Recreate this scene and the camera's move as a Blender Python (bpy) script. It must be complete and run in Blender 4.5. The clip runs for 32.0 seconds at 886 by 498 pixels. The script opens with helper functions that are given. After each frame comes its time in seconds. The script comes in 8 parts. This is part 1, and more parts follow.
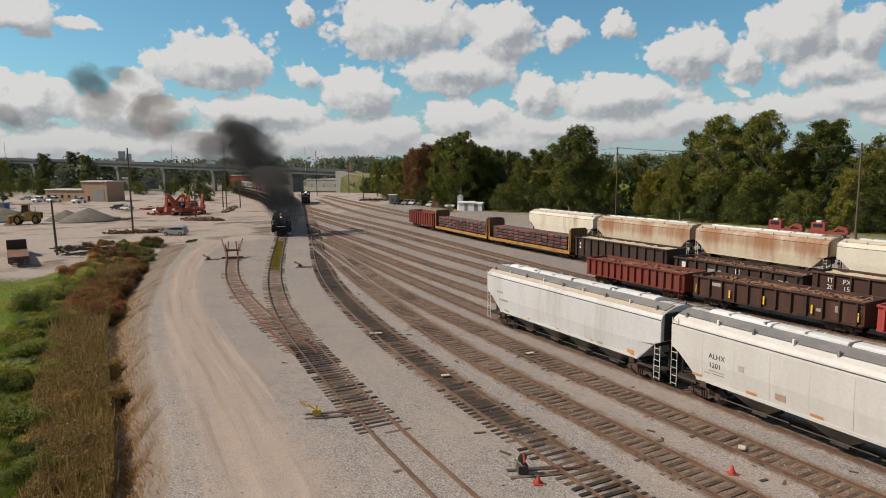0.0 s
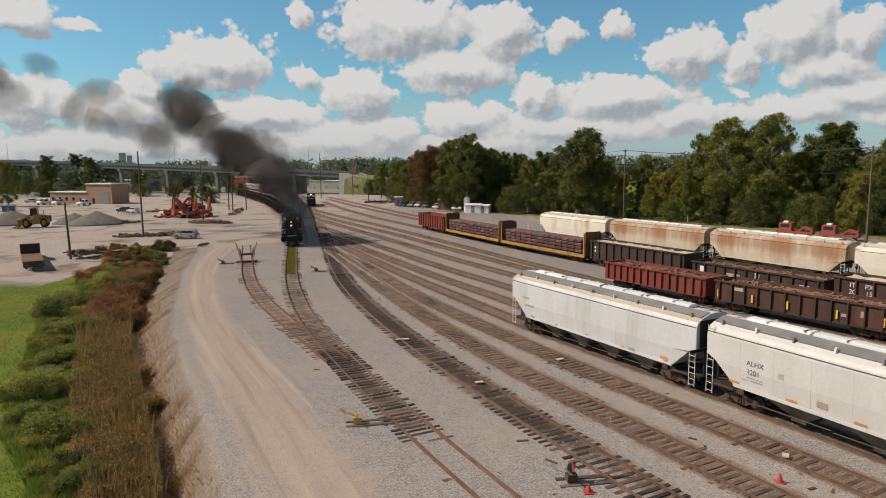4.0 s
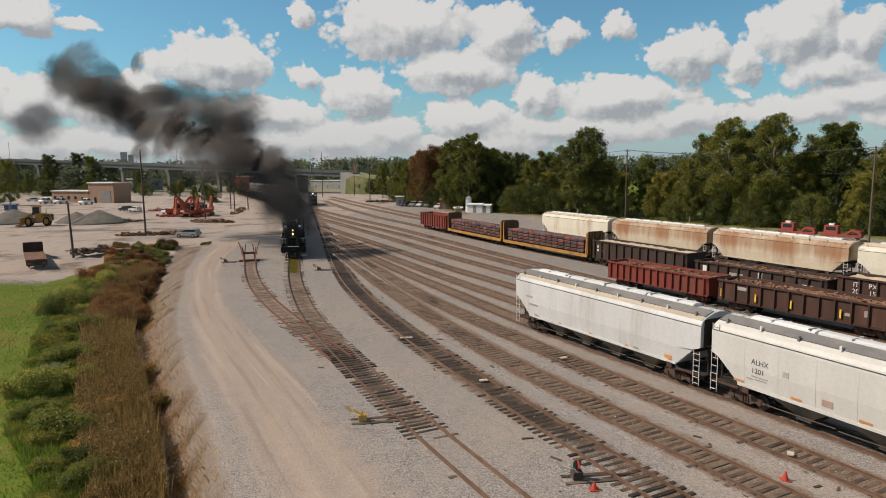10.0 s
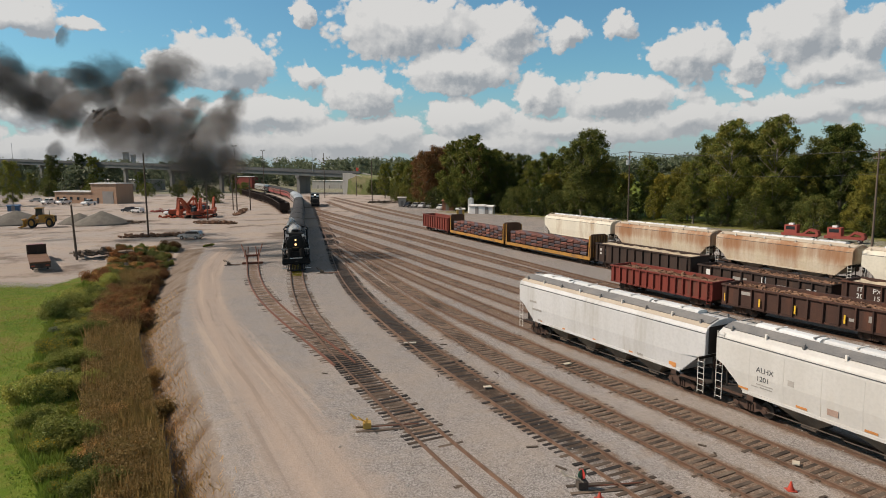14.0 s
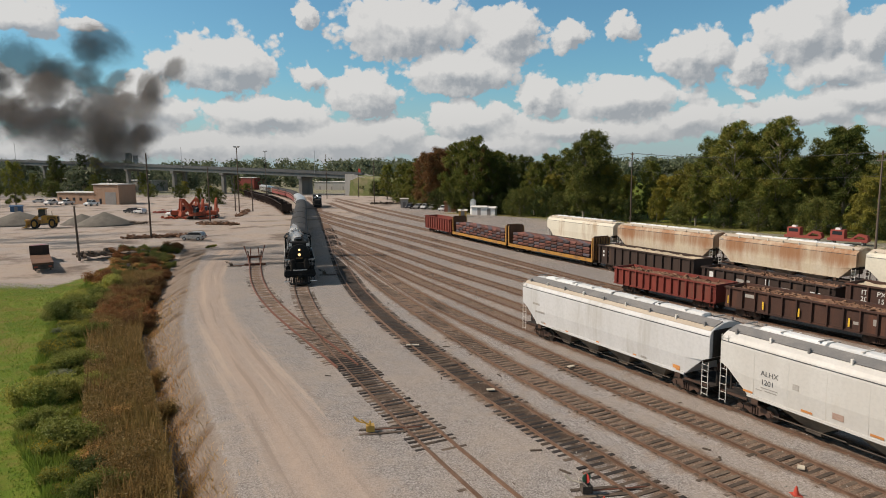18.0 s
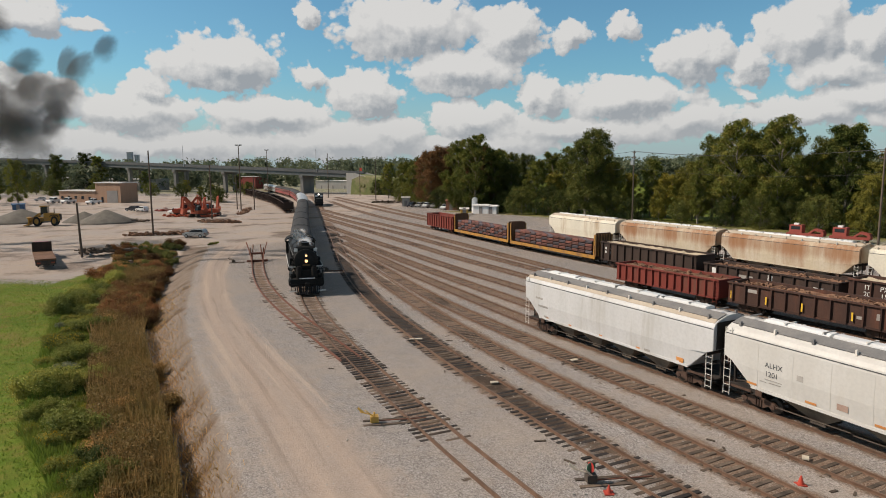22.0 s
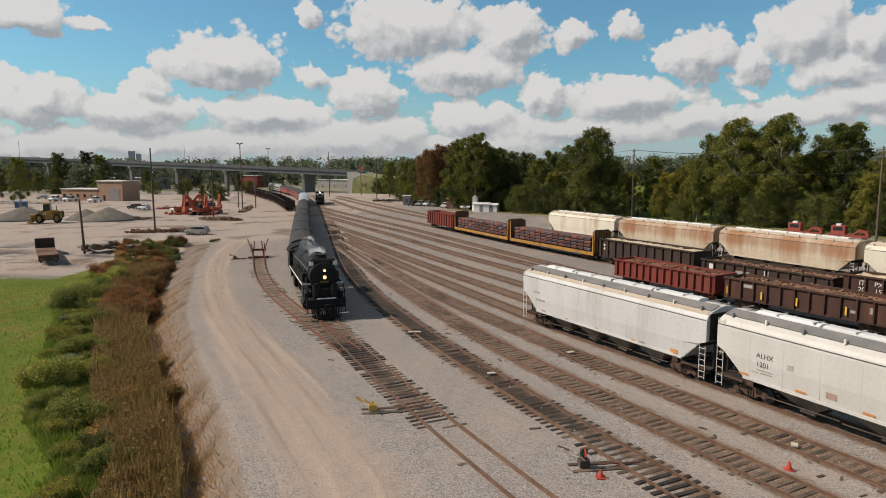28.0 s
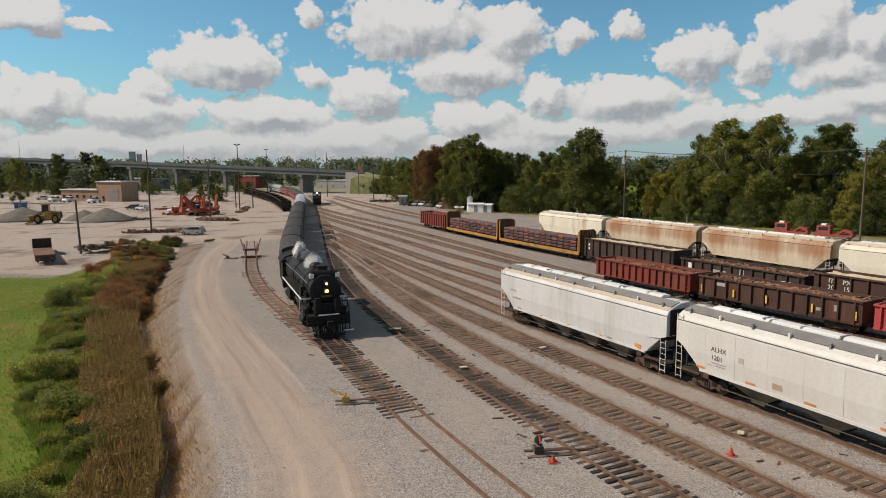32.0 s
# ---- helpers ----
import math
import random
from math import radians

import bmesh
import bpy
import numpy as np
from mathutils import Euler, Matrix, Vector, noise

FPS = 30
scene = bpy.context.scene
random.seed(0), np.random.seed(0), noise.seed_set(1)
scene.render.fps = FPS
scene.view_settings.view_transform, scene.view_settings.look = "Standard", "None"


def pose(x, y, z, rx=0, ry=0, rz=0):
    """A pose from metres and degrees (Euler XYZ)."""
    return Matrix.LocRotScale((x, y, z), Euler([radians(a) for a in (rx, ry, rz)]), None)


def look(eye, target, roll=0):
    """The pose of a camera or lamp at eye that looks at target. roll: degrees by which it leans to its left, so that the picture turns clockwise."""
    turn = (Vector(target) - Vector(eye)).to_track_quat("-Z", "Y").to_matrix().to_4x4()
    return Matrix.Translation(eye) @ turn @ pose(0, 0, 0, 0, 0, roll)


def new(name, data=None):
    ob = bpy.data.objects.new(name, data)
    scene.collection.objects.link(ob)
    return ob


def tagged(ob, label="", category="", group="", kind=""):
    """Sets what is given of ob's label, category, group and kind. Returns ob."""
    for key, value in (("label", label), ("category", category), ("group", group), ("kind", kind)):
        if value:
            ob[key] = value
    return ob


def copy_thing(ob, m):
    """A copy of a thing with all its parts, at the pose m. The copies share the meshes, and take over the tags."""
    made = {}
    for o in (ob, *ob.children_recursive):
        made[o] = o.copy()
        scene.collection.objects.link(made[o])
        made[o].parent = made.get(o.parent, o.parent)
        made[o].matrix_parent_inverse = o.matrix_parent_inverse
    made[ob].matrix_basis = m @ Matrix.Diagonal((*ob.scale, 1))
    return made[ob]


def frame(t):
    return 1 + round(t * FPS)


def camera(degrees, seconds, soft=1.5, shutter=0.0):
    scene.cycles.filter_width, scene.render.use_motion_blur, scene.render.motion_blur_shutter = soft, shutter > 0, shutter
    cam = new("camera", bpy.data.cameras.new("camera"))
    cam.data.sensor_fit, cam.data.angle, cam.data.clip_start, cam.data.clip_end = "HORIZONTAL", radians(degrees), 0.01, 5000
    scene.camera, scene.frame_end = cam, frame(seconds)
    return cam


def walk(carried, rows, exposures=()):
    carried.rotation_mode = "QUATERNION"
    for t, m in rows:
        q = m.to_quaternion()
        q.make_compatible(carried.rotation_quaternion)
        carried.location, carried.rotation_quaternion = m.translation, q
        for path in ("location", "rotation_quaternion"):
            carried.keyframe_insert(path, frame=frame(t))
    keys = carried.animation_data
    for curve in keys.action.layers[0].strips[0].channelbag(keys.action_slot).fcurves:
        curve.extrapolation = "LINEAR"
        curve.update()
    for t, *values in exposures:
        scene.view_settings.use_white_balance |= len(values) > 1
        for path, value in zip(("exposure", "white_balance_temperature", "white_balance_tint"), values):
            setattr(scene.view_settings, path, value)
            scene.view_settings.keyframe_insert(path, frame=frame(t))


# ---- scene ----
# ================= camera: a hovering drone that drifts =================
cam = camera(69.53, 32.0, soft=0.95)


def rig(x, y, z, yaw, pitch, roll):
    """Eye, heading to the left of +y, pitch up, and lean, in metres and degrees."""
    a, p = radians(yaw), radians(pitch)
    ahead = Vector((-math.sin(a) * math.cos(p), math.cos(a) * math.cos(p), math.sin(p)))
    eye = Vector((x, y, z))
    return look(eye, eye + ahead * 100, roll)


DRIFT = [
    (0.0, 2.83, 0.17, 13.21, -0.43, -7.43, -0.55),
    (0.5, 2.60, 0.20, 13.29, -0.45, -7.46, -0.59),
    (1.0, 2.35, 0.20, 13.34, -0.44, -7.40, -0.59),
    (1.5, 2.06, 0.18, 13.42, -0.44, -7.42, -0.60),
    (2.0, 1.74, 0.17, 13.45, -0.45, -7.37, -0.56),
    (2.5, 1.43, 0.09, 13.58, -0.46, -7.41, -0.57),
    (3.0, 1.13, 0.08, 13.64, -0.47, -7.42, -0.58),
    (3.5, 0.79, 0.06, 13.66, -0.48, -7.37, -0.62),
    (5.5, 0.58, -0.06, 13.71, -0.50, -7.34, -0.61),
    (6.0, 0.59, -0.05, 13.70, -0.49, -7.33, -0.61),
    (6.5, 0.55, -0.04, 13.70, -0.50, -7.35, -0.59),
    (7.0, 0.51, -0.04, 13.70, -0.49, -7.33, -0.61),
    (7.5, 0.49, -0.00, 13.67, -0.48, -7.33, -0.64),
    (8.0, 0.46, -0.04, 13.64, -0.46, -7.35, -0.58),
    (8.5, 0.43, -0.02, 13.63, -0.45, -7.34, -0.59),
    (9.0, 0.42, -0.03, 13.60, -0.45, -7.32, -0.57),
    (9.5, 0.42, -0.06, 13.59, -0.43, -7.37, -0.53),
    (10.0, 0.43, -0.04, 13.58, -0.41, -7.36, -0.51),
    (10.5, 0.41, 0.01, 13.57, -0.39, -7.33, -0.52),
    (11.0, 0.38, -0.00, 13.63, -0.36, -7.35, -0.55),
    (11.5, 0.36, -0.01, 13.66, -0.35, -7.36, -0.46),
    (12.0, 0.35, 0.01, 13.70, -0.32, -7.38, -0.47),
    (12.5, 0.34, 0.01, 13.80, -0.31, -7.39, -0.53),
    (13.0, 0.32, 0.01, 13.87, -0.30, -7.40, -0.51),
    (13.5, 0.30, 0.00, 13.96, -0.28, -7.40, -0.47),
    (14.0, 0.28, 0.01, 14.02, -0.25, -7.39, -0.51),
    (14.5, 0.21, -0.01, 14.11, -0.25, -7.39, -0.47),
    (16.5, 0.18, 0.08, 14.20, -0.18, -7.32, -0.44),
    (17.0, 0.21, 0.12, 14.17, -0.12, -7.30, -0.46),
    (17.5, 0.17, 0.09, 14.15, -0.11, -7.30, -0.42),
    (18.0, 0.18, 0.09, 14.09, -0.09, -7.29, -0.43),
    (18.5, 0.17, 0.06, 14.07, -0.04, -7.30, -0.47),
    (19.0, 0.16, 0.01, 14.03, -0.04, -7.30, -0.49),
    (19.5, 0.11, 0.00, 13.96, -0.04, -7.30, -0.42),
    (20.0, 0.11, 0.00, 13.87, -0.04, -7.29, -0.41),
    (20.5, 0.11, -0.04, 13.80, -0.02, -7.30, -0.43),
    (21.0, 0.07, -0.04, 13.74, -0.01, -7.29, -0.44),
    (21.5, 0.03, -0.01, 13.67, -0.02, -7.27, -0.35),
    (22.0, 0.00, -0.00, 13.64, 0.00, -7.30, -0.37),
    (22.5, -0.03, 0.01, 13.64, 0.02, -7.32, -0.40),
    (23.0, -0.08, 0.05, 13.63, 0.04, -7.30, -0.36),
    (23.5, -0.18, 0.01, 13.61, 0.04, -7.33, -0.31),
    (24.0, -0.19, -0.03, 13.60, 0.07, -7.36, -0.35),
    (24.5, -0.17, 0.01, 13.54, 0.06, -7.36, -0.33),
    (25.0, -0.18, -0.03, 13.49, 0.08, -7.34, -0.30),
    (25.5, -0.17, -0.05, 13.45, 0.09, -7.35, -0.27),
    (27.5, 0.01, -0.56, 13.32, 0.12, -7.34, -0.29),
    (28.0, 0.21, -0.69, 13.29, 0.11, -7.33, -0.28),
    (28.5, 0.42, -0.80, 13.31, 0.13, -7.33, -0.36),
    (29.0, 0.72, -0.89, 13.37, 0.13, -7.33, -0.33),
    (29.5, 0.98, -1.06, 13.46, 0.13, -7.33, -0.34),
    (30.0, 1.21, -1.21, 13.55, 0.16, -7.33, -0.34),
    (30.5, 1.41, -1.41, 13.59, 0.17, -7.30, -0.38),
    (31.0, 1.60, -1.69, 13.61, 0.19, -7.30, -0.40),
    (31.5, 1.79, -2.05, 13.52, 0.20, -7.30, -0.32),
    (32.0, 2.02, -2.44, 13.44, 0.20, -7.32, -0.34),
]
walk(cam, [(t, rig(*row)) for t, *row in DRIFT], exposures=[(0, 0.06, 7150, 16), (32, 0.06, 7150, 16)])

# ================= sky and sun =================
SUN_FROM = Vector((-0.73, 0.03, 0.68)).normalized()
sun = new("sun", bpy.data.lights.new("sun", "SUN"))
sun.data.energy, sun.data.angle, sun.data.color = 4.6, radians(0.53), (1.0, 0.925, 0.825)
sun.matrix_world = look((0, 0, 60), Vector((0, 0, 60)) - SUN_FROM)


class Nodes:
    """A short way to write node trees."""

    def __init__(self, tree):
        self.tree = tree

    def add(self, kind, operation=None, use_clamp=None, data_type=None, blend_type=None, interpolation_type=None, node_tree=None):
        n = self.tree.nodes.new(kind)
        if data_type:
            n.data_type = data_type
        if operation:
            n.operation = operation
        if use_clamp is not None:
            n.use_clamp = use_clamp
        if blend_type:
            n.blend_type = blend_type
        if interpolation_type:
            n.interpolation_type = interpolation_type
        if node_tree:
            n.node_tree = node_tree
        return n

    def put(self, socket, value):
        if hasattr(value, "is_output"):
            self.tree.links.new(value, socket)
        else:
            socket.default_value = value

    def math(self, op, a, b=0.0, c=0.0, clamp=False):
        n = self.add("ShaderNodeMath", operation=op, use_clamp=clamp)
        for s, v in zip(n.inputs, (a, b, c)):
            self.put(s, v)
        return n.outputs[0]

    def vmath(self, op, a, b=(0, 0, 0)):
        n = self.add("ShaderNodeVectorMath", operation=op)
        self.put(n.inputs[0], a)
        self.put(n.inputs[1], b)
        return n.outputs[0]

    def mix(self, fac, a, b, blend="MIX"):
        n = self.add("ShaderNodeMix", data_type="RGBA", blend_type=blend)
        n.clamp_factor = True
        for s, v in zip((n.inputs[0], n.inputs[6], n.inputs[7]), (fac, a, b)):
            if not hasattr(v, "is_output") and s != n.inputs[0] and len(v) == 3:
                v = (*v, 1)
            self.put(s, v)
        return n.outputs[2]

    def noise(self, vec, scale, detail=3.0, rough=0.55, distort=0.0):
        n = self.add("ShaderNodeTexNoise")
        self.put(n.inputs["Vector"], vec)
        for k, v in (("Scale", scale), ("Detail", detail), ("Roughness", rough), ("Distortion", distort)):
            n.inputs[k].default_value = v
        return n.outputs[0]

    def voronoi(self, vec, scale, out="Color"):
        n = self.add("ShaderNodeTexVoronoi")
        self.put(n.inputs["Vector"], vec)
        n.inputs["Scale"].default_value = scale
        return n.outputs[out]

    def ramp(self, fac, lo, hi, a=0.0, b=1.0):
        n = self.add("ShaderNodeMapRange", interpolation_type="SMOOTHSTEP")
        for s, v in zip(n.inputs, (fac, lo, hi, a, b)):
            self.put(s, v)
        return n.outputs[0]


# Cumulus banks: heading, height, half-width, half-height in degrees.
CLOUD_BIG = [(-18.2, 9.2, 5.5, 2.6), (-2.8, 12.5, 6.9, 2.9), (6.0, 11.9, 3.5, 3.1), (1.9, 8.8, 6.1, 2.3), (21.0, 9.4, 3.8, 2.3),
             (28.8, 10.6, 3.6, 3.0), (15.8, 6.1, 5.6, 2.1), (2.4, 4.5, 4.3, 2.3), (-14.7, 4.8, 6.6, 1.8), (-25.6, 4.9, 5.3, 2.0),
             (-32.0, 5.6, 3.8, 2.3), (-6.5, 6.9, 3.8, 2.3), (-9.1, 2.8, 8.6, 1.9)]
CLOUD_SMALL = [(-11.4, 13.0, 1.1, 1.3), (-24.5, 6.7, 2.0, 1.5), (-11.3, 8.0, 1.8, 1.1), (11.1, 11.3, 1.8, 1.5), (15.2, 11.7, 1.6, 1.1),
               (25.2, 8.5, 1.8, 1.8), (33.1, 9.7, 2.1, 2.3), (31.0, 7.2, 3.7, 1.6), (24.8, 5.9, 0.9, 0.6), (8.7, 6.5, 2.3, 2.1),
               (-4.1, 3.2, 3.8, 1.8), (-32.3, 11.3, 3.1, 1.5), (-28.3, 10.8, 2.5, 0.5)]
CLOUD_LOW = [(33.0, 5.2, 4.0, 1.5), (27.0, 4.4, 4.0, 1.3), (36.0, 3.6, 6.0, 1.4), (-25.0, 2.2, 21.3, 1.4), (11.2, 3.4, 13.2, 1.4), (21.3, 4.1, 4.3, 1.5), (30.1, 4.3, 5.8, 1.3), (3.4, 2.3, 15.2, 1.1)]


def cloud_group():
    g = bpy.data.node_groups.new("cloud_density", "ShaderNodeTree")
    g.interface.new_socket("Vector", in_out="INPUT", socket_type="NodeSocketVector")
    g.interface.new_socket("Density", in_out="OUTPUT", socket_type="NodeSocketFloat")
    g.interface.new_socket("Bulk", in_out="OUTPUT", socket_type="NodeSocketFloat")
    n = Nodes(g)
    p = n.add("NodeGroupInput").outputs[0]
    # ragged edges: the place is pushed about by noise at two sizes
    warp = n.add("ShaderNodeTexNoise")
    n.put(warp.inputs["Vector"], p)
    warp.inputs["Scale"].default_value, warp.inputs["Detail"].default_value, warp.inputs["Roughness"].default_value = 0.45, 5.0, 0.62
    push = n.vmath("SUBTRACT", warp.outputs["Color"], (0.5, 0.5, 0.5))
    push = n.vmath("MULTIPLY", push, (3.2, 2.4, 0))
    q = n.vmath("ADD", p, push)
    best = -1.0
    for a, e, w, h in CLOUD_BIG + CLOUD_SMALL + CLOUD_LOW:
        d = n.vmath("SUBTRACT", q, (a, e - 0.2 * h, 0))
        d = n.vmath("MULTIPLY", d, (1 / w, 1 / h, 0))
        length = n.add("ShaderNodeVectorMath", operation="LENGTH")
        n.put(length.inputs[0], d)
        soft = n.math("SUBTRACT", 1.0, length.outputs["Value"])
        soft = n.math("MULTIPLY", soft, 0.35 + 0.65 * min(1, h / 2.4))
        best = soft if best == -1.0 else n.math("SMOOTH_MAX", best, soft, 0.12)
    # round the rest of the sky the same weather goes on
    cells = n.noise(n.vmath("MULTIPLY", p, (0.09, 0.16, 0)), 1.0, 5.0, 0.6)
    x = n.add("ShaderNodeSeparateXYZ")
    n.put(x.inputs[0], p)
    off = n.ramp(n.math("ABSOLUTE", x.outputs[0]), 36.0, 50.0)
    high = n.ramp(x.outputs[1], 16.0, 24.0)
    off = n.math("MAXIMUM", off, high)
    rest = n.math("SUBTRACT", n.math("MULTIPLY", cells, 3.0), 1.55)
    rest = n.math("MULTIPLY_ADD", off, n.math("ADD", rest, 1.0), -1.0)
    best = n.math("MAXIMUM", best, rest)
    # rounded billows at three sizes
    fine = n.vmath("ADD", p, n.vmath("MULTIPLY", push, (0.3, 0.3, 0)))
    body = n.math("MULTIPLY_ADD", n.math("SUBTRACT", n.noise(p, 0.7, 6.0, 0.6), 0.5), 0.55, best)
    for size, weight in ((0.42, 0.42), (0.95, 0.27), (2.1, 0.15)):
        cell = n.voronoi(n.vmath("MULTIPLY", fine, (1, 1.2, 0)), size, "Distance")
        body = n.math("MULTIPLY_ADD", n.math("SUBTRACT", 0.58, cell), weight, body)
    out = n.add("NodeGroupOutput")
    n.put(out.inputs[0], body)
    n.put(out.inputs[1], best)
    return g


world = bpy.data.worlds.new("sky")
scene.world = world
world.use_nodes = True
wn = Nodes(world.node_tree)
world.node_tree.nodes.clear()
sky = wn.add("ShaderNodeTexSky")
sky.sky_type, sky.sun_disc = "NISHITA", False
sky.sun_elevation, sky.sun_rotation = math.asin(SUN_FROM.z), math.atan2(SUN_FROM.x, SUN_FROM.y)
sky.air_density, sky.dust_density, sky.ozone_density = 1.0, 0.8, 2.0
way = wn.add("ShaderNodeSeparateXYZ")
wn.put(way.inputs[0], wn.add("ShaderNodeTexCoord").outputs["Generated"])
heading = wn.math("MULTIPLY", wn.math("ARCTAN2", way.outputs[0], way.outputs[1]), 57.296)
height = wn.math("MULTIPLY", wn.math("ARCSINE", way.outputs[2]), 57.296)
spot = wn.add("ShaderNodeCombineXYZ")
wn.put(spot.inputs[0], heading)
wn.put(spot.inputs[1], height)
group = cloud_group()
dense, lit = wn.add("ShaderNodeGroup", node_tree=group), wn.add("ShaderNodeGroup", node_tree=group)
wn.put(dense.inputs[0], spot.outputs[0])
wn.put(lit.inputs[0], wn.vmath("ADD", spot.outputs[0], (-0.45, 0.8, 0)))
cover = wn.ramp(dense.outputs[0], 0.02, 0.2)
mottle = wn.math("SUBTRACT", wn.noise(wn.vmath("MULTIPLY", spot.outputs[0], (1, 1.5, 0)), 0.9, 4.0, 0.55), 0.5)
relief = wn.math("SUBTRACT", lit.outputs[0], dense.outputs[0])
under = wn.math("SUBTRACT", lit.outputs[1], dense.outputs[1])
shade = wn.math("MULTIPLY_ADD", under, 1.35, 0.30)
shade = wn.math("MULTIPLY_ADD", mottle, 0.4, shade)
shade = wn.math("MULTIPLY_ADD", relief, 0.8, shade, clamp=True)
cloud_colour = wn.mix(shade, (0.78, 0.84, 0.865), (0.375, 0.44, 0.50))
haze = wn.ramp(height, 0.0, 6.0, 0.5, 0.0)
cloud_colour = wn.mix(haze, cloud_colour, (0.52, 0.58, 0.625))
sky_colour = wn.mix(1.0, sky.outputs[0], (0.070, 0.129, 0.140), "MULTIPLY")
sky_colour = wn.mix(wn.ramp(height, -1.0, 8.5, 0.72, 0.0), sky_colour, (0.44, 0.56, 0.68))
sky_colour = wn.mix(wn.math("MULTIPLY", cover, 0.97), sky_colour, cloud_colour)
sky_colour = wn.mix(wn.ramp(height, 18.0, 55.0), sky_colour, wn.mix(1.0, sky_colour, (0.66, 0.58, 0.50), "MULTIPLY"))
back = wn.add("ShaderNodeBackground")
wn.put(back.inputs[0], sky_colour)
back.inputs[1].default_value = 0.78
wn.put(wn.add("ShaderNodeOutputWorld").inputs[0], back.outputs[0])

# ================= materials =================
def surface(name, c1, c2, scale=2.0, rough=0.75, metal=0.0, bump=0.15, streak=False, c3=None, c3_at=0.62, vary=0.12, grain=14.0, c3_soft=0.12, spec=0.4, band=None):
    """Two colours in patches with fine grain over them; c3: rust, dirt or bare metal showing through; streak: runs down."""
    m = bpy.data.materials.new(name)
    m.use_nodes = True
    n = Nodes(m.node_tree)
    b = m.node_tree.nodes["Principled BSDF"]
    co = n.add("ShaderNodeTexCoord").outputs["Object"]
    info = n.add("ShaderNodeObjectInfo")
    co = n.vmath("ADD", co, n.vmath("MULTIPLY", n.math("MULTIPLY", info.outputs["Random"], 40.0), (1, 1, 1)))
    run = n.vmath("MULTIPLY", co, (1, 1, 0.14)) if streak else co
    large = n.noise(run, scale, 4.0, 0.6)
    fine = n.noise(co, scale * grain, 3.0, 0.6)
    colour = n.mix(n.ramp(large, 0.3, 0.7), c1, c2)
    colour = n.mix(n.math("MULTIPLY", n.ramp(fine, 0.35, 0.75), 0.35), colour, tuple(v * 0.72 for v in c1))
    if c3:
        where = n.noise(run, scale * 0.55, 6.0, 0.68)
        if band:  # rust that spreads from a height upwards
            up = n.add("ShaderNodeSeparateXYZ")
            n.put(up.inputs[0], n.add("ShaderNodeTexCoord").outputs["Object"])
            where = n.math("MULTIPLY_ADD", n.ramp(up.outputs[2], band[0], band[1]), 0.17, n.math("SUBTRACT", where, 0.03))
        colour = n.mix(n.ramp(where, c3_at - c3_soft, c3_at + c3_soft), colour, c3)
    if vary:
        tone = n.math("MULTIPLY_ADD", info.outputs["Random"], 2 * vary, 1 - vary)
        grey = n.add("ShaderNodeCombineColor")
        for s in grey.inputs:
            n.put(s, tone)
        colour = n.mix(1.0, colour, grey.outputs[0], "MULTIPLY")
    n.put(b.inputs["Base Color"], colour)
    b.inputs["Metallic"].default_value = metal
    b.inputs["Specular IOR Level"].default_value = spec
    n.put(b.inputs["Roughness"], n.math("MULTIPLY_ADD", fine, 0.25, rough - 0.12, clamp=True))
    if bump:
        bp = n.add("ShaderNodeBump")
        bp.inputs["Strength"].default_value, bp.inputs["Distance"].default_value = bump, 0.03
        n.put(bp.inputs["Height"], n.math("ADD", fine, large))
        n.put(b.inputs["Normal"], bp.outputs[0])
    return m


def glow(name, colour, power):
    m = bpy.data.materials.new(name)
    m.use_nodes = True
    b = m.node_tree.nodes["Principled BSDF"]
    b.inputs["Base Color"].default_value = (*colour, 1)
    b.inputs["Emission Color"].default_value = (*colour, 1)
    b.inputs["Emission Strength"].default_value = power
    return m


def glassy(name, colour):
    m = bpy.data.materials.new(name)
    m.use_nodes = True
    b = m.node_tree.nodes["Principled BSDF"]
    b.inputs["Base Color"].default_value = (*colour, 1)
    b.inputs["Roughness"].default_value = 0.06
    b.inputs["IOR"].default_value = 1.5
    return m


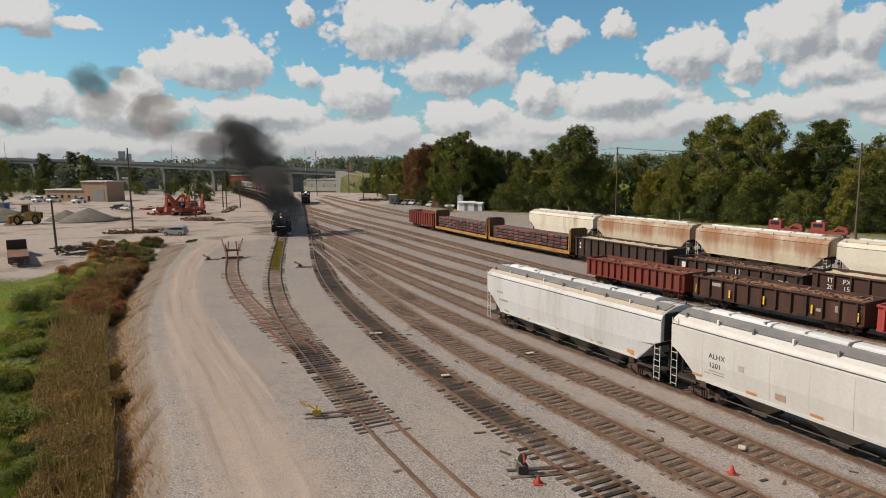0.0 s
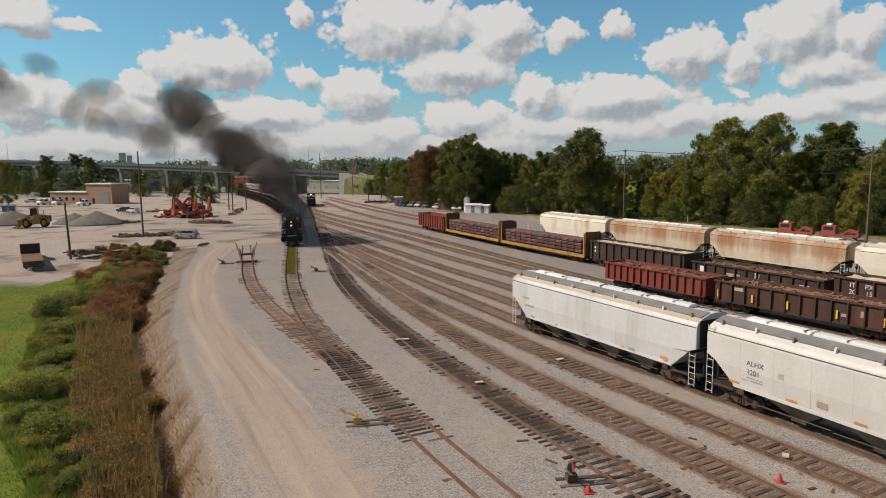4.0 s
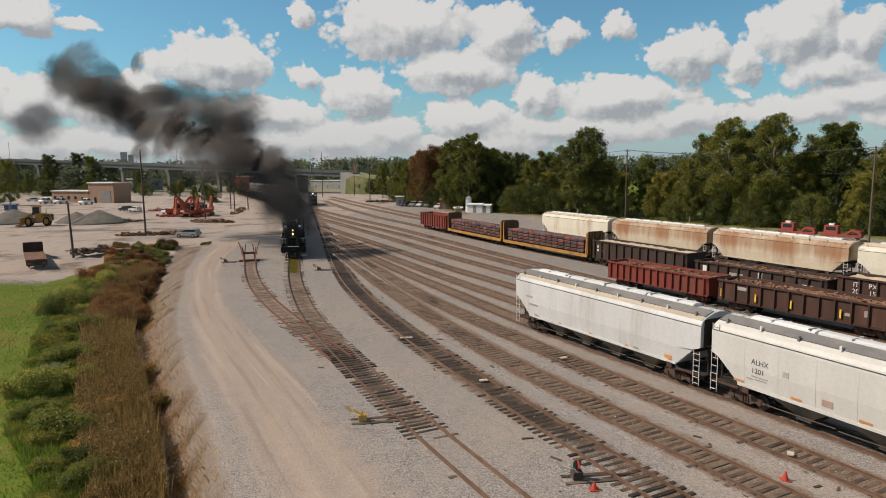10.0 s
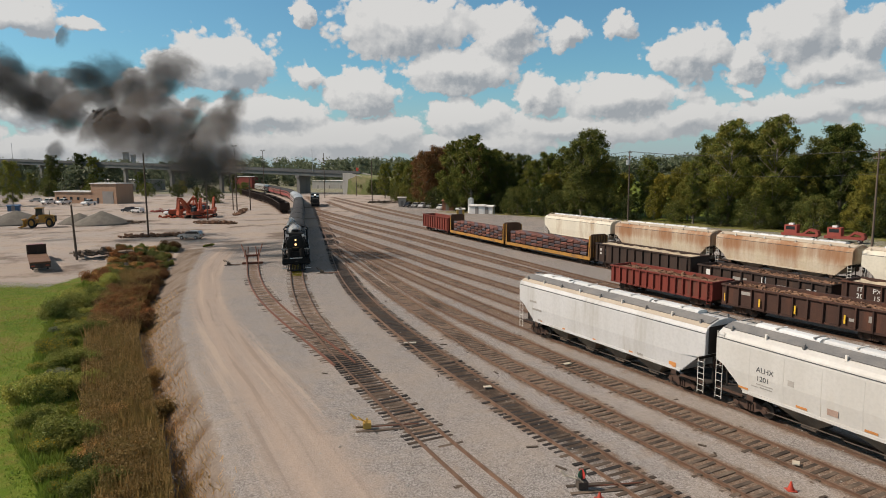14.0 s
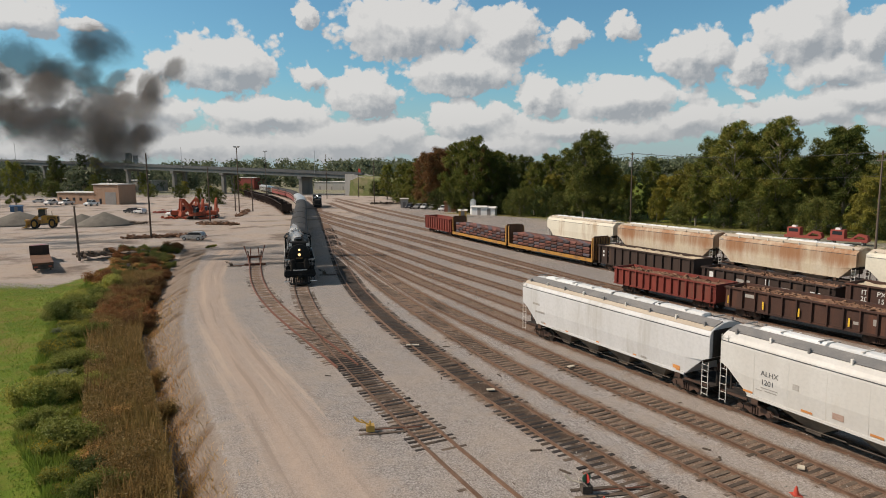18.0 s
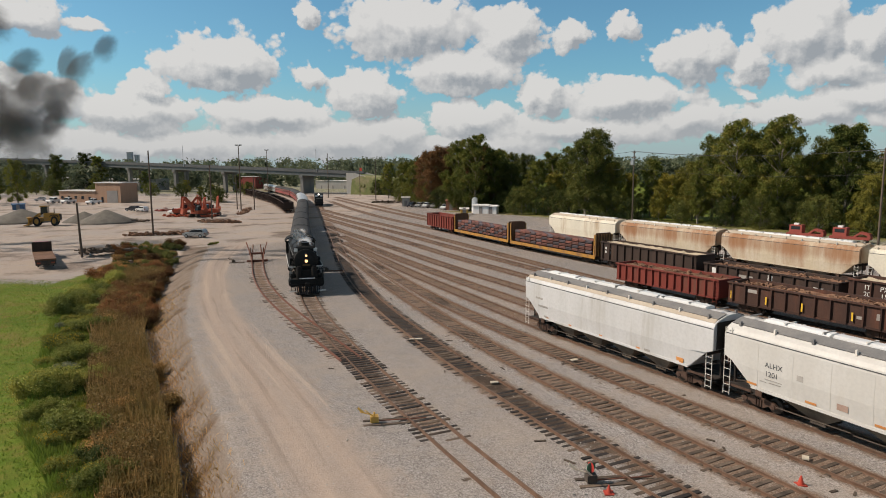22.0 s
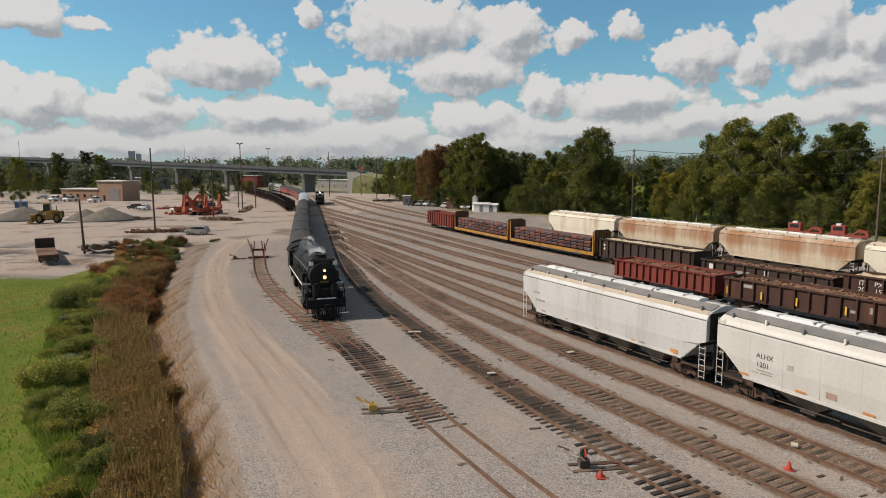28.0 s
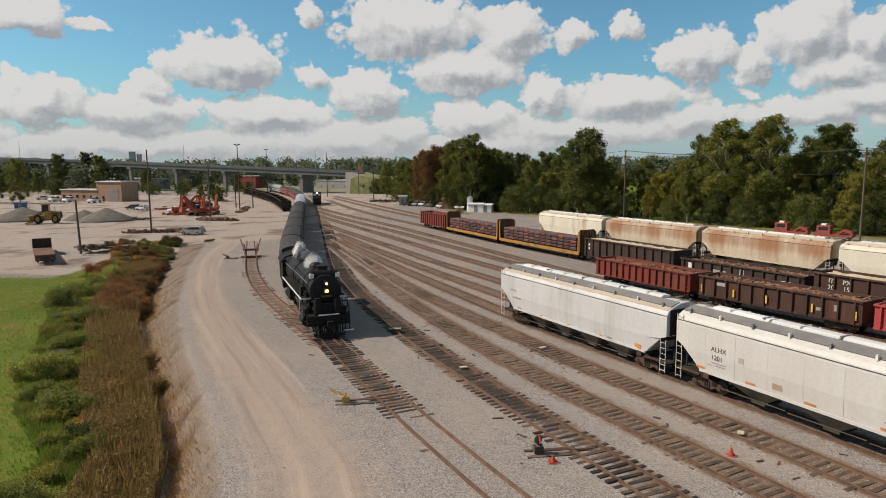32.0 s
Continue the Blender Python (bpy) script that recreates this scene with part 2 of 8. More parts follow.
def leaves(name, c1, c2, c3):
    """Foliage: each leaf clump takes its own tone, and lets a little light through."""
    m = bpy.data.materials.new(name)
    m.use_nodes = True
    n = Nodes(m.node_tree)
    b = m.node_tree.nodes["Principled BSDF"]
    geo, info = n.add("ShaderNodeNewGeometry"), n.add("ShaderNodeObjectInfo")
    colour = n.mix(geo.outputs["Random Per Island"], c1, c2)
    patch = n.noise(n.add("ShaderNodeTexCoord").outputs["Object"], 0.45, 2.0)
    colour = n.mix(n.math("MULTIPLY", n.ramp(patch, 0.45, 0.7), 0.6), colour, c3)
    tone = n.math("MULTIPLY_ADD", info.outputs["Random"], 0.85, 0.55)
    grey = n.add("ShaderNodeCombineColor")
    n.put(grey.inputs[0], n.math("MULTIPLY_ADD", info.outputs["Random"], 1.05, 0.48))
    n.put(grey.inputs[1], tone)
    n.put(grey.inputs[2], tone)
    colour = n.mix(1.0, colour, grey.outputs[0], "MULTIPLY")
    n.put(b.inputs["Base Color"], colour)
    b.inputs["Roughness"].default_value = 0.65
    b.inputs["Specular IOR Level"].default_value = 0.25
    thin = n.add("ShaderNodeBsdfTranslucent")
    n.put(thin.inputs[0], colour)
    mixed = n.add("ShaderNodeMixShader")
    mixed.inputs[0].default_value = 0.3
    n.put(mixed.inputs[1], b.outputs[0])
    n.put(mixed.inputs[2], thin.outputs[0])
    n.put(m.node_tree.nodes["Material Output"].inputs[0], mixed.outputs[0])
    return m


def puffy(name, colour, cover, grain):
    """A soft veil of smoke or steam: thickest in the middle, torn by noise, clear at its rim."""
    m = bpy.data.materials.new(name)
    m.use_nodes = True
    n = Nodes(m.node_tree)
    m.node_tree.nodes.remove(m.node_tree.nodes["Principled BSDF"])
    info = n.add("ShaderNodeObjectInfo")
    thick = n.add("ShaderNodeAttribute")
    thick.attribute_name = "thick"
    co = n.vmath("ADD", n.add("ShaderNodeTexCoord").outputs["Object"], n.vmath("MULTIPLY", n.math("MULTIPLY", info.outputs["Random"], 40.0), (1, 1, 1)))
    torn = n.noise(co, grain, 4.0, 0.6)
    soft = n.ramp(n.math("MULTIPLY_ADD", n.math("SUBTRACT", torn, 0.5), 1.05, n.math("MULTIPLY", thick.outputs["Fac"], 1.1)), 0.05, 0.8)
    soft = n.math("MULTIPLY", soft, n.ramp(thick.outputs["Fac"], 0.0, 0.4))
    body = n.add("ShaderNodeBsdfDiffuse")
    n.put(body.inputs[0], n.mix(info.outputs["Random"], tuple(v * 0.75 for v in colour), tuple(v * 1.25 for v in colour)))
    clear = n.add("ShaderNodeBsdfTransparent")
    both = n.add("ShaderNodeMixShader")
    n.put(both.inputs[0], n.math("MULTIPLY", soft, cover))
    n.put(both.inputs[1], clear.outputs[0])
    n.put(both.inputs[2], body.outputs[0])
    n.put(m.node_tree.nodes["Material Output"].inputs[0], both.outputs[0])
    return m


M = {
    "rail": surface("rail_steel", (0.122, 0.070, 0.046), (0.185, 0.112, 0.076), 1.5, 0.6, 0.2, 0.1),
    "rail_red": surface("rail_red_rust", (0.20, 0.078, 0.050), (0.15, 0.066, 0.044), 1.5, 0.7, 0.2, 0.1),
    "tie": surface("tie_wood", (0.050, 0.037, 0.028), (0.135, 0.100, 0.074), 1.2, 0.9, 0, 0.5, vary=0.45),
    "tie_new": surface("tie_creosote", (0.020, 0.017, 0.016), (0.042, 0.035, 0.030), 1.2, 0.85, 0, 0.5, vary=0.35),
    "white_car": surface("hopper_white", (0.55, 0.54, 0.515), (0.49, 0.475, 0.445), 0.7, 0.55, 0, 0.03, True, (0.45, 0.415, 0.365), 0.64, 0.04, 8.0, 0.1),
    "grey_car": surface("hopper_grey", (0.56, 0.56, 0.56), (0.50, 0.50, 0.495), 0.7, 0.55, 0, 0.03, True, (0.38, 0.36, 0.33), 0.62, 0.03, 8.0, 0.1),
    "tan_car": surface("hopper_rusting", (0.50, 0.43, 0.315), (0.54, 0.48, 0.385), 0.5, 0.75, 0, 0.06, True, (0.28, 0.135, 0.065), 0.62, 0.05, 8.0, 0.17, band=(1.9, 3.5)),
    "cream_car": surface("hopper_cream", (0.62, 0.58, 0.48), (0.56, 0.52, 0.43), 0.5, 0.7, 0, 0.05, True, (0.33, 0.22, 0.13), 0.66, 0.05, 8.0, 0.1),
    "roof_grey": surface("roof_walk", (0.17, 0.17, 0.17), (0.24, 0.23, 0.22), 1.0, 0.7, 0.1, 0.1),
    "roof_tan": surface("roof_dust", (0.50, 0.43, 0.345), (0.44, 0.37, 0.29), 0.8, 0.85, 0, 0.1),
    "hatch": surface("hatch_white", (0.68, 0.69, 0.69), (0.62, 0.63, 0.62), 0.8, 0.4, 0, 0.04),
    "under": surface("under_dirt", (0.045, 0.038, 0.033), (0.10, 0.078, 0.06), 1.2, 0.9, 0.1, 0.2),
    # near-black colour that paints the shade in the hoppers' raked ends
    "soot": surface("end_recess_shade", (0.020, 0.017, 0.015), (0.040, 0.032, 0.027), 1.2, 0.9, 0.0, 0.2),
    "bay": surface("bay_dirt", (0.12, 0.10, 0.08), (0.22, 0.18, 0.14), 1.2, 0.9, 0, 0.2),
    "truck": surface("truck_iron", (0.060, 0.036, 0.028), (0.105, 0.062, 0.044), 2.0, 0.8, 0.3, 0.2),
    "wheel": surface("wheel_steel", (0.05, 0.042, 0.038), (0.10, 0.075, 0.06), 2.0, 0.55, 0.6, 0.1),
    "ladder": surface("ladder_white", (0.68, 0.66, 0.62), (0.55, 0.52, 0.47), 3.0, 0.6, 0, 0.05),
    "red_car": surface("gondola_red", (0.15, 0.026, 0.018), (0.20, 0.036, 0.024), 0.8, 0.8, 0, 0.1, True, (0.11, 0.045, 0.03), 0.6, 0.1),
    "bright_red": surface("gondola_fresh_red", (0.40, 0.06, 0.055), (0.34, 0.05, 0.045), 0.8, 0.7, 0, 0.08, True, (0.2, 0.06, 0.04), 0.66, 0.05),
    "brown_car": surface("gondola_brown", (0.045, 0.022, 0.016), (0.062, 0.029, 0.020), 0.8, 0.8, 0, 0.1, True, (0.11, 0.042, 0.024), 0.62, 0.15),
    "black_car": surface("gondola_black", (0.030, 0.018, 0.014), (0.046, 0.027, 0.020), 0.8, 0.8, 0, 0.1, True, (0.10, 0.055, 0.035), 0.64, 0.15),
    "scrap": surface("scrap_rust", (0.16, 0.08, 0.05), (0.27, 0.16, 0.10), 1.5, 0.9, 0.1, 0.8, vary=0.0),
    "sand_load": surface("sandy_load", (0.42, 0.34, 0.24), (0.50, 0.42, 0.31), 1.0, 0.95, 0, 0.3, vary=0.0),
    "post_yellow": surface("worn_yellow", (0.26, 0.14, 0.04), (0.20, 0.10, 0.04), 1.2, 0.75, 0, 0.08, False, (0.12, 0.06, 0.035), 0.56),
    "yellow": surface("yellow_paint", (0.40, 0.20, 0.035), (0.33, 0.155, 0.04), 1.2, 0.7, 0, 0.08, False, (0.16, 0.09, 0.05), 0.6),
    "orange_tape": surface("reflector", (0.60, 0.26, 0.08), (0.55, 0.22, 0.07), 2.0, 0.6, 0, 0),
    "mark_yellow": surface("reflector_yellow", (0.75, 0.47, 0.04), (0.70, 0.42, 0.04), 2.0, 0.6, 0, 0),
    "mark_dark": surface("stencil_dark", (0.06, 0.06, 0.065), (0.09, 0.09, 0.09), 3.0, 0.7, 0, 0),
    "mark_grey": surface("stencil_grey", (0.30, 0.28, 0.26), (0.36, 0.34, 0.31), 3.0, 0.7, 0, 0),
    "mark_rust_pale": surface("stencil_rust", (0.30, 0.20, 0.16), (0.36, 0.26, 0.21), 3.0, 0.7, 0, 0),
    "mark_white": surface("stencil_white", (0.62, 0.62, 0.60), (0.5, 0.5, 0.48), 3.0, 0.7, 0, 0),
    "mark_rust": surface("sprayed_red", (0.35, 0.10, 0.05), (0.28, 0.09, 0.05), 3.0, 0.7, 0, 0),
    "bulkhead": surface("bulkhead_brown", (0.11, 0.055, 0.03), (0.16, 0.08, 0.045), 1.0, 0.8, 0.1, 0.1, True),
    "bar_red": surface("bundle_red", (0.15, 0.055, 0.04), (0.10, 0.042, 0.034), 1.5, 0.7, 0.2, 0.2, vary=0.4),
    "bar_blue": surface("bundle_blue", (0.06, 0.052, 0.065), (0.09, 0.07, 0.075), 1.5, 0.7, 0.2, 0.2, vary=0.4),
    "loco": surface("engine_black", (0.008, 0.008, 0.008), (0.013, 0.0127, 0.0125), 1.5, 0.55, 0.0, 0.06, c3=(0.026, 0.022, 0.019), c3_at=0.68, spec=0.22),
    "loco_dull": surface("engine_soot", (0.009, 0.009, 0.009), (0.016, 0.015, 0.0145), 1.5, 0.8, 0, 0.1, spec=0.2),
    "smokebox": surface("smokebox_graphite", (0.009, 0.009, 0.009), (0.014, 0.014, 0.014), 1.5, 0.6, 0.0, 0.08, spec=0.25),
    "steel": surface("bare_steel", (0.35, 0.34, 0.33), (0.28, 0.27, 0.26), 2.0, 0.4, 0.8, 0.05),
    "brass": surface("dull_brass", (0.16, 0.10, 0.045), (0.11, 0.075, 0.04), 6.0, 0.5, 0.5, 0.05),
    "white_trim": surface("white_trim", (0.72, 0.72, 0.70), (0.62, 0.62, 0.60), 2.0, 0.5, 0, 0),
    "lamp": glow("headlight_glow", (1.0, 0.62, 0.28), 1.7),
    "lamp_far": glow("far_headlight_glow", (1.0, 0.95, 0.85), 5.0),
    "silver": surface("silver_coach", (0.42, 0.42, 0.42), (0.50, 0.50, 0.49), 1.0, 0.35, 0.5, 0.03),
    "coach_dark": surface("coach_dark", (0.022, 0.022, 0.022), (0.034, 0.033, 0.032), 1.0, 0.6, 0, 0.05, spec=0.3),
    "coach_roof": surface("coach_roof", (0.034, 0.034, 0.034), (0.055, 0.053, 0.052), 0.8, 0.8, 0, 0.05, spec=0.2),
    "coach_red": surface("coach_red", (0.22, 0.05, 0.05), (0.26, 0.07, 0.06), 1.0, 0.5, 0, 0.04),
    "glass": glassy("window_glass", (0.02, 0.025, 0.03)),
    "bridge_grey": surface("bridge_grey", (0.125, 0.13, 0.13), (0.10, 0.104, 0.104), 0.3, 0.85, 0, 0.05, True),
    "concrete": surface("concrete", (0.40, 0.38, 0.35), (0.33, 0.32, 0.30), 0.3, 0.9, 0, 0.1, True, (0.24, 0.23, 0.21), 0.62, 0.05),
    # concrete darkened in colour for the shade and haze under the bridge
    "pier_shaded": surface("shaded_concrete", (0.22, 0.21, 0.195), (0.17, 0.165, 0.155), 0.3, 0.9, 0, 0.1, True),
    # skyline haze mixed into the cladding's pale blue-grey
    "hazy": surface("haze_tinted_cladding", (0.33, 0.37, 0.41), (0.29, 0.33, 0.37), 0.1, 0.8, 0, 0.0),
    "girder": surface("girder_paint", (0.15, 0.165, 0.16), (0.12, 0.132, 0.13), 0.4, 0.7, 0, 0.05),
    "asphalt": surface("asphalt", (0.05, 0.05, 0.05), (0.07, 0.068, 0.065), 0.4, 0.9, 0, 0.1),
    "pole": surface("pole_wood", (0.09, 0.065, 0.05), (0.13, 0.10, 0.08), 1.0, 0.9, 0, 0.3, True),
    "wire": surface("wire", (0.04, 0.04, 0.04), (0.05, 0.05, 0.05), 1.0, 0.6, 0, 0),
    "galv": surface("galvanised", (0.45, 0.46, 0.47), (0.38, 0.39, 0.40), 1.0, 0.45, 0.6, 0.05),
    "tan_wall": surface("metal_siding_tan", (0.33, 0.20, 0.13), (0.37, 0.23, 0.155), 0.5, 0.7, 0, 0.08, True),
    "tan_roof": surface("metal_roof_pale", (0.60, 0.58, 0.54), (0.54, 0.52, 0.48), 0.5, 0.5, 0, 0.05),
    "grey_door": surface("roller_door", (0.20, 0.19, 0.18), (0.24, 0.22, 0.21), 0.5, 0.6, 0, 0.05),
    "brick": surface("shed_brick", (0.24, 0.10, 0.065), (0.29, 0.13, 0.085), 1.2, 0.9, 0, 0.2),
    "white_paint": surface("white_paint", (0.74, 0.74, 0.73), (0.66, 0.66, 0.65), 0.8, 0.5, 0, 0.03),
    "auto_white": surface("car_white", (0.72, 0.72, 0.72), (0.68, 0.68, 0.68), 0.6, 0.25, 0, 0),
    "auto_silver": surface("car_silver", (0.42, 0.42, 0.41), (0.38, 0.38, 0.37), 0.6, 0.28, 0.5, 0),
    "auto_dark": surface("car_dark", (0.03, 0.035, 0.045), (0.05, 0.05, 0.06), 0.6, 0.25, 0.2, 0),
    "auto_red": surface("car_red", (0.30, 0.05, 0.04), (0.26, 0.05, 0.04), 0.6, 0.35, 0, 0),
    "tyre": surface("tyre_rubber", (0.02, 0.02, 0.02), (0.035, 0.033, 0.03), 2.0, 0.9, 0, 0.1),
    "loader": surface("loader_yellow", (0.40, 0.21, 0.03), (0.30, 0.16, 0.035), 1.0, 0.6, 0, 0.05, c3=(0.2, 0.13, 0.07), c3_at=0.64),
    "digger": surface("digger_orange", (0.44, 0.085, 0.035), (0.33, 0.065, 0.03), 1.0, 0.6, 0, 0.05, c3=(0.2, 0.08, 0.05), c3_at=0.6),
    "mow_red": surface("machine_red", (0.30, 0.06, 0.045), (0.25, 0.055, 0.042), 1.0, 0.6, 0, 0.05),
    "pile": surface("crushed_stone", (0.11, 0.10, 0.086), (0.15, 0.137, 0.118), 0.6, 0.95, 0, 0.8, grain=20, vary=0.05),
    "cone": surface("cone_orange", (0.46, 0.055, 0.03), (0.38, 0.05, 0.03), 2.0, 0.6, 0, 0),
    "stand_yellow": surface("stand_yellow", (0.58, 0.36, 0.08), (0.50, 0.30, 0.07), 2.0, 0.6, 0, 0.05),
    "target_red": surface("target_red", (0.50, 0.05, 0.04), (0.42, 0.05, 0.04), 2.0, 0.5, 0, 0),
    "target_green": surface("target_green", (0.03, 0.16, 0.10), (0.03, 0.13, 0.08), 2.0, 0.5, 0, 0),
    "bleached": surface("bleached_wood", (0.50, 0.45, 0.36), (0.42, 0.37, 0.30), 2.0, 0.9, 0, 0.3),
    "dumpster": surface("dumpster_blue", (0.04, 0.10, 0.19), (0.05, 0.11, 0.2), 1.0, 0.6, 0, 0),
    "bark": surface("bark", (0.19, 0.165, 0.13), (0.28, 0.245, 0.20), 1.0, 0.95, 0, 0.5, True),
    "leaf_green": leaves("leaves_green", (0.075, 0.10, 0.019), (0.19, 0.21, 0.042), (0.28, 0.245, 0.055)),
    "leaf_dark": leaves("leaves_dark", (0.045, 0.065, 0.016), (0.12, 0.14, 0.032), (0.18, 0.175, 0.042)),
    "leaf_yellow": leaves("leaves_yellow_green", (0.16, 0.165, 0.029), (0.31, 0.27, 0.05), (0.13, 0.15, 0.036)),
    "leaf_rust": leaves("leaves_rust", (0.19, 0.085, 0.036), (0.29, 0.15, 0.06), (0.15, 0.115, 0.04)),
    "leaf_grey": leaves("leaves_grey_green", (0.16, 0.19, 0.11), (0.23, 0.25, 0.16), (0.10, 0.13, 0.06)),
    "shrub": leaves("shrub_leaves", (0.145, 0.18, 0.04), (0.31, 0.33, 0.085), (0.40, 0.36, 0.09)),
    "shrub_dark": leaves("shrub_dark_leaves", (0.10, 0.125, 0.035), (0.18, 0.195, 0.055), (0.25, 0.22, 0.07)),
    "weed": leaves("weeds_brown", (0.13, 0.09, 0.032), (0.54, 0.34, 0.13), (0.24, 0.185, 0.055)),
    "stone": surface("loose_stone", (0.30, 0.28, 0.25), (0.40, 0.38, 0.35), 3.0, 0.95, 0, 0.2),
    "blade": leaves("grass_blades", (0.10, 0.16, 0.024), (0.16, 0.23, 0.04), (0.20, 0.23, 0.05)),
    "flower": leaves("yellow_blossom", (0.42, 0.31, 0.03), (0.32, 0.25, 0.035), (0.22, 0.20, 0.035)),
    # leaf colours paled and greyed to paint in the haze of distance
    "hazed_wood": leaves("far_woods", (0.125, 0.155, 0.095), (0.175, 0.205, 0.125), (0.15, 0.175, 0.11)),
    "smoke": puffy("coal_smoke", (0.080, 0.070, 0.064), 0.68, 0.26),
    "smoke_thin": puffy("thin_coal_smoke", (0.22, 0.205, 0.195), 0.5, 0.2),
    "steam": puffy("steam", (0.74, 0.74, 0.74), 0.38, 2.2),
    "grass_bank": surface("grass_bank", (0.10, 0.13, 0.04), (0.15, 0.16, 0.06), 0.15, 0.95, 0, 0.3, c3=(0.24, 0.20, 0.12), c3_at=0.6),
    "water": glassy("ditch_water", (0.06, 0.065, 0.06)),
}

# ================= shapes =================
def finish(bm, name, material, smooth=False):
    me = bpy.data.meshes.new(name)
    bmesh.ops.recalc_face_normals(bm, faces=bm.faces)
    bm.to_mesh(me)
    bm.free()
    me.materials.append(M[material])
    if smooth:
        me.shade_smooth()
    return me


def part(name, bm, material, parent=None, label="", at=None, smooth=False):
    """One mesh object out of a bmesh, or out of mesh data that is shared."""
    me = bm if isinstance(bm, bpy.types.Mesh) else finish(bm, name, material, smooth)
    ob = new(name, me)
    if parent:
        ob.parent = parent
    if at is not None:
        ob.matrix_basis = at
    if label:
        tagged(ob, label)
    return ob


def thing(name, label, category, group="", kind="", at=None):
    ob = new(name)
    ob.empty_display_size = 0.3
    tagged(ob, label, category, group, kind)
    if at is not None:
        ob.matrix_basis = at
    return ob


def faces(bm, pts, quads):
    vs = [bm.verts.new(p) for p in pts]
    for q in quads:
        try:
            bm.faces.new([vs[i] for i in q])
        except ValueError:
            pass
    return vs


def box(bm, x0, x1, y0, y1, z0, z1, m=None):
    pts = [Vector((x, y, z)) for z in (z0, z1) for y in (y0, y1) for x in (x0, x1)]
    faces(bm, [m @ p for p in pts] if m else pts, [(0, 1, 3, 2), (4, 6, 7, 5), (0, 4, 5, 1), (2, 3, 7, 6), (0, 2, 6, 4), (1, 5, 7, 3)])
    return bm


def rod(bm, a, b, r, seg=8, r2=None):
    a, b = Vector(a), Vector(b)
    d = (b - a).normalized()
    u = d.orthogonal().normalized()
    v = d.cross(u)
    r2 = r if r2 is None else r2
    ring = [(math.cos(2 * math.pi * i / seg), math.sin(2 * math.pi * i / seg)) for i in range(seg)]
    vs = [bm.verts.new(a + (u * c + v * s) * r) for c, s in ring] + [bm.verts.new(b + (u * c + v * s) * r2) for c, s in ring]
    for i in range(seg):
        j = (i + 1) % seg
        bm.faces.new((vs[i], vs[j], vs[seg + j], vs[seg + i]))
    bm.faces.new(vs[:seg][::-1])
    bm.faces.new(vs[seg:])
    return bm


def prism(bm, outline, a0, a1, axis="y"):
    """An outline of (u, v) pairs drawn out along an axis: u, v are x, z along y; y, z along x; x, y along z."""
    def put(u, v, w):
        return (u, w, v) if axis == "y" else (w, u, v) if axis == "x" else (u, v, w)
    k = len(outline)
    vs = [bm.verts.new(put(u, v, a0)) for u, v in outline] + [bm.verts.new(put(u, v, a1)) for u, v in outline]
    for i in range(k):
        j = (i + 1) % k
        bm.faces.new((vs[i], vs[j], vs[k + j], vs[k + i]))
    bm.faces.new(vs[:k][::-1])
    bm.faces.new(vs[k:])
    return bm


def loft(bm, rings, cap=True):
    vs = [[bm.verts.new(p) for p in ring] for ring in rings]
    k = len(rings[0])
    for a, b in zip(vs, vs[1:]):
        for i in range(k):
            j = (i + 1) % k
            bm.faces.new((a[i], a[j], b[j], b[i]))
    if cap:
        bm.faces.new(vs[0][::-1])
        bm.faces.new(vs[-1])
    return bm


def lettering(text, size, material, parent, at, label=""):
    """Painted characters, as a thin mesh."""
    cu = bpy.data.curves.new("lettering", "FONT")
    cu.body, cu.size, cu.extrude, cu.align_x = text, size, 0.004, "CENTER"
    tmp = bpy.data.objects.new("lettering", cu)
    scene.collection.objects.link(tmp)
    me = bpy.data.meshes.new_from_object(tmp.evaluated_get(bpy.context.evaluated_depsgraph_get()))
    bpy.data.objects.remove(tmp)
    me.materials.clear()
    me.materials.append(M[material])
    return part("lettering", me, material, parent, label, at)


# ================= track lines =================
class Line:
    """A smooth line through ground points, known by the distance along it."""

    def __init__(self, points):
        p = np.array(points, float)
        t = np.r_[0, np.cumsum(np.linalg.norm(np.diff(p, axis=0), axis=1))]
        out = np.arange(0, t[-1], 0.5)
        xy = np.stack([np.interp(out, t, p[:, k]) for k in (0, 1)], 1)
        for width in (31, 21):  # ease the corners
            pad = width // 2
            ext = np.concatenate([2 * xy[:1] - xy[1:pad + 1][::-1], xy, 2 * xy[-1:] - xy[-pad - 1:-1][::-1]])
            xy = np.stack([np.convolve(ext[:, k], np.ones(width) / width, "valid") for k in (0, 1)], 1)
        self.xy = xy
        self.s = np.r_[0, np.cumsum(np.linalg.norm(np.diff(xy, axis=0), axis=1))]
        self.length = self.s[-1]

    def at(self, s):
        s = min(max(s, 0.0), self.length)
        x, y = (float(np.interp(s, self.s, self.xy[:, k])) for k in (0, 1))
        s0, s1 = max(s - 0.6, 0), min(s + 0.6, self.length)
        dx, dy = (float(np.interp(s1, self.s, self.xy[:, k]) - np.interp(s0, self.s, self.xy[:, k])) for k in (0, 1))
        d = Vector((dx, dy, 0)).normalized()
        return Vector((x, y, 0)), d

    def near(self, x, y):
        """The distance along the line of its point nearest to x, y."""
        return float(self.s[np.argmin((self.xy[:, 0] - x) ** 2 + (self.xy[:, 1] - y) ** 2)])


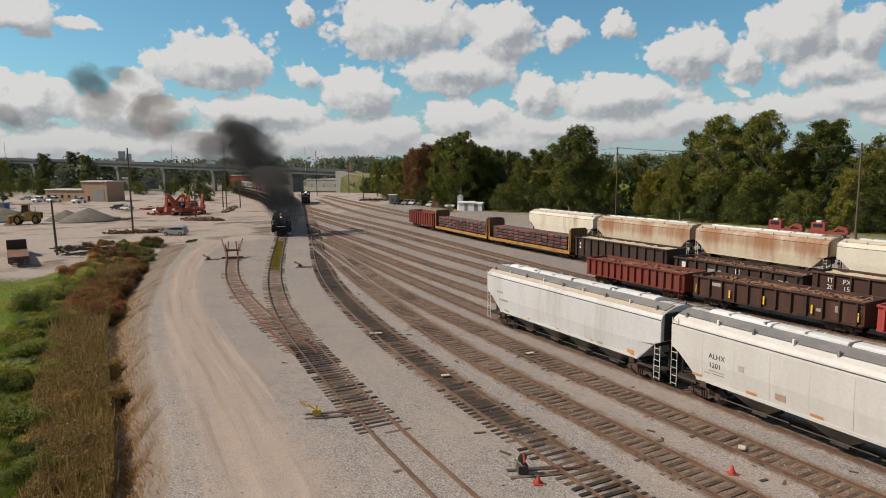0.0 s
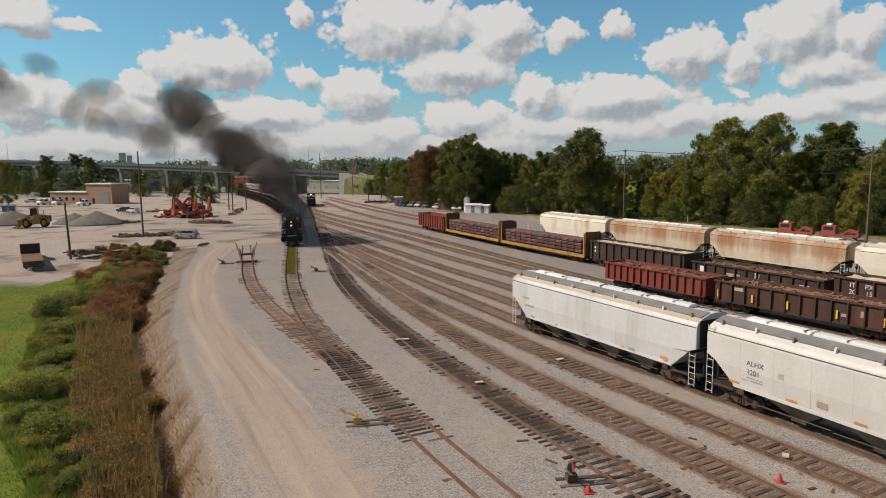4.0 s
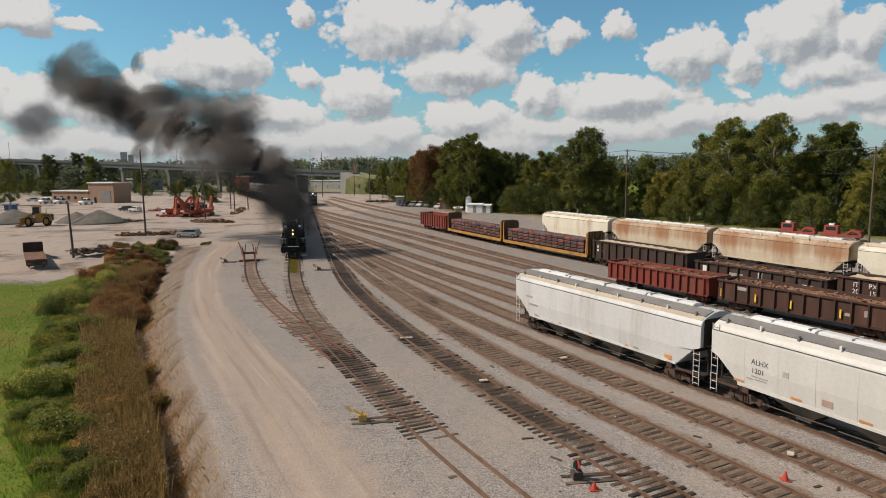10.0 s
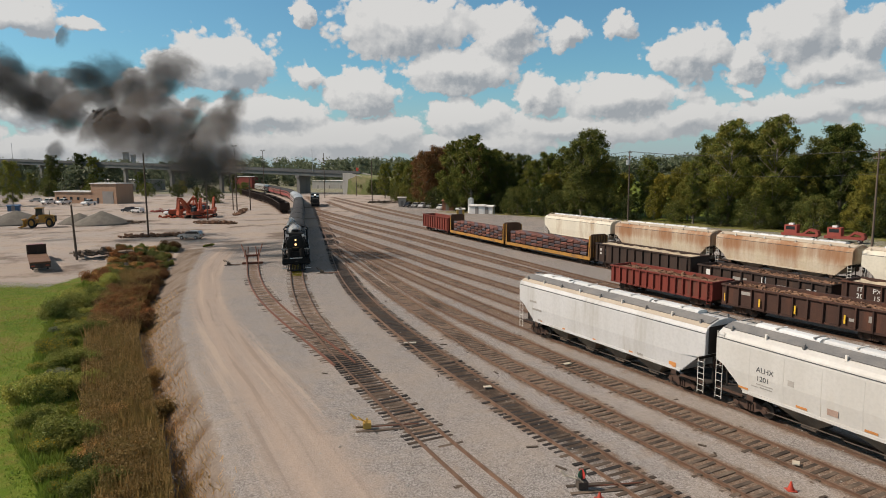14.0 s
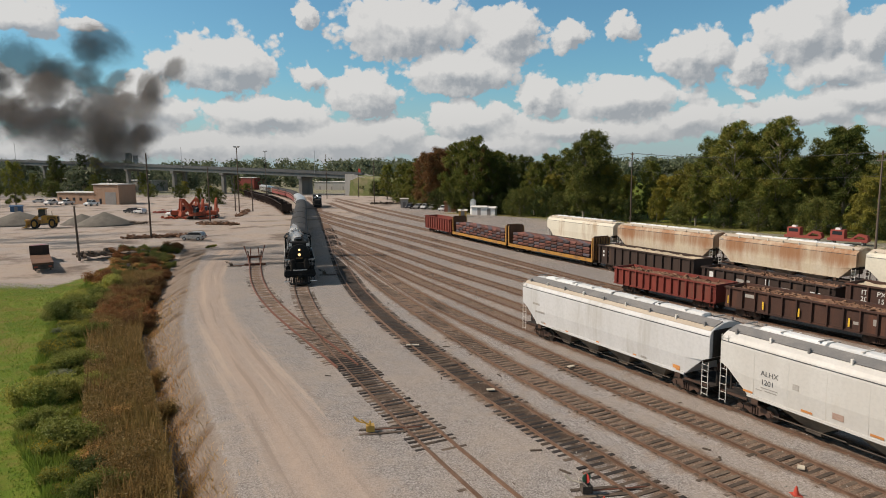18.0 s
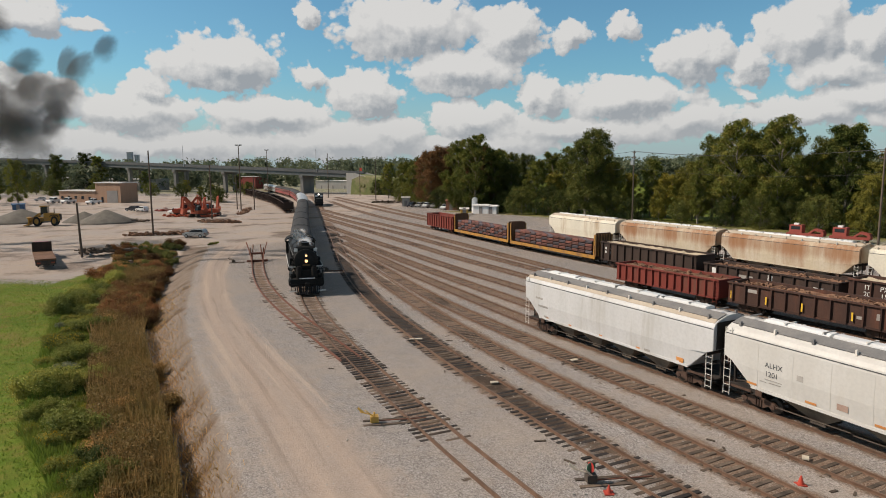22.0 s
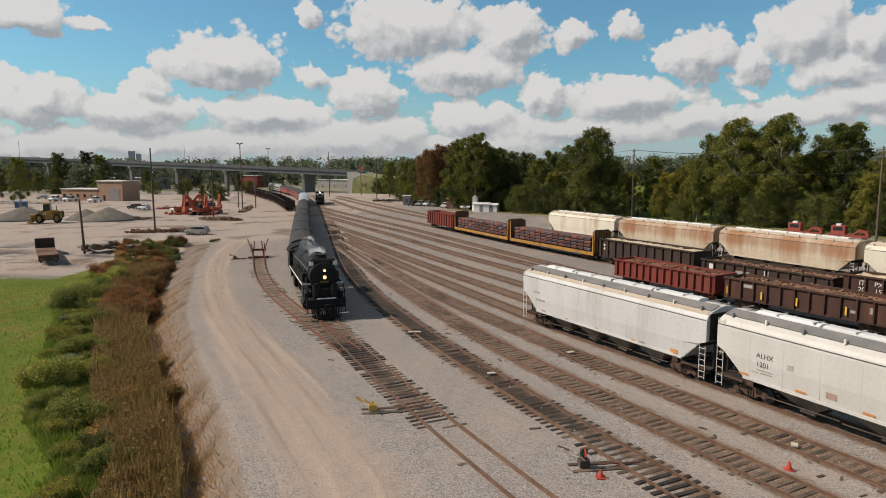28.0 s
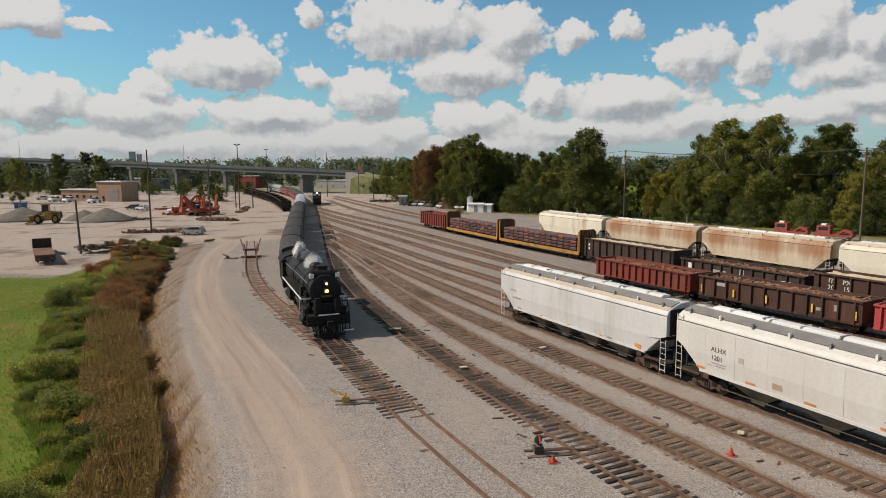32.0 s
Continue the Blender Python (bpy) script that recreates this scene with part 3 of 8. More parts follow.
RAIL_TOP = 0.16
MAIN = Line([(9.0, 14.0), (6.0, 19.0), (3.1, 24.7), (1.0, 28.9), (-1.1, 33.2), (-3.7, 38.6), (-6.0, 44.0), (-8.5, 49.8), (-10.7, 55.2), (-13.3, 62.8),
             (-16.0, 72.2), (-18.1, 80.4), (-21.6, 96.3), (-26.6, 119.5), (-29.3, 131.5), (-39.0, 178.0), (-51.0, 233.0), (-68.0, 293.0), (-104.0, 384.0), (-160, 500)])
SPUR = Line([(1.0, 28.9), (-1.1, 33.2), (-3.9, 38.8), (-6.4, 44.0), (-8.8, 48.6), (-11.3, 53.0), (-14.2, 58.5), (-18.0, 66.1), (-22.3, 76.5), (-26.4, 89.7), (-28.2, 96.0)])
YARD_B = Line([(16.5, 10.0), (13.0, 17.8), (9.6, 24.7), (6.6, 31.2), (3.0, 38.7), (-0.3, 46.2), (-3.2, 53.5), (-5.6, 60.0), (-9.2, 71.0), (-12.6, 84.0), (-16.3, 101),
               (-22.4, 130), (-30.4, 166), (-40.5, 212), (-53, 268), (-66, 318)])
YARD_C = Line([(21.5, 10), (18.2, 17), (14.5, 24.4), (12.4, 28.4), (9.7, 33.7), (6.9, 39.3), (4.6, 44.3), (2.8, 48.9), (0.6, 54.4), (-1.9, 61.1), (-5.4, 70.9),
               (-9.1, 82), (-13, 94.6), (-17.4, 107.5)])
YARD_D = Line([(26.2, 10), (22.8, 17), (19, 24.8), (16.4, 29.8), (14, 34), (11.4, 39.2), (8.6, 45.0), (5.6, 51.3), (3.2, 56.2), (0.7, 61.5), (-2.1, 68.2), (-5.9, 78.4), (-10.1, 90.5), (-14.6, 103)])
YARD_E = Line([(31, 9), (26.5, 18), (21.4, 28.6), (18.4, 34.6), (15, 40.8), (9.3, 51.3), (7.7, 54.6), (6.0, 58.6), (3.6, 64.1), (1, 70), (-2.4, 77.5), (-6.6, 87.7), (-12.2, 101.6), (-18.6, 118)])
YARD_F = Line([(35, 11), (30, 21), (25.0, 30.5), (18.6, 43.0), (12.6, 53.4), (6.9, 65.2), (1.3, 77), (-3.4, 87.5), (-9.5, 101.5), (-20.5, 128)])
YARD_G = Line([(39, 13), (33, 25), (28.0, 34.0), (22.0, 45.4), (16.0, 55.6), (8.0, 72.5), (1.8, 84.5), (-2.5, 94.4), (-8.0, 107), (-19.0, 131), (-25.5, 146)])
YARD_H = Line([(43, 15), (37, 27), (31.5, 37.0), (25.5, 48.0), (19.5, 58.2), (9.4, 80.5), (2.2, 95.2), (-7, 117), (-21, 148), (-31, 170)])
YARD_I = Line([(46, 18), (40, 30), (34.5, 40.2), (28.8, 51.0), (22.5, 61.5), (10.5, 88.2), (2.4, 106.0), (-8, 130), (-24, 163), (-36, 191)])
YARD_J = Line([(49, 22), (43, 33), (35.2, 47.2), (28.2, 58.8), (20.4, 72.4), (9.6, 97.5), (2.5, 114.5), (-10, 144), (-27, 180), (-40, 210)])
YARD_K = Line([(58, 22), (50, 35.5), (43.0, 48.5), (36.6, 60.0), (30.0, 73.0), (22.2, 88.6), (13.9, 105.0), (5.2, 124.7), (-1.9, 141), (-16, 173), (-31, 214), (-46, 262)])
YARD_L = Line([(64, 22), (55, 38), (47.5, 53), (40.0, 69.0), (30.0, 89), (19.0, 112.0), (9.0, 135), (-1.0, 158), (-14, 190), (-30, 232), (-47, 280)])
YARD_M = Line([(68, 30), (58.5, 48), (49.5, 64), (39.6, 85), (30.0, 103.0), (21.0, 121.5), (8.0, 147), (-3.0, 172), (-14, 202), (-32, 250), (-50, 300)])
SIDING = Line([(-47.0, 195.0), (-56.0, 222.0), (-66, 250), (-84, 292), (-118, 372), (-160, 460)])
LINES = [MAIN, SPUR, YARD_B, YARD_C, YARD_D, YARD_E, YARD_F, YARD_G, YARD_H, YARD_I, YARD_J, YARD_K, YARD_L, YARD_M, SIDING]


# ================= ground =================
def strip(points, y):
    p = np.array(points, float)
    return np.interp(y, p[:, 1], p[:, 0])


EDGE = [(-3.0, 10), (-5.6, 18), (-8.2, 25.1), (-10.3, 29.5), (-13.1, 35.4), (-17.6, 44.2), (-24.0, 58.3), (-33.4, 84.8), (-40.3, 109.2), (-43, 118)]
TOE = [(-6.5, 10), (-9.0, 18), (-11.9, 27.9), (-15.1, 34.2), (-20.2, 43.7), (-27.0, 56.5), (-32.6, 69.5), (-39.6, 89.8), (-44.8, 108.5), (-47, 118)]
WEEDS = [(-14.5, 10), (-16.0, 20), (-18.0, 28.0), (-23.5, 34.3), (-30.0, 46.4), (-37.4, 60.3), (-44.7, 78.0), (-52.0, 99.0), (-56, 112)]
PIT = 1.9


def ground_height(x, y):
    """The bank falls from the yard to the ditch; the field beyond it lies a little lower than the yard."""
    e, w = strip(EDGE, y), strip(TOE, y)
    fall = np.clip((e - x) / np.maximum(e - w, 0.5), 0, 1)
    fall = fall * fall * (3 - 2 * fall)
    weeds = strip(WEEDS, y)
    rise = np.clip((w - 1.0 - x) / np.maximum(w - 1.0 - weeds, 1.0), 0, 1) * 0.7
    back = np.clip((y - 96.0) / 18.0, 0, 1)
    far = np.clip((weeds - x) / 30.0, 0, 1) * np.clip((y - 60) / 30, 0, 1)
    return -PIT * fall * (1 - back) + rise * fall * (1 - back) + (1 - back) * fall * (PIT - 0.7) * far


def build_ground():
    xs = np.unique(np.r_[-3500, -1800, -900, -500, -350, -250, np.arange(-200, -62, 4.0), np.arange(-62, 30, 0.42), np.arange(30, 70, 1.0), np.arange(70, 200, 6.0), 250, 350, 500, 900, 1800, 3500])
    ys = np.unique(np.r_[-3500, -1500, -600, -200, -60, -20, 0, np.arange(8, 100, 0.45), np.arange(100, 160, 0.8), np.arange(160, 330, 2.5), np.arange(330, 520, 12), 700, 1000, 1600, 2500, 4500])
    X, Y = np.meshgrid(xs, ys)
    x, y = X.ravel(), Y.ravel()
    z = ground_height(x, y)
    rng = np.random.default_rng(3)
    e, w, weeds = strip(EDGE, y), strip(TOE, y), strip(WEEDS, y)
    bank = np.clip((e + 0.6 - x) / 1.2, 0, 1) * np.clip((x - w + 0.5) / 1.0, 0, 1) * (y < 112)
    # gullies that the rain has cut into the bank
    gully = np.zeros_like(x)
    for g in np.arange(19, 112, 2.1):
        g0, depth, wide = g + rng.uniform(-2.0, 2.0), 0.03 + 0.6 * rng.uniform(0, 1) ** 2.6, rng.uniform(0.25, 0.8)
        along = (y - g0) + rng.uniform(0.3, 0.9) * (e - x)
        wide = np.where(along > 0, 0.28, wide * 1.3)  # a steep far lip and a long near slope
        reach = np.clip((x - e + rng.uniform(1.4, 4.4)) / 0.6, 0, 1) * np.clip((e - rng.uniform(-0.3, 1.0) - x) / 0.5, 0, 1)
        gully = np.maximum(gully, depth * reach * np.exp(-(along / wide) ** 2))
    z = z - gully * np.clip((e + 0.3 - x) / 0.8, 0, 1) * np.clip((x - w) / 1.0, 0, 1)
    near = np.full(len(x), 99.0)
    oil, green = np.zeros(len(x)), np.zeros(len(x))
    inside = (x > -130) & (x < 75) & (y > 4) & (y < 330)
    for line in LINES:
        pts = line.xy[::3]
        idx = np.where(inside)[0]
        for chunk in np.array_split(idx, 40):
            d = np.sqrt(((np.stack([x[chunk], y[chunk]], 1)[:, None] - pts[None]) ** 2).sum(-1)).min(1)
            near[chunk] = np.minimum(near[chunk], d + (0.55 if line is SPUR or line is MAIN else 0.0))
            if line is MAIN:
                green[chunk] = np.clip((0.75 - d) / 0.3, 0, 1) * np.clip((y[chunk] - 80) / 5, 0, 1) * np.clip((116 - y[chunk]) / 4, 0, 1)
                oil[chunk] = np.maximum(oil[chunk], 0.8 * np.clip(1.9 - d / 0.6, 0, 1) * np.clip((y[chunk] - 32) / 4, 0, 1) * np.clip((49 - y[chunk]) / 5, 0, 1))
            if line is YARD_B:
                oil[chunk] = np.maximum(oil[chunk], np.clip(2.0 - d / 0.62, 0, 1) * np.clip((112 - y[chunk]) / 15, 0, 1) * np.clip((y[chunk] - 24) / 8, 0.45, 1))
    z = z + 0.06 * rng.standard_normal(len(z)) * (near > 2.2) * (np.abs(x) < 62) * (y < 100) * 0.35
    track = np.clip((1.75 - near) / 0.8, 0, 1)
    track = track * np.where((x + 0.48 * y < 21.5) & (y < 32), 0.25, 1.0)
    lane_mid = (e + strip([(4.0, 10), (0.8, 25), (-6.8, 40), (-13.6, 52), (-21.5, 67), (-27.6, 84), (-31.0, 98), (-33, 118)], y)) / 2
    half = np.clip((lane_mid - e), 2.0, 6.0)
    lane = np.clip(1.25 - np.abs(x - lane_mid + 0.4) / (half * 0.85), 0, 1) * (y < 125) * (y > 5)
    west = np.maximum(np.clip((-36 - x - 0.22 * (118 - y)) / 8.0, 0, 1) * np.clip((y - 92) / 10.0, 0, 1), np.clip((-46 - x) / 4.0, 0, 1) * np.clip((y - 80) / 8.0, 0, 1))
    yard = np.clip((y - 106) / 14.0, 0, 1) * np.clip((-24 - x) / 10.0, 0, 1)
    yard = np.maximum(yard, west) * (y < 330)
    field = np.clip((w - x) / 0.8, 0, 1) * np.clip((101 - y) / 5.0, 0, 1) * np.maximum(np.clip((x + 52.5) / 3.0, 0, 1), np.clip((86 - y) / 8.0, 0, 1))
    ruts = np.exp(-((x - lane_mid + 1.1) / 0.45) ** 2) + np.exp(-((x - lane_mid - 0.9) / 0.45) ** 2)
    east = np.clip((x - strip([(60, 20), (50, 66), (40, 92), (28, 118), (4, 165), (-12, 215), (-30, 262), (-45, 300)], y) - 15.0) / 10.0, 0, 1) * (y < 300)
    rim = strip([(118, 70), (96, 100), (84, 122), (70, 140), (58, 154), (47, 166), (34, 176), (22, 188), (9, 196), (1, 216), (-8, 238), (-16, 262), (-24, 290)], y) - x
    dry = np.clip((rim + 40) / 3, 0, 1) * np.clip((11 - rim) / 4, 0, 1) * np.clip((y - 60) / 10, 0, 1) * np.clip((205 - y) / 10, 0, 1)
    woods = np.clip((y - 330) / 30.0, 0, 1) * 0.52
    floor = np.clip((-2 - rim) / 4, 0, 1) * (y > 50)
    grass = np.clip(np.maximum.reduce([field, east * 0.5, woods, floor]), 0, 1)
    n, k = len(ys), len(xs)
    ii = (np.arange(n - 1)[:, None] * k + np.arange(k - 1)[None]).ravel()
    quads = np.stack([ii, ii + 1, ii + k + 1, ii + k], 1)
    me = bpy.data.meshes.new("ground")
    me.from_pydata(np.stack([x, y, z], 1).tolist(), [], quads.tolist())
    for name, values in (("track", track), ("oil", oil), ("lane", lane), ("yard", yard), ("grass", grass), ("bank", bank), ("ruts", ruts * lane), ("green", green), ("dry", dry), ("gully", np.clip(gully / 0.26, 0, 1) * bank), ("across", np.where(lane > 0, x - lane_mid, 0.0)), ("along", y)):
        me.attributes.new(name, "FLOAT", "POINT").data.foreach_set("value", values.astype(np.float32))
    me.shade_smooth()
    m = bpy.data.materials.new("ground_surface")
    m.use_nodes = True
    nd = Nodes(m.node_tree)
    b = m.node_tree.nodes["Principled BSDF"]

    def area(name):
        a = nd.add("ShaderNodeAttribute")
        a.attribute_name = name
        return a.outputs["Fac"]

    co = nd.add("ShaderNodeTexCoord").outputs["Object"]
    broad, mid, fine = nd.noise(co, 0.09, 4.0, 0.6), nd.noise(co, 0.9, 4.0, 0.6), nd.noise(co, 9.0, 3.0, 0.7)
    stones = nd.add("ShaderNodeSeparateColor")
    nd.put(stones.inputs[0], nd.voronoi(co, 21.0))
    pebble = stones.outputs[0]
    gravel = nd.mix(pebble, (0.12, 0.115, 0.109), (0.43, 0.42, 0.404))
    gravel = nd.mix(nd.ramp(fine, 0.52, 0.72), gravel, (0.110, 0.100, 0.086))
    gravel = nd.mix(nd.math("MULTIPLY", nd.ramp(mid, 0.42, 0.7), 0.4), gravel, (0.33, 0.295, 0.25))
    gravel = nd.mix(nd.math("MULTIPLY", nd.ramp(broad, 0.4, 0.65), 0.45), gravel, (0.35, 0.305, 0.255))
    dirt = nd.mix(mid, (0.335, 0.28, 0.232), (0.405, 0.338, 0.28))
    dirt = nd.mix(nd.math("MULTIPLY", nd.ramp(fine, 0.5, 0.75), 0.4), dirt, (0.350, 0.285, 0.216))

    def edge(value, rough=0.5, lo=0.35, hi=0.75):
        return nd.ramp(nd.math("MULTIPLY_ADD", nd.math("SUBTRACT", mid, 0.5), rough, value), lo, hi)

    colour = nd.mix(nd.math("MULTIPLY", edge(area("lane"), 0.6, 0.2, 1.0), 0.65), gravel, dirt)
    colour = nd.mix(nd.math("MULTIPLY", area("ruts"), 0.4), colour, (0.45, 0.355, 0.28))
    # tyre streaks that run along the lane
    streaks = nd.add("ShaderNodeCombineXYZ")
    nd.put(streaks.inputs[0], nd.math("MULTIPLY", area("across"), 1.15))
    nd.put(streaks.inputs[1], nd.math("MULTIPLY", area("along"), 0.035))
    worn = nd.noise(streaks.outputs[0], 1.0, 4.0, 0.6)
    on_lane = edge(area("lane"), 0.5, 0.2, 0.7)
    colour = nd.mix(nd.math("MULTIPLY", nd.math("MULTIPLY", nd.ramp(worn, 0.52, 0.64), on_lane), 0.5), colour, (0.47, 0.39, 0.315))
    colour = nd.mix(nd.math("MULTIPLY", nd.math("MULTIPLY", nd.ramp(worn, 0.47, 0.36), on_lane), 0.5), colour, (0.235, 0.195, 0.165))
    sand = nd.mix(nd.ramp(broad, 0.42, 0.58), (0.385, 0.335, 0.285), (0.36, 0.33, 0.298))
    sand = nd.mix(nd.math("MULTIPLY", nd.ramp(mid, 0.5, 0.75), 0.35), sand, (0.184, 0.134, 0.096))
    scuff = nd.noise(nd.vmath("MULTIPLY", co, (0.11, 0.1, 0)), 1.0, 6.0, 0.62)
    sand = nd.mix(nd.math("MULTIPLY", nd.ramp(scuff, 0.5, 0.66), 0.85), sand, (0.15, 0.122, 0.10))
    sand = nd.mix(nd.math("MULTIPLY", nd.ramp(scuff, 0.46, 0.34), 0.6), sand, (0.36, 0.335, 0.31))
    colour = nd.mix(edge(area("yard"), 0.4), colour, sand)
    colour = nd.mix(nd.math("MULTIPLY", edge(area("dry"), 0.8), 0.85), colour, nd.mix(mid, (0.24, 0.20, 0.06), (0.13, 0.135, 0.035)))
    bank_c = nd.mix(nd.ramp(mid, 0.35, 0.65), (0.125, 0.094, 0.068), (0.20, 0.163, 0.13))
    bank_c = nd.mix(nd.math("MULTIPLY", pebble, 0.4), bank_c, (0.35, 0.32, 0.28))
    bank_c = nd.mix(nd.math("MULTIPLY", nd.ramp(fine, 0.4, 0.7), 0.5), bank_c, (0.135, 0.098, 0.064))
    colour = nd.mix(nd.math("MULTIPLY", edge(area("bank"), 0.9, 0.3, 0.95), 0.92), colour, bank_c)
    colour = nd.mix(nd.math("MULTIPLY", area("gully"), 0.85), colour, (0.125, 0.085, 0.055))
    brown = nd.mix(mid, (0.105, 0.066, 0.044), (0.20, 0.137, 0.094))
    brown = nd.mix(nd.ramp(fine, 0.48, 0.7), brown, (0.087, 0.059, 0.040))
    brown = nd.mix(nd.math("MULTIPLY", nd.ramp(pebble, 0.45, 1.0), 0.6), brown, (0.33, 0.275, 0.22))
    colour = nd.mix(nd.math("MULTIPLY", edge(area("track"), 1.3, 0.2, 0.95), 0.9), colour, brown)
    colour = nd.mix(nd.math("MULTIPLY", edge(area("oil"), 1.0, 0.25, 1.05), 0.85), colour, (0.041, 0.032, 0.025))
    turf = nd.mix(nd.ramp(broad, 0.35, 0.65), (0.078, 0.140, 0.012), (0.118, 0.178, 0.02))
    turf = nd.mix(nd.math("MULTIPLY", nd.ramp(mid, 0.4, 0.7), 0.7), turf, (0.165, 0.165, 0.034))
    turf = nd.mix(nd.math("MULTIPLY", nd.ramp(nd.noise(co, 0.28, 4.0, 0.65), 0.5, 0.68), 0.65), turf, (0.19, 0.145, 0.045))
    turf = nd.mix(nd.math("MULTIPLY", nd.ramp(fine, 0.45, 0.8), 0.7), turf, (0.055, 0.075, 0.012))
    colour = nd.mix(edge(area("grass"), 0.8), colour, turf)
    colour = nd.mix(nd.math("MULTIPLY", edge(area("green"), 0.6), 0.6), colour, (0.20, 0.165, 0.055))
    colour = nd.mix(1.0, colour, (1.04, 0.99, 0.985), "MULTIPLY")
    nd.put(b.inputs["Base Color"], colour)
    b.inputs["Roughness"].default_value = 0.95
    b.inputs["Specular IOR Level"].default_value = 0.15
    bp = nd.add("ShaderNodeBump")
    bp.inputs["Strength"].default_value, bp.inputs["Distance"].default_value = 0.9, 0.05
    nd.put(bp.inputs["Height"], nd.math("MULTIPLY_ADD", mid, 1.2, nd.math("ADD", fine, pebble)))
    nd.put(b.inputs["Normal"], bp.outputs[0])
    me.materials.append(m)
    M["ground"] = m
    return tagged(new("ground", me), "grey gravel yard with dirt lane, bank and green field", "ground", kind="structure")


build_ground()

# ================= rails and ties =================
RAIL_SHAPE = [(-0.07, 0.0), (0.07, 0.0), (0.07, 0.02), (0.012, 0.035), (0.012, 0.11), (0.036, 0.12), (0.036, 0.16), (-0.036, 0.16), (-0.036, 0.12), (-0.012, 0.11), (-0.012, 0.035), (-0.07, 0.02)]


def rail_mesh(line, side, s0, s1, step=1.5):
    bm = bmesh.new()
    rings = []
    for s in np.append(np.arange(s0, s1, step), s1):
        p, d = line.at(s)
        left = Vector((-d.y, d.x, 0))
        rings.append([p + left * (side * 0.7535 + u) + Vector((0, 0, v)) for u, v in RAIL_SHAPE])
    return loft(bm, rings)


def tie_mesh(seed):
    r = random.Random(seed)
    bm = bmesh.new()
    box(bm, -0.115, 0.115, -1.3 + r.uniform(-0.05, 0.05), 1.3 + r.uniform(-0.05, 0.05), -0.1, 0.045)
    bmesh.ops.bevel(bm, geom=bm.edges[:], offset=0.012, segments=1, affect="EDGES")
    return bm


TIES = [finish(tie_mesh(i), "tie", "tie") for i in range(4)]
TIES_NEW = [finish(tie_mesh(i + 9), "tie", "tie_new") for i in range(4)]


def shoulders(line, t, s0, s1):
    """Ballast heaped over the tie ends outside each rail, so that only some of them show."""
    g = np.random.default_rng(int(s1 * 7))
    for side in (1, -1):
        pts, soil = [], []
        steps = np.arange(s0, s1, 0.45)
        inner, top = g.uniform(0.80, 0.9, len(steps)), g.uniform(0.045, 0.09, len(steps))
        for s, u, z in zip(steps, inner, top):
            p, d = line.at(float(s))
            left = Vector((-d.y, d.x, 0)) * side
            for w, h, v in ((u, -0.02, 1.0), (u + 0.12, z, 0.8), (1.25, z * 0.85, 0.45), (1.6 + 0.4 * (u - 0.87), -0.03, 0.2)):
                pts.append(tuple(p + left * w + Vector((0, 0, h))))
                soil.append(v)
        quads = [(4 * i + j, 4 * i + j + 1, 4 * i + j + 5, 4 * i + j + 4) for i in range(len(steps) - 1) for j in range(3)]
        me = bpy.data.meshes.new("ballast_shoulder")
        me.from_pydata(pts, [], quads if side < 0 else [q[::-1] for q in quads])
        me.attributes.new("track", "FLOAT", "POINT").data.foreach_set("value", soil)
        me.shade_smooth()
        me.materials.append(M["ground"])
        tagged(part("ballast_shoulder", me, "ground", t), "grey stone ballast heaped along the rail", kind="stuff")


def railway(line, label, s0=0.0, s1=None, material="rail", single=None, dark=None, pitch=0.5, sunk=0.0, rest_of="tie"):
    """A track: two rails and its ties; ties inside the stretch `single` (near the lens) are pieces of their own."""
    s1 = line.length if s1 is None else s1
    t = thing("railway_track", label, "railway track", "yard tracks", "structure")
    part("rail", rail_mesh(line, 1, s0, s1), material, t)
    part("rail", rail_mesh(line, -1, s0, s1), material, t)
    r = random.Random(int(s1 * 10))
    rest = bmesh.new()
    s = s0 + 0.3
    while s < s1 - 0.2:
        p, d = line.at(s)
        turn = math.atan2(d.y, d.x) + r.gauss(0, 0.018)
        deep = sunk + (0.012 + 0.05 * min(1.0, (32 - p.y) / 4) if line is MAIN and p.y < 32 else 0.01 if line is YARD_B and p.y > 27 else 0.0)
        deep += 0.016 + 0.016 * math.sin(s * 0.37 + s1) * math.sin(s * 0.13) + (0.018 if p.y > 54 and line is not YARD_B else 0.0)
        m = Matrix.Translation((p.x, p.y, r.uniform(-0.022, 0.014) - deep)) @ Matrix.Rotation(turn, 4, "Z") @ Matrix.Rotation(r.gauss(0, 0.016), 4, "X")
        if single and single[0] < p.y < single[1]:
            fresh = dark and dark[0] < p.y < dark[1]
            part("tie", r.choice(TIES_NEW if fresh and r.random() < 0.7 else TIES), "tie", t, at=m)
        elif p.y < 150:
            box(rest, -0.115, 0.115, -1.3, 1.3, -0.1, 0.045, m)
        s += pitch * r.uniform(0.94, 1.06)
    if line not in (MAIN, SPUR, YARD_B, SIDING):
        shoulders(line, t, s0, s1)
    if len(rest.verts):
        tagged(part("ties", rest, rest_of, t), "weathered wooden ties", kind="stuff")
    else:
        rest.free()
    return t


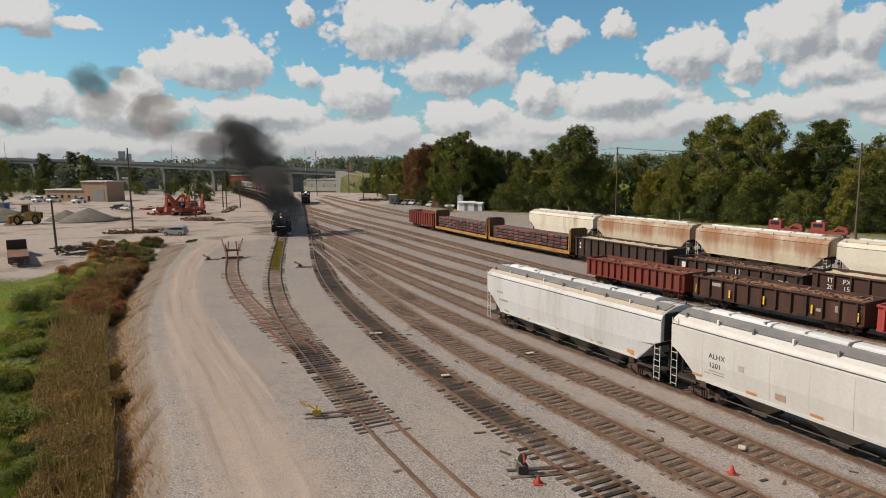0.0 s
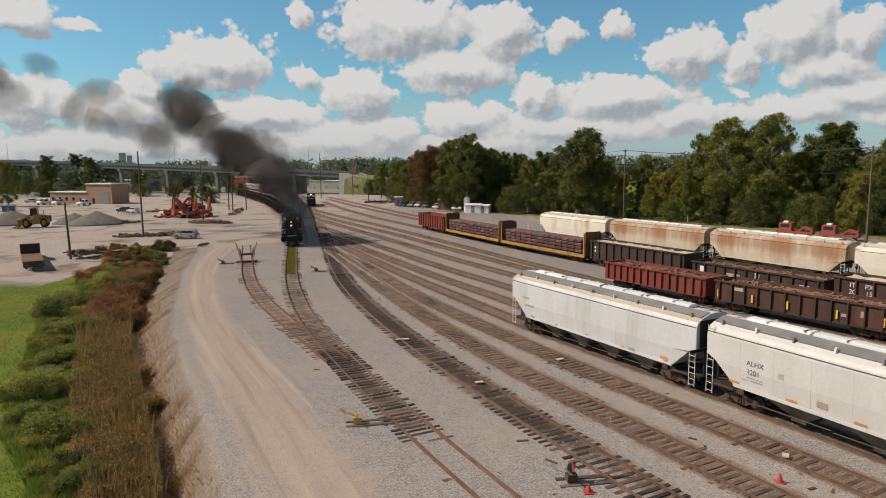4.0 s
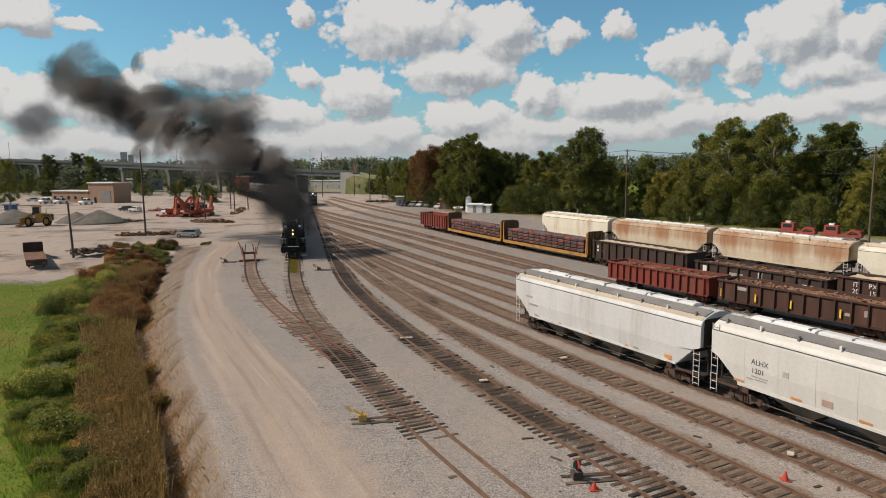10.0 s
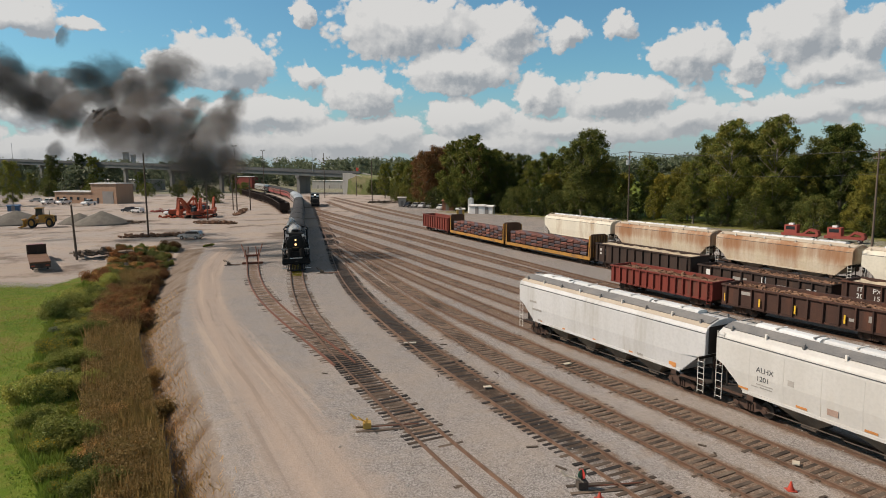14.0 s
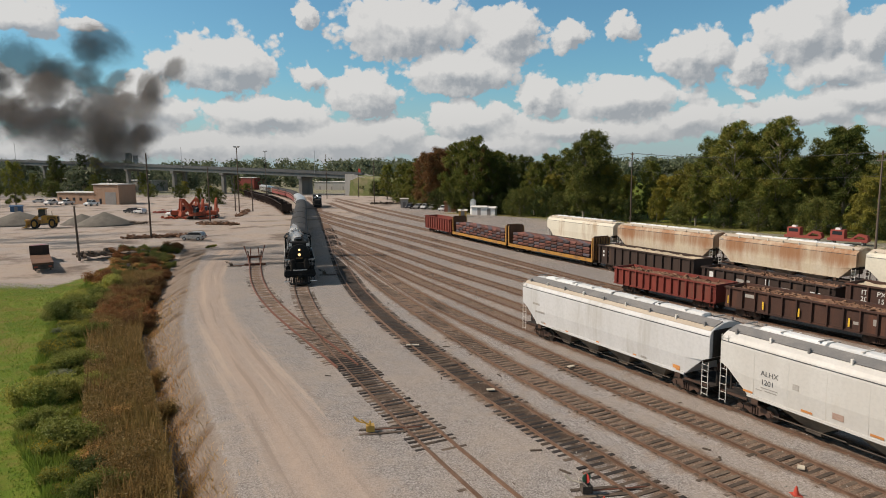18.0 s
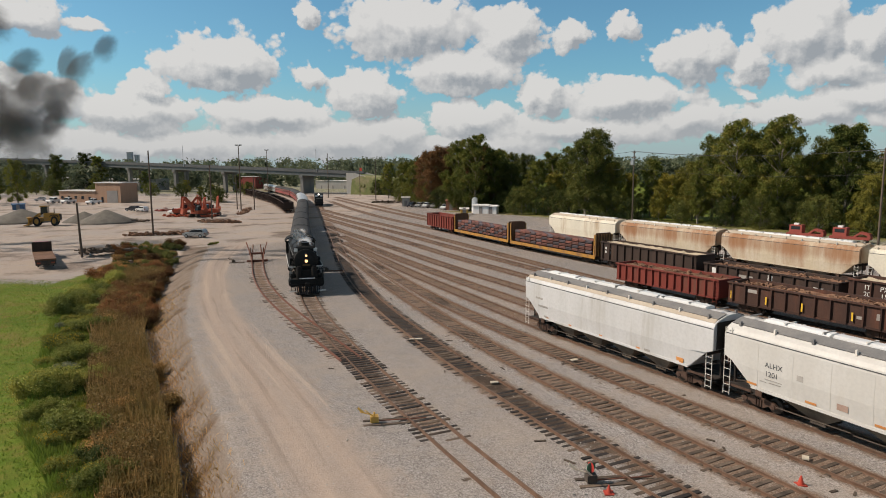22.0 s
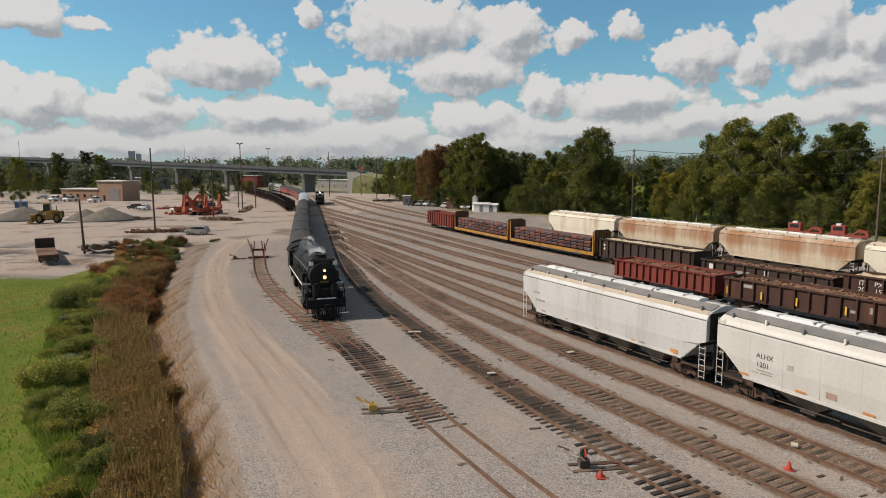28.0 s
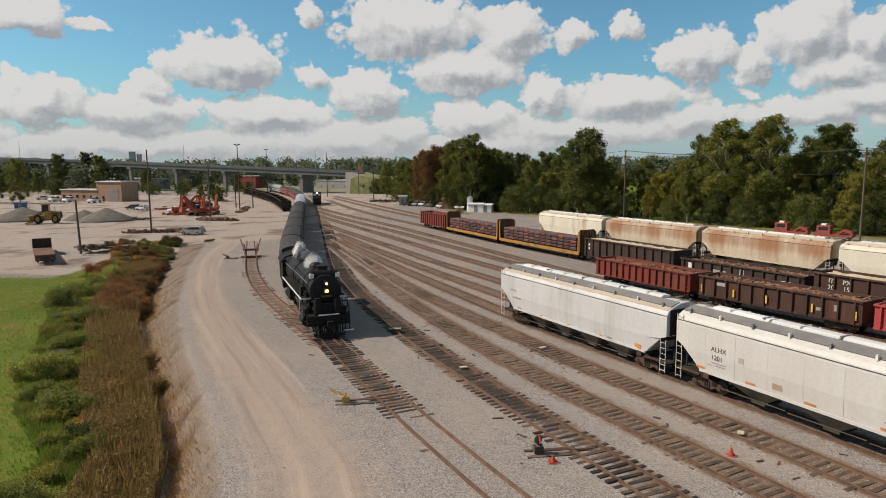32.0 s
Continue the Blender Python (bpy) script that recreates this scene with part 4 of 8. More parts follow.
railway(MAIN, "curved main track with rusty rails and dark ties", single=(31, 56), dark=(29, 47), sunk=0.0)
railway(SPUR, "rusty spur track that leaves a turnout for a bumper", s0=SPUR.near(-6.4, 44.0), material="rail_red", single=(40, 70), sunk=0.02)
railway(YARD_B, "oil-stained yard track with dark ballast", single=(17, 50), dark=(14, 60), sunk=0.0, rest_of="tie_new")
railway(YARD_C, "yard track with brown rails in grey ballast", single=(19, 48), sunk=0.0)
railway(YARD_D, "yard track with brown rails in grey ballast", single=(19, 52), sunk=0.0)
for more in (YARD_E, YARD_F, YARD_G, YARD_H, YARD_I, YARD_J, YARD_K, YARD_L, YARD_M):
    railway(more, "yard track with brown rails in dusty ballast", sunk=0.016)
railway(SIDING, "siding with a row of open wagons on it")

# ================= freight wagons =================
# A wagon's own space: x along it, y across, z up from the rail's top.
def wheel_mesh(r, material="wheel", seg=18):
    bm = bmesh.new()
    rod(bm, (0, -0.06, 0), (0, 0.06, 0), r, seg)
    rod(bm, (0, 0.06, 0), (0, 0.1, 0), r * 1.07, seg)
    rod(bm, (0, -0.11, 0), (0, -0.05, 0), r * 0.3, 10)
    return finish(bm, "wheel", material)


WHEEL = wheel_mesh(0.42)


def side_frame():
    bm = bmesh.new()
    prism(bm, [(-1.15, 0.42), (-0.95, 0.62), (-0.35, 0.78), (0.35, 0.78), (0.95, 0.62), (1.15, 0.42), (0.95, 0.33), (0.55, 0.36), (0.3, 0.2), (-0.3, 0.2), (-0.55, 0.36), (-0.95, 0.33)], -0.09, 0.09)
    for x in (-0.86, 0.86):
        rod(bm, (x, -0.14, 0.44), (x, 0.14, 0.44), 0.15, 10)
    for x in (-0.16, 0, 0.16):
        rod(bm, (x, 0.11, 0.25), (x, 0.11, 0.66), 0.06, 8)
    return finish(bm, "side_frame", "truck")


SIDE_FRAME = side_frame()


def bogie(parent, x, bare=False):
    bm = bmesh.new()
    box(bm, -0.2, 0.2, -0.95, 0.95, 0.4, 0.8)
    for a in (-0.86, 0.86):
        rod(bm, (a, -0.8, 0.44), (a, 0.8, 0.44), 0.08, 8)
    t = part("bogie", bm, "truck", parent, at=pose(x, 0, 0))
    for sgn in (1, -1):
        part("side_frame", SIDE_FRAME, "truck", t, at=pose(0, sgn * 0.98, 0, 0, 0, 0 if sgn > 0 else 180))
        for a in (-0.86, 0.86):
            part("wheel", WHEEL, "wheel", t, at=pose(a, sgn * 0.7535, 0.44, 0, 0, 180 if sgn > 0 else 0))
    return t


def coupler(parent, x, sgn):
    bm = bmesh.new()
    box(bm, 0, 0.55, -0.07, 0.07, 0.78, 0.94)
    box(bm, 0.45, 0.72, -0.16, 0.14, 0.72, 1.0)
    part("coupler", bm, "truck", parent, at=pose(x, 0, 0, 0, 0, 0 if sgn > 0 else 180))


def ladder_mesh(z0, z1, wide=0.42, rungs=7):
    bm = bmesh.new()
    for a in (-wide / 2, wide / 2):
        rod(bm, (a, 0, z0), (a, 0, z1), 0.022, 6)
    for i in range(rungs):
        z = z0 + 0.12 + (z1 - z0 - 0.3) * i / (rungs - 1)
        rod(bm, (-wide / 2, 0, z), (wide / 2, 0, z), 0.018, 6)
    return bm


def hopper_wagon(label, body="white_car", roof="roof_grey", edge=None, length=18.2, seams=0, bays=3, group="covered hopper wagons"):
    """A covered hopper: a curved shell whose ends rake in below, with bays under it, a roof walk and hatches."""
    t = thing("hopper_wagon", label, "hopper wagon", group)
    L = length / 2 - 0.35
    half = [(1.49, 1.36), (1.51, 1.42), (1.60, 2.4), (1.60, 3.92), (1.565, 4.14), (1.45, 4.34), (1.15, 4.52), (0.5, 4.74), (0.0, 4.78)]
    rim = half + [(-y, z) for y, z in half[-2::-1]]

    def ring(x, low):
        return [(x, y, max(z, low)) for y, z in rim]
    bm = bmesh.new()
    loft(bm, [ring(-L, 2.75), ring(-L + 0.5, 2.55), ring(-L + 1.75, 1.36), ring(0, 1.36), ring(L - 1.75, 1.36), ring(L - 0.5, 2.55), ring(L, 2.75)])
    bmesh.ops.bevel(bm, geom=[e for e in bm.edges if abs(e.verts[0].co.x - e.verts[1].co.x) < 1e-4 and abs(abs(e.verts[0].co.x) - L) < 1e-3], offset=0.03, segments=1, affect="EDGES")
    part("shell", bm, body, t)
    for i in range(seams):  # upright seams of the side sheets
        x = -L + 2.2 + (2 * L - 4.4) * i / max(1, seams - 1)
        for sgn in (1, -1):
            bm = bmesh.new()
            prism(bm, [(sgn * 1.50, 1.4), (sgn * 1.52, 1.4), (sgn * 1.606, 2.4), (sgn * 1.606, 3.85), (sgn * 1.59, 3.85), (sgn * 1.59, 2.4)], x - 0.018, x + 0.018, "x")
            part("seam", bm, body, t)
    bm = bmesh.new()
    for sgn in (1, -1):  # side sills
        box(bm, -L + 1.8, L - 1.8, sgn * 1.5 - 0.05, sgn * 1.5 + 0.05, 1.27, 1.42)
    part("side_sill", bm, body, t)
    for sgn in (1, -1):
        for end in (1, -1):
            bm = bmesh.new()
            box(bm, min(end * L, end * (L - 1.8)), max(end * L, end * (L - 1.8)), sgn * 1.48 - 0.05, sgn * 1.48 + 0.05, 1.0, 1.12)
            part("end_sill", bm, "truck", t)
    bm = bmesh.new()
    box(bm, -L - 0.1, L + 0.1, -0.22, 0.22, 0.72, 1.02)
    part("centre_sill", bm, "under", t)
    for sgn in (1, -1):
        bm = bmesh.new()  # end slope sheet and its posts, the recess's shade put into their near-black colour
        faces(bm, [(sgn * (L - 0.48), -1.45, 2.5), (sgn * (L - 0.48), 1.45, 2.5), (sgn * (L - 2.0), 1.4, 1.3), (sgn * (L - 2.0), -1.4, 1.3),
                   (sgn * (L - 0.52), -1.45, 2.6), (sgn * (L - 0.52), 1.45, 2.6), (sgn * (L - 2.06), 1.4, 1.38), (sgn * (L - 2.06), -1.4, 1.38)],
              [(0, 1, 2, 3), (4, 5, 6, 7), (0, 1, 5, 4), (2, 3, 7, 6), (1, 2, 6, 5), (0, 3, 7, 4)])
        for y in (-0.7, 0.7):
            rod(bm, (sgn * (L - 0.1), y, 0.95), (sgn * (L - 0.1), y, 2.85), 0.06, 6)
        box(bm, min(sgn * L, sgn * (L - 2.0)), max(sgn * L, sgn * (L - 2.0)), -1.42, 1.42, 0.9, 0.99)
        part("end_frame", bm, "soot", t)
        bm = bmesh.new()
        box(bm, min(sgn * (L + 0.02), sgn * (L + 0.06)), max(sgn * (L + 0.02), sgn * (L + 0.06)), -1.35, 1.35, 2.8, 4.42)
        # on pale wagons the end sheet takes the painted shade too
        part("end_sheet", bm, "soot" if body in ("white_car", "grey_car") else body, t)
        for side in (1, -1):
            part("ladder", ladder_mesh(0.45, 4.4 if side == sgn else 2.5, rungs=9 if side == sgn else 6), "ladder", t, at=pose(sgn * (L - 0.25), side * 1.58, 0))
            bm = bmesh.new()
            box(bm, -0.2, 0.2, -0.03, 0.03, 0.95, 1.3)
            part("jacking_pad", bm, "truck", t, at=pose(sgn * (L - 2.3), side * 1.52, 0))
        bogie(t, sgn * (L - 2.0))
        coupler(t, sgn * (L - 0.05), sgn)
        bm = bmesh.new()
        rod(bm, (sgn * (L + 0.1), 0.75, 2.2), (sgn * (L + 0.16), 0.75, 2.2), 0.28, 14)
        part("brake_wheel", bm, "truck", t)
    for i in range(bays):
        x = (i - (bays - 1) / 2) * (2 * L - 6.2) / bays
        w = (2 * L - 6.6) / bays / 2
        bm = bmesh.new()
        top = [(x - w, -1.42, 1.38), (x + w, -1.42, 1.38), (x + w, 1.42, 1.38), (x - w, 1.42, 1.38)]
        low = [(x - 0.3, -0.55, 0.3), (x + 0.3, -0.55, 0.3), (x + 0.3, 0.55, 0.3), (x - 0.3, 0.55, 0.3)]
        loft(bm, [low, top])
        bay = part("bay", bm, "bay", t)
        bm = bmesh.new()
        box(bm, x - 0.42, x + 0.42, -0.7, 0.7, 0.2, 0.31)
        part("gate", bm, "under", bay)
        bm = bmesh.new()
        rod(bm, (x - w, -1.2, 0.62), (x + w, -1.2, 0.55), 0.035, 6)
        rod(bm, (x - w, 1.2, 0.62), (x + w, 1.2, 0.55), 0.035, 6)
        part("pipe", bm, "under", bay)
    # roof
    bm = bmesh.new()
    for sgn in (1, -1):
        prism(bm, [(sgn * 1.14, 4.54), (sgn * 0.42, 4.78), (sgn * 0.42, 4.83), (sgn * 1.16, 4.59)], -L + 0.1, L - 0.1, "x")
    part("roof_walk", bm, roof, t)
    for sgn in (1, -1):
        bm = bmesh.new()
        box(bm, -L + 0.05, L - 0.05, sgn * 1.585 - 0.02, sgn * 1.585 + 0.02, 4.02, 4.065)
        part("roof_seam", bm, "mark_dark", t)
    if edge:
        bm = bmesh.new()
        for sgn in (1, -1):
            prism(bm, [(sgn * 1.16, 4.52), (sgn * 1.445, 4.35), (sgn * 1.455, 4.365), (sgn * 1.165, 4.55)], -L + 0.1, L - 0.1, "x")
        part("roof_edge", bm, edge, t)
    n = 4
    for i in range(n):
        x0 = -L + 1.6 + (2 * L - 3.0) * i / n
        bm = bmesh.new()
        prism(bm, [(-0.42, 4.76), (0.42, 4.76), (0.42, 4.9), (0.24, 4.98), (-0.24, 4.98), (-0.42, 4.9)], x0, x0 + (2 * L - 3.2) / n - 0.12, "x")
        part("hatch", bm, "hatch", t)
    for i in range(9):
        x = -L + 0.7 + (2 * L - 1.4) * i / 8
        for sgn in (1, -1):
            bm = bmesh.new()
            box(bm, x - 0.05, x + 0.05, sgn * 1.2 - 0.07, sgn * 1.2 + 0.07, 4.48, 4.76)
            part("bracket", bm, "ladder" if i % 2 else roof, t)
        bm = bmesh.new()
        box(bm, x - 0.04, x + 0.04, -0.48, 0.48, 4.96, 5.02)
        part("hatch_bar", bm, "ladder" if i % 2 else roof, t)
    return t


def stencil(t, x, side, z, w, h, material, name="stencil", label=""):
    """A painted patch on the side of a wagon."""
    bm = bmesh.new()
    y = side * (1.5 + 0.1 * min(1, max(0, (z - 1.1) / 1.3)) + 0.012)
    lean = 0.1 / 1.3 if z < 2.4 else 0
    box(bm, x - w / 2, x + w / 2, -0.004, 0.004, -h / 2, h / 2)
    part(name, bm, material, t, label, at=pose(x * 0, y, z) @ Matrix.Rotation(-side * math.atan(lean), 4, "X"))


def gondola(label, body="brown_car", length=16.6, top=2.75, ribs=14, load=True, group="gondola wagons", fill="scrap", deep=0.32, name="gondola_wagon"):
    t = thing(name, label, "gondola wagon", group)
    L, W = length / 2 - 0.3, 1.45
    bm = bmesh.new()
    for sgn in (1, -1):
        box(bm, -L, L, sgn * W - 0.04, sgn * W + 0.04, 0.95, top)
        box(bm, min(sgn * L, sgn * (L - 0.08)), max(sgn * L, sgn * (L - 0.08)), -W + 0.04, W - 0.04, 0.95, top)
    box(bm, -L + 0.08, L - 0.08, -W + 0.04, W - 0.04, 0.95, 1.1)
    part("body", bm, body, t)
    bm = bmesh.new()
    for sgn in (1, -1):
        box(bm, -L - 0.05, L + 0.05, sgn * (W + 0.08) - 0.1, sgn * (W + 0.1) + 0.1, top - 0.1, top + 0.04)
        box(bm, min(sgn * (L - 0.05), sgn * (L + 0.1)), max(sgn * (L - 0.05), sgn * (L + 0.1)), -W, W, top - 0.1, top + 0.04)
    part("top_rail", bm, body, t)
    bm = bmesh.new()
    for sgn in (1, -1):
        box(bm, -L, L, sgn * (W + 0.05) - 0.06, sgn * (W + 0.06) + 0.06, 0.85, 1.02)
    part("side_sill", bm, body, t)
    rib = bmesh.new()
    prism(rib, [(-0.085, 0.0), (0.085, 0.0), (0.06, 0.2), (-0.06, 0.2)], 1.0, top - 0.08, "z")
    rib = finish(rib, "rib", body)
    for i in range(ribs):
        x = -L + 0.5 + (2 * L - 1.0) * i / (ribs - 1)
        for sgn in (1, -1):
            part("rib", rib, body, t, at=pose(x, sgn * (W + 0.035), 0, 0, 0, 0 if sgn > 0 else 180))
    bm = bmesh.new()
    box(bm, -L - 0.1, L + 0.1, -0.25, 0.25, 0.6, 0.95)
    part("centre_sill", bm, "under", t)
    for sgn in (1, -1):
        bogie(t, sgn * (L - 1.9))
        coupler(t, sgn * (L - 0.05), sgn)
        part("ladder", ladder_mesh(0.5, top - 0.1, rungs=6), body, t, at=pose(sgn * (L - 0.3), -sgn * (W + 0.2), 0))
    if load:
        r = random.Random(int(length * 7 + ribs))
        k, j = 40, 9
        heap = [(-L + 0.1 + (2 * L - 0.2) * a / k, -W + 0.05 + (2 * W - 0.1) * c / j, top - deep + r.uniform(-0.1, 0.14) + 0.12 * math.sin(a * 0.5 + ribs) * math.sin(math.pi * c / j)) for a in range(k + 1) for c in range(j + 1)]
        bm = bmesh.new()
        faces(bm, heap, [(a * (j + 1) + c, (a + 1) * (j + 1) + c, (a + 1) * (j + 1) + c + 1, a * (j + 1) + c + 1) for a in range(k) for c in range(j)])
        for _ in range(160 if fill == "scrap" else 0):
            p = Vector((r.uniform(-L + 0.3, L - 0.3), r.uniform(-W + 0.2, W - 0.2), top - deep + 0.07 + r.uniform(0, 0.1)))
            a, b, c = r.uniform(0.06, 0.4), r.uniform(0.04, 0.12), r.uniform(0.02, 0.07)
            box(bm, -a, a, -b, b, -c, c, Matrix.Translation(p) @ Euler((r.uniform(-0.6, 0.6), r.uniform(-0.5, 0.5), r.uniform(0, 3))).to_matrix().to_4x4())
        tagged(part("load", bm, fill, t), "heaped rusty steel scrap" if fill == "scrap" else "pale sandy load", kind="stuff")
    return t


def bulkhead_flat(label, length=22.3):
    """A flat wagon with high end walls and a load of bundled bars."""
    t = thing("bulkhead_wagon", label, "flat wagon", "bulkhead flat wagons")
    L, W = length / 2 - 0.35, 1.5
    bm = bmesh.new()
    box(bm, -L, L, -W + 0.06, W - 0.06, 0.95, 1.12)
    part("deck", bm, "bulkhead", t)
    bm = bmesh.new()
    for sgn in (1, -1):
        box(bm, -L, L, sgn * W - 0.06, sgn * W + 0.06, 0.72, 1.2)
    part("side_sill", bm, "yellow", t, "worn yellow side sill")
    bm = bmesh.new()
    box(bm, -L, L, -0.3, 0.3, 0.5, 0.95)
    part("centre_sill", bm, "under", t)
    for sgn in (1, -1):
        bm = bmesh.new()
        prism(bm, [(-W, 1.1), (W, 1.1), (W, 3.95), (W - 0.3, 4.3), (-W + 0.3, 4.3), (-W, 3.95)], sgn * (L - 0.16), sgn * (L - 0.06), "x")
        wall = part("bulkhead", bm, "bulkhead", t)
        for i in range(7):
            bm = bmesh.new()
            y = -W + 0.1 + (2 * W - 0.2) * i / 6
            box(bm, min(sgn * (L - 0.06), sgn * (L + 0.1)), max(sgn * (L - 0.06), sgn * (L + 0.1)), y - 0.07, y + 0.07, 1.1, 4.1)
            part("post", bm, "post_yellow", wall)
        for side in (1, -1):
            bm = bmesh.new()
            prism(bm, [(sgn * (L - 0.06), 1.1), (sgn * (L - 0.06), 4.05), (sgn * (L - 0.22), 4.05), (sgn * (L - 0.34), 1.1)], side * W - 0.05, side * W + 0.05)
            part("edge_plate", bm, "yellow", wall)
        bogie(t, sgn * (L - 2.2))
        coupler(t, sgn * (L - 0.05), sgn)
    r = random.Random(int(length * 3))
    for i in range(13):
        x0 = -L + 1.0 + (2 * L - 2.0) * i / 13
        for level in range(4):
            for j in range(4):
                bm = bmesh.new()
                y, z, w = -1.05 + 0.7 * j, 1.22 + 0.48 * level, (2 * L - 2.0) / 13 - 0.12
                rim = [((0.29 if k % 2 else 0.235) * math.cos(k * math.pi / 8), (0.235 if k % 2 else 0.19) * math.sin(k * math.pi / 8)) for k in range(16)]
                prism(bm, [(y + u, z + 0.23 + v) for u, v in rim], x0 + r.uniform(0, 0.08), x0 + w, "x")
                part("steel_billet", bm, "bar_red" if (i + level + j) % 3 else "bar_blue", t)
    return t


def on_track(ob, line, s, flip=False):
    """Stands a wagon on a line with its middle at the distance s."""
    p, d = line.at(s)
    ob.matrix_basis = pose(p.x, p.y, RAIL_TOP, 0, 0, math.degrees(math.atan2(d.y, d.x)) + (180 if flip else 0))
    return ob


# the two pale hoppers on track E: both stand with their near ends at the gap
gap = YARD_E.near(17.75, 38.5) - 1.7
first = hopper_wagon("dirty white covered hopper with a dusty roof edge", "grey_car", "roof_grey", "roof_tan", 19.3, 0, 4, "pale hopper wagons")
on_track(first, YARD_E, gap + 9.65)
second = hopper_wagon("white covered hopper with dark lettering and side seams", "white_car", "roof_grey", None, 19.2, 8, 3, "pale hopper wagons")
on_track(second, YARD_E, gap - 9.6)
third = hopper_wagon("white covered hopper at the yard's near end", "white_car", "roof_grey", None, 18.6, 8, 3, "pale hopper wagons")
on_track(third, YARD_E, gap - 9.6 - 18.9)


def hopper_marks():
    face = pose(0, 0, 0, 90, 0, 180)  # upright on the +y side, read from outside
    x = 6.1
    y = 1.6
    lettering("ALHX", 0.4, "mark_dark", second, pose(x, y + 0.012, 2.72) @ face, "dark stencilled letters")
    lettering("1201", 0.4, "mark_dark", second, pose(x + 0.1, y + 0.006, 2.24) @ face, "dark stencilled numerals")
    for dx, z, w in ((0.0, 2.05, 1.0), (-0.1, 1.9, 0.7), (0.6, 1.87, 0.4)):
        stencil(second, x + dx, 1, z, w, 0.05, "mark_grey")
    stencil(second, 4.6, 1, 2.65, 0.34, 0.3, "mark_grey")
    stencil(second, 2.4, 1, 1.85, 0.55, 0.32, "mark_rust_pale")
    for k, w in enumerate((1.1, 0.9, 1.0)):
        stencil(second, -3.4, 1, 1.9 - 0.14 * k, w, 0.06, "mark_grey")
    for px in (7.4, 4.0, 0.6, -3.0, -6.2):
        stencil(second, px, 1, 1.56, 0.6 if px < 8 else 0.9, 0.12, "orange_tape", "reflector")
    for px in (-7.0, -3.4, 0.2, 3.6, 6.4):
        stencil(first, px, 1, 1.46, 0.3, 0.12, "orange_tape", "reflector")
    stencil(first, -6.9, 1, 1.62, 0.55, 0.22, "orange_tape", "reflector")
    for px, z, w in ((-4.2, 1.5, 0.5), (7.4, 2.9, 0.9), (6.9, 2.3, 1.2), (6.6, 1.5, 0.5)):
        stencil(first, px, 1, z, w, 0.16, "mark_grey")


hopper_marks()

# track J: scrap gondolas
g_red = on_track(gondola("dull red gondola heaped with rusty scrap", "red_car", 13.9, 2.7, 14), YARD_J, YARD_J.near(24.3, 66.0))
g_brown = on_track(gondola("dark brown gondola heaped with rusty scrap", "brown_car", 15.4, 2.75, 12), YARD_J, YARD_J.near(31.5, 53.4) - 0.5)
g_next = on_track(gondola("bright red gondola heaped with rusty scrap", "bright_red", 15.4, 2.75, 12), YARD_J, YARD_J.near(31.5, 53.4) - 16.2)
for px in (7.0, 3.6, 0.4, -3.6, -7.0):
    bm = bmesh.new()
    box(bm, px - 0.07, px + 0.07, 1.63, 1.645, 1.25, 1.95)
    part("reflector", bm, "mark_yellow", g_brown)
for px, z, w, h in ((4.9, 2.2, 1.1, 0.3), (-5.4, 1.9, 0.25, 0.5), (-4.1, 1.6, 0.5, 0.25)):
    bm = bmesh.new()
    box(bm, px - w / 2, px + w / 2, 1.49, 1.5, z - h / 2, z + h / 2)
    part("stencil", bm, "mark_grey", g_brown)
# track K: bar wagons and dark gondolas
sK = YARD_K.near(22.2, 88.0)
k = sK + 11.0
flat_1 = on_track(bulkhead_flat("yellow-sided bulkhead flat wagon stacked with bar bundles"), YARD_K, k)
flat_2 = on_track(bulkhead_flat("yellow-sided bulkhead flat wagon stacked with bar bundles"), YARD_K, k + 22.4)
on_track(gondola("brown ribbed wagon at the end of the row", "red_car", 14.2, 3.5, 11, False), YARD_K, k + 22.4 + 18.6)
g_1 = on_track(gondola("dark high-sided gondola with white stencils", "black_car", 16.9, 3.3, 12, True, fill="sand_load", deep=0.22), YARD_K, k - 11.2 - 8.9)
g_2 = on_track(gondola("black gondola heaped with scrap and sprayed marks", "black_car", 15.6, 2.7, 12), YARD_K, k - 11.2 - 17.7 - 8.0)
g_3 = on_track(gondola("dark high-sided gondola with white numerals", "brown_car", 17.6, 3.3, 12, True, fill="sand_load", deep=0.22), YARD_K, k - 11.2 - 17.7 - 15.9 - 8.9)
for wagon, px, z, w, h, mt in ((g_1, 7.1, 2.5, 0.3, 0.3, "mark_white"), (g_1, 6.3, 2.5, 0.3, 0.3, "mark_white"), (g_1, 7.1, 2.0, 0.3, 0.3, "mark_white"), (g_1, 6.3, 2.0, 0.3, 0.3, "mark_white"),
                               (g_2, 6.2, 2.0, 0.5, 0.6, "mark_white"), (g_2, 2.2, 1.8, 1.7, 0.35, "mark_grey"), (g_2, -0.6, 2.1, 0.5, 0.6, "mark_white"), (g_2, -2.6, 1.7, 1.6, 0.3, "mark_grey"), (g_2, -5.6, 1.8, 1.0, 0.3, "mark_white"),
                               (g_3, -2.2, 1.9, 3.6, 0.7, "mark_rust")):
    bm = bmesh.new()
    box(bm, px - w / 2, px + w / 2, 1.49, 1.5, z - h / 2, z + h / 2)
    part("stencil", bm, mt, wagon)
for text, px, z in (("IT", 6.9, 2.5), ("PX", 5.5, 2.5), ("20", 6.9, 1.9), ("15", 5.5, 1.9)):
    lettering(text, 0.6, "mark_white", g_3, pose(px, 1.5, z) @ pose(0, 0, 0, 90, 0, 180))
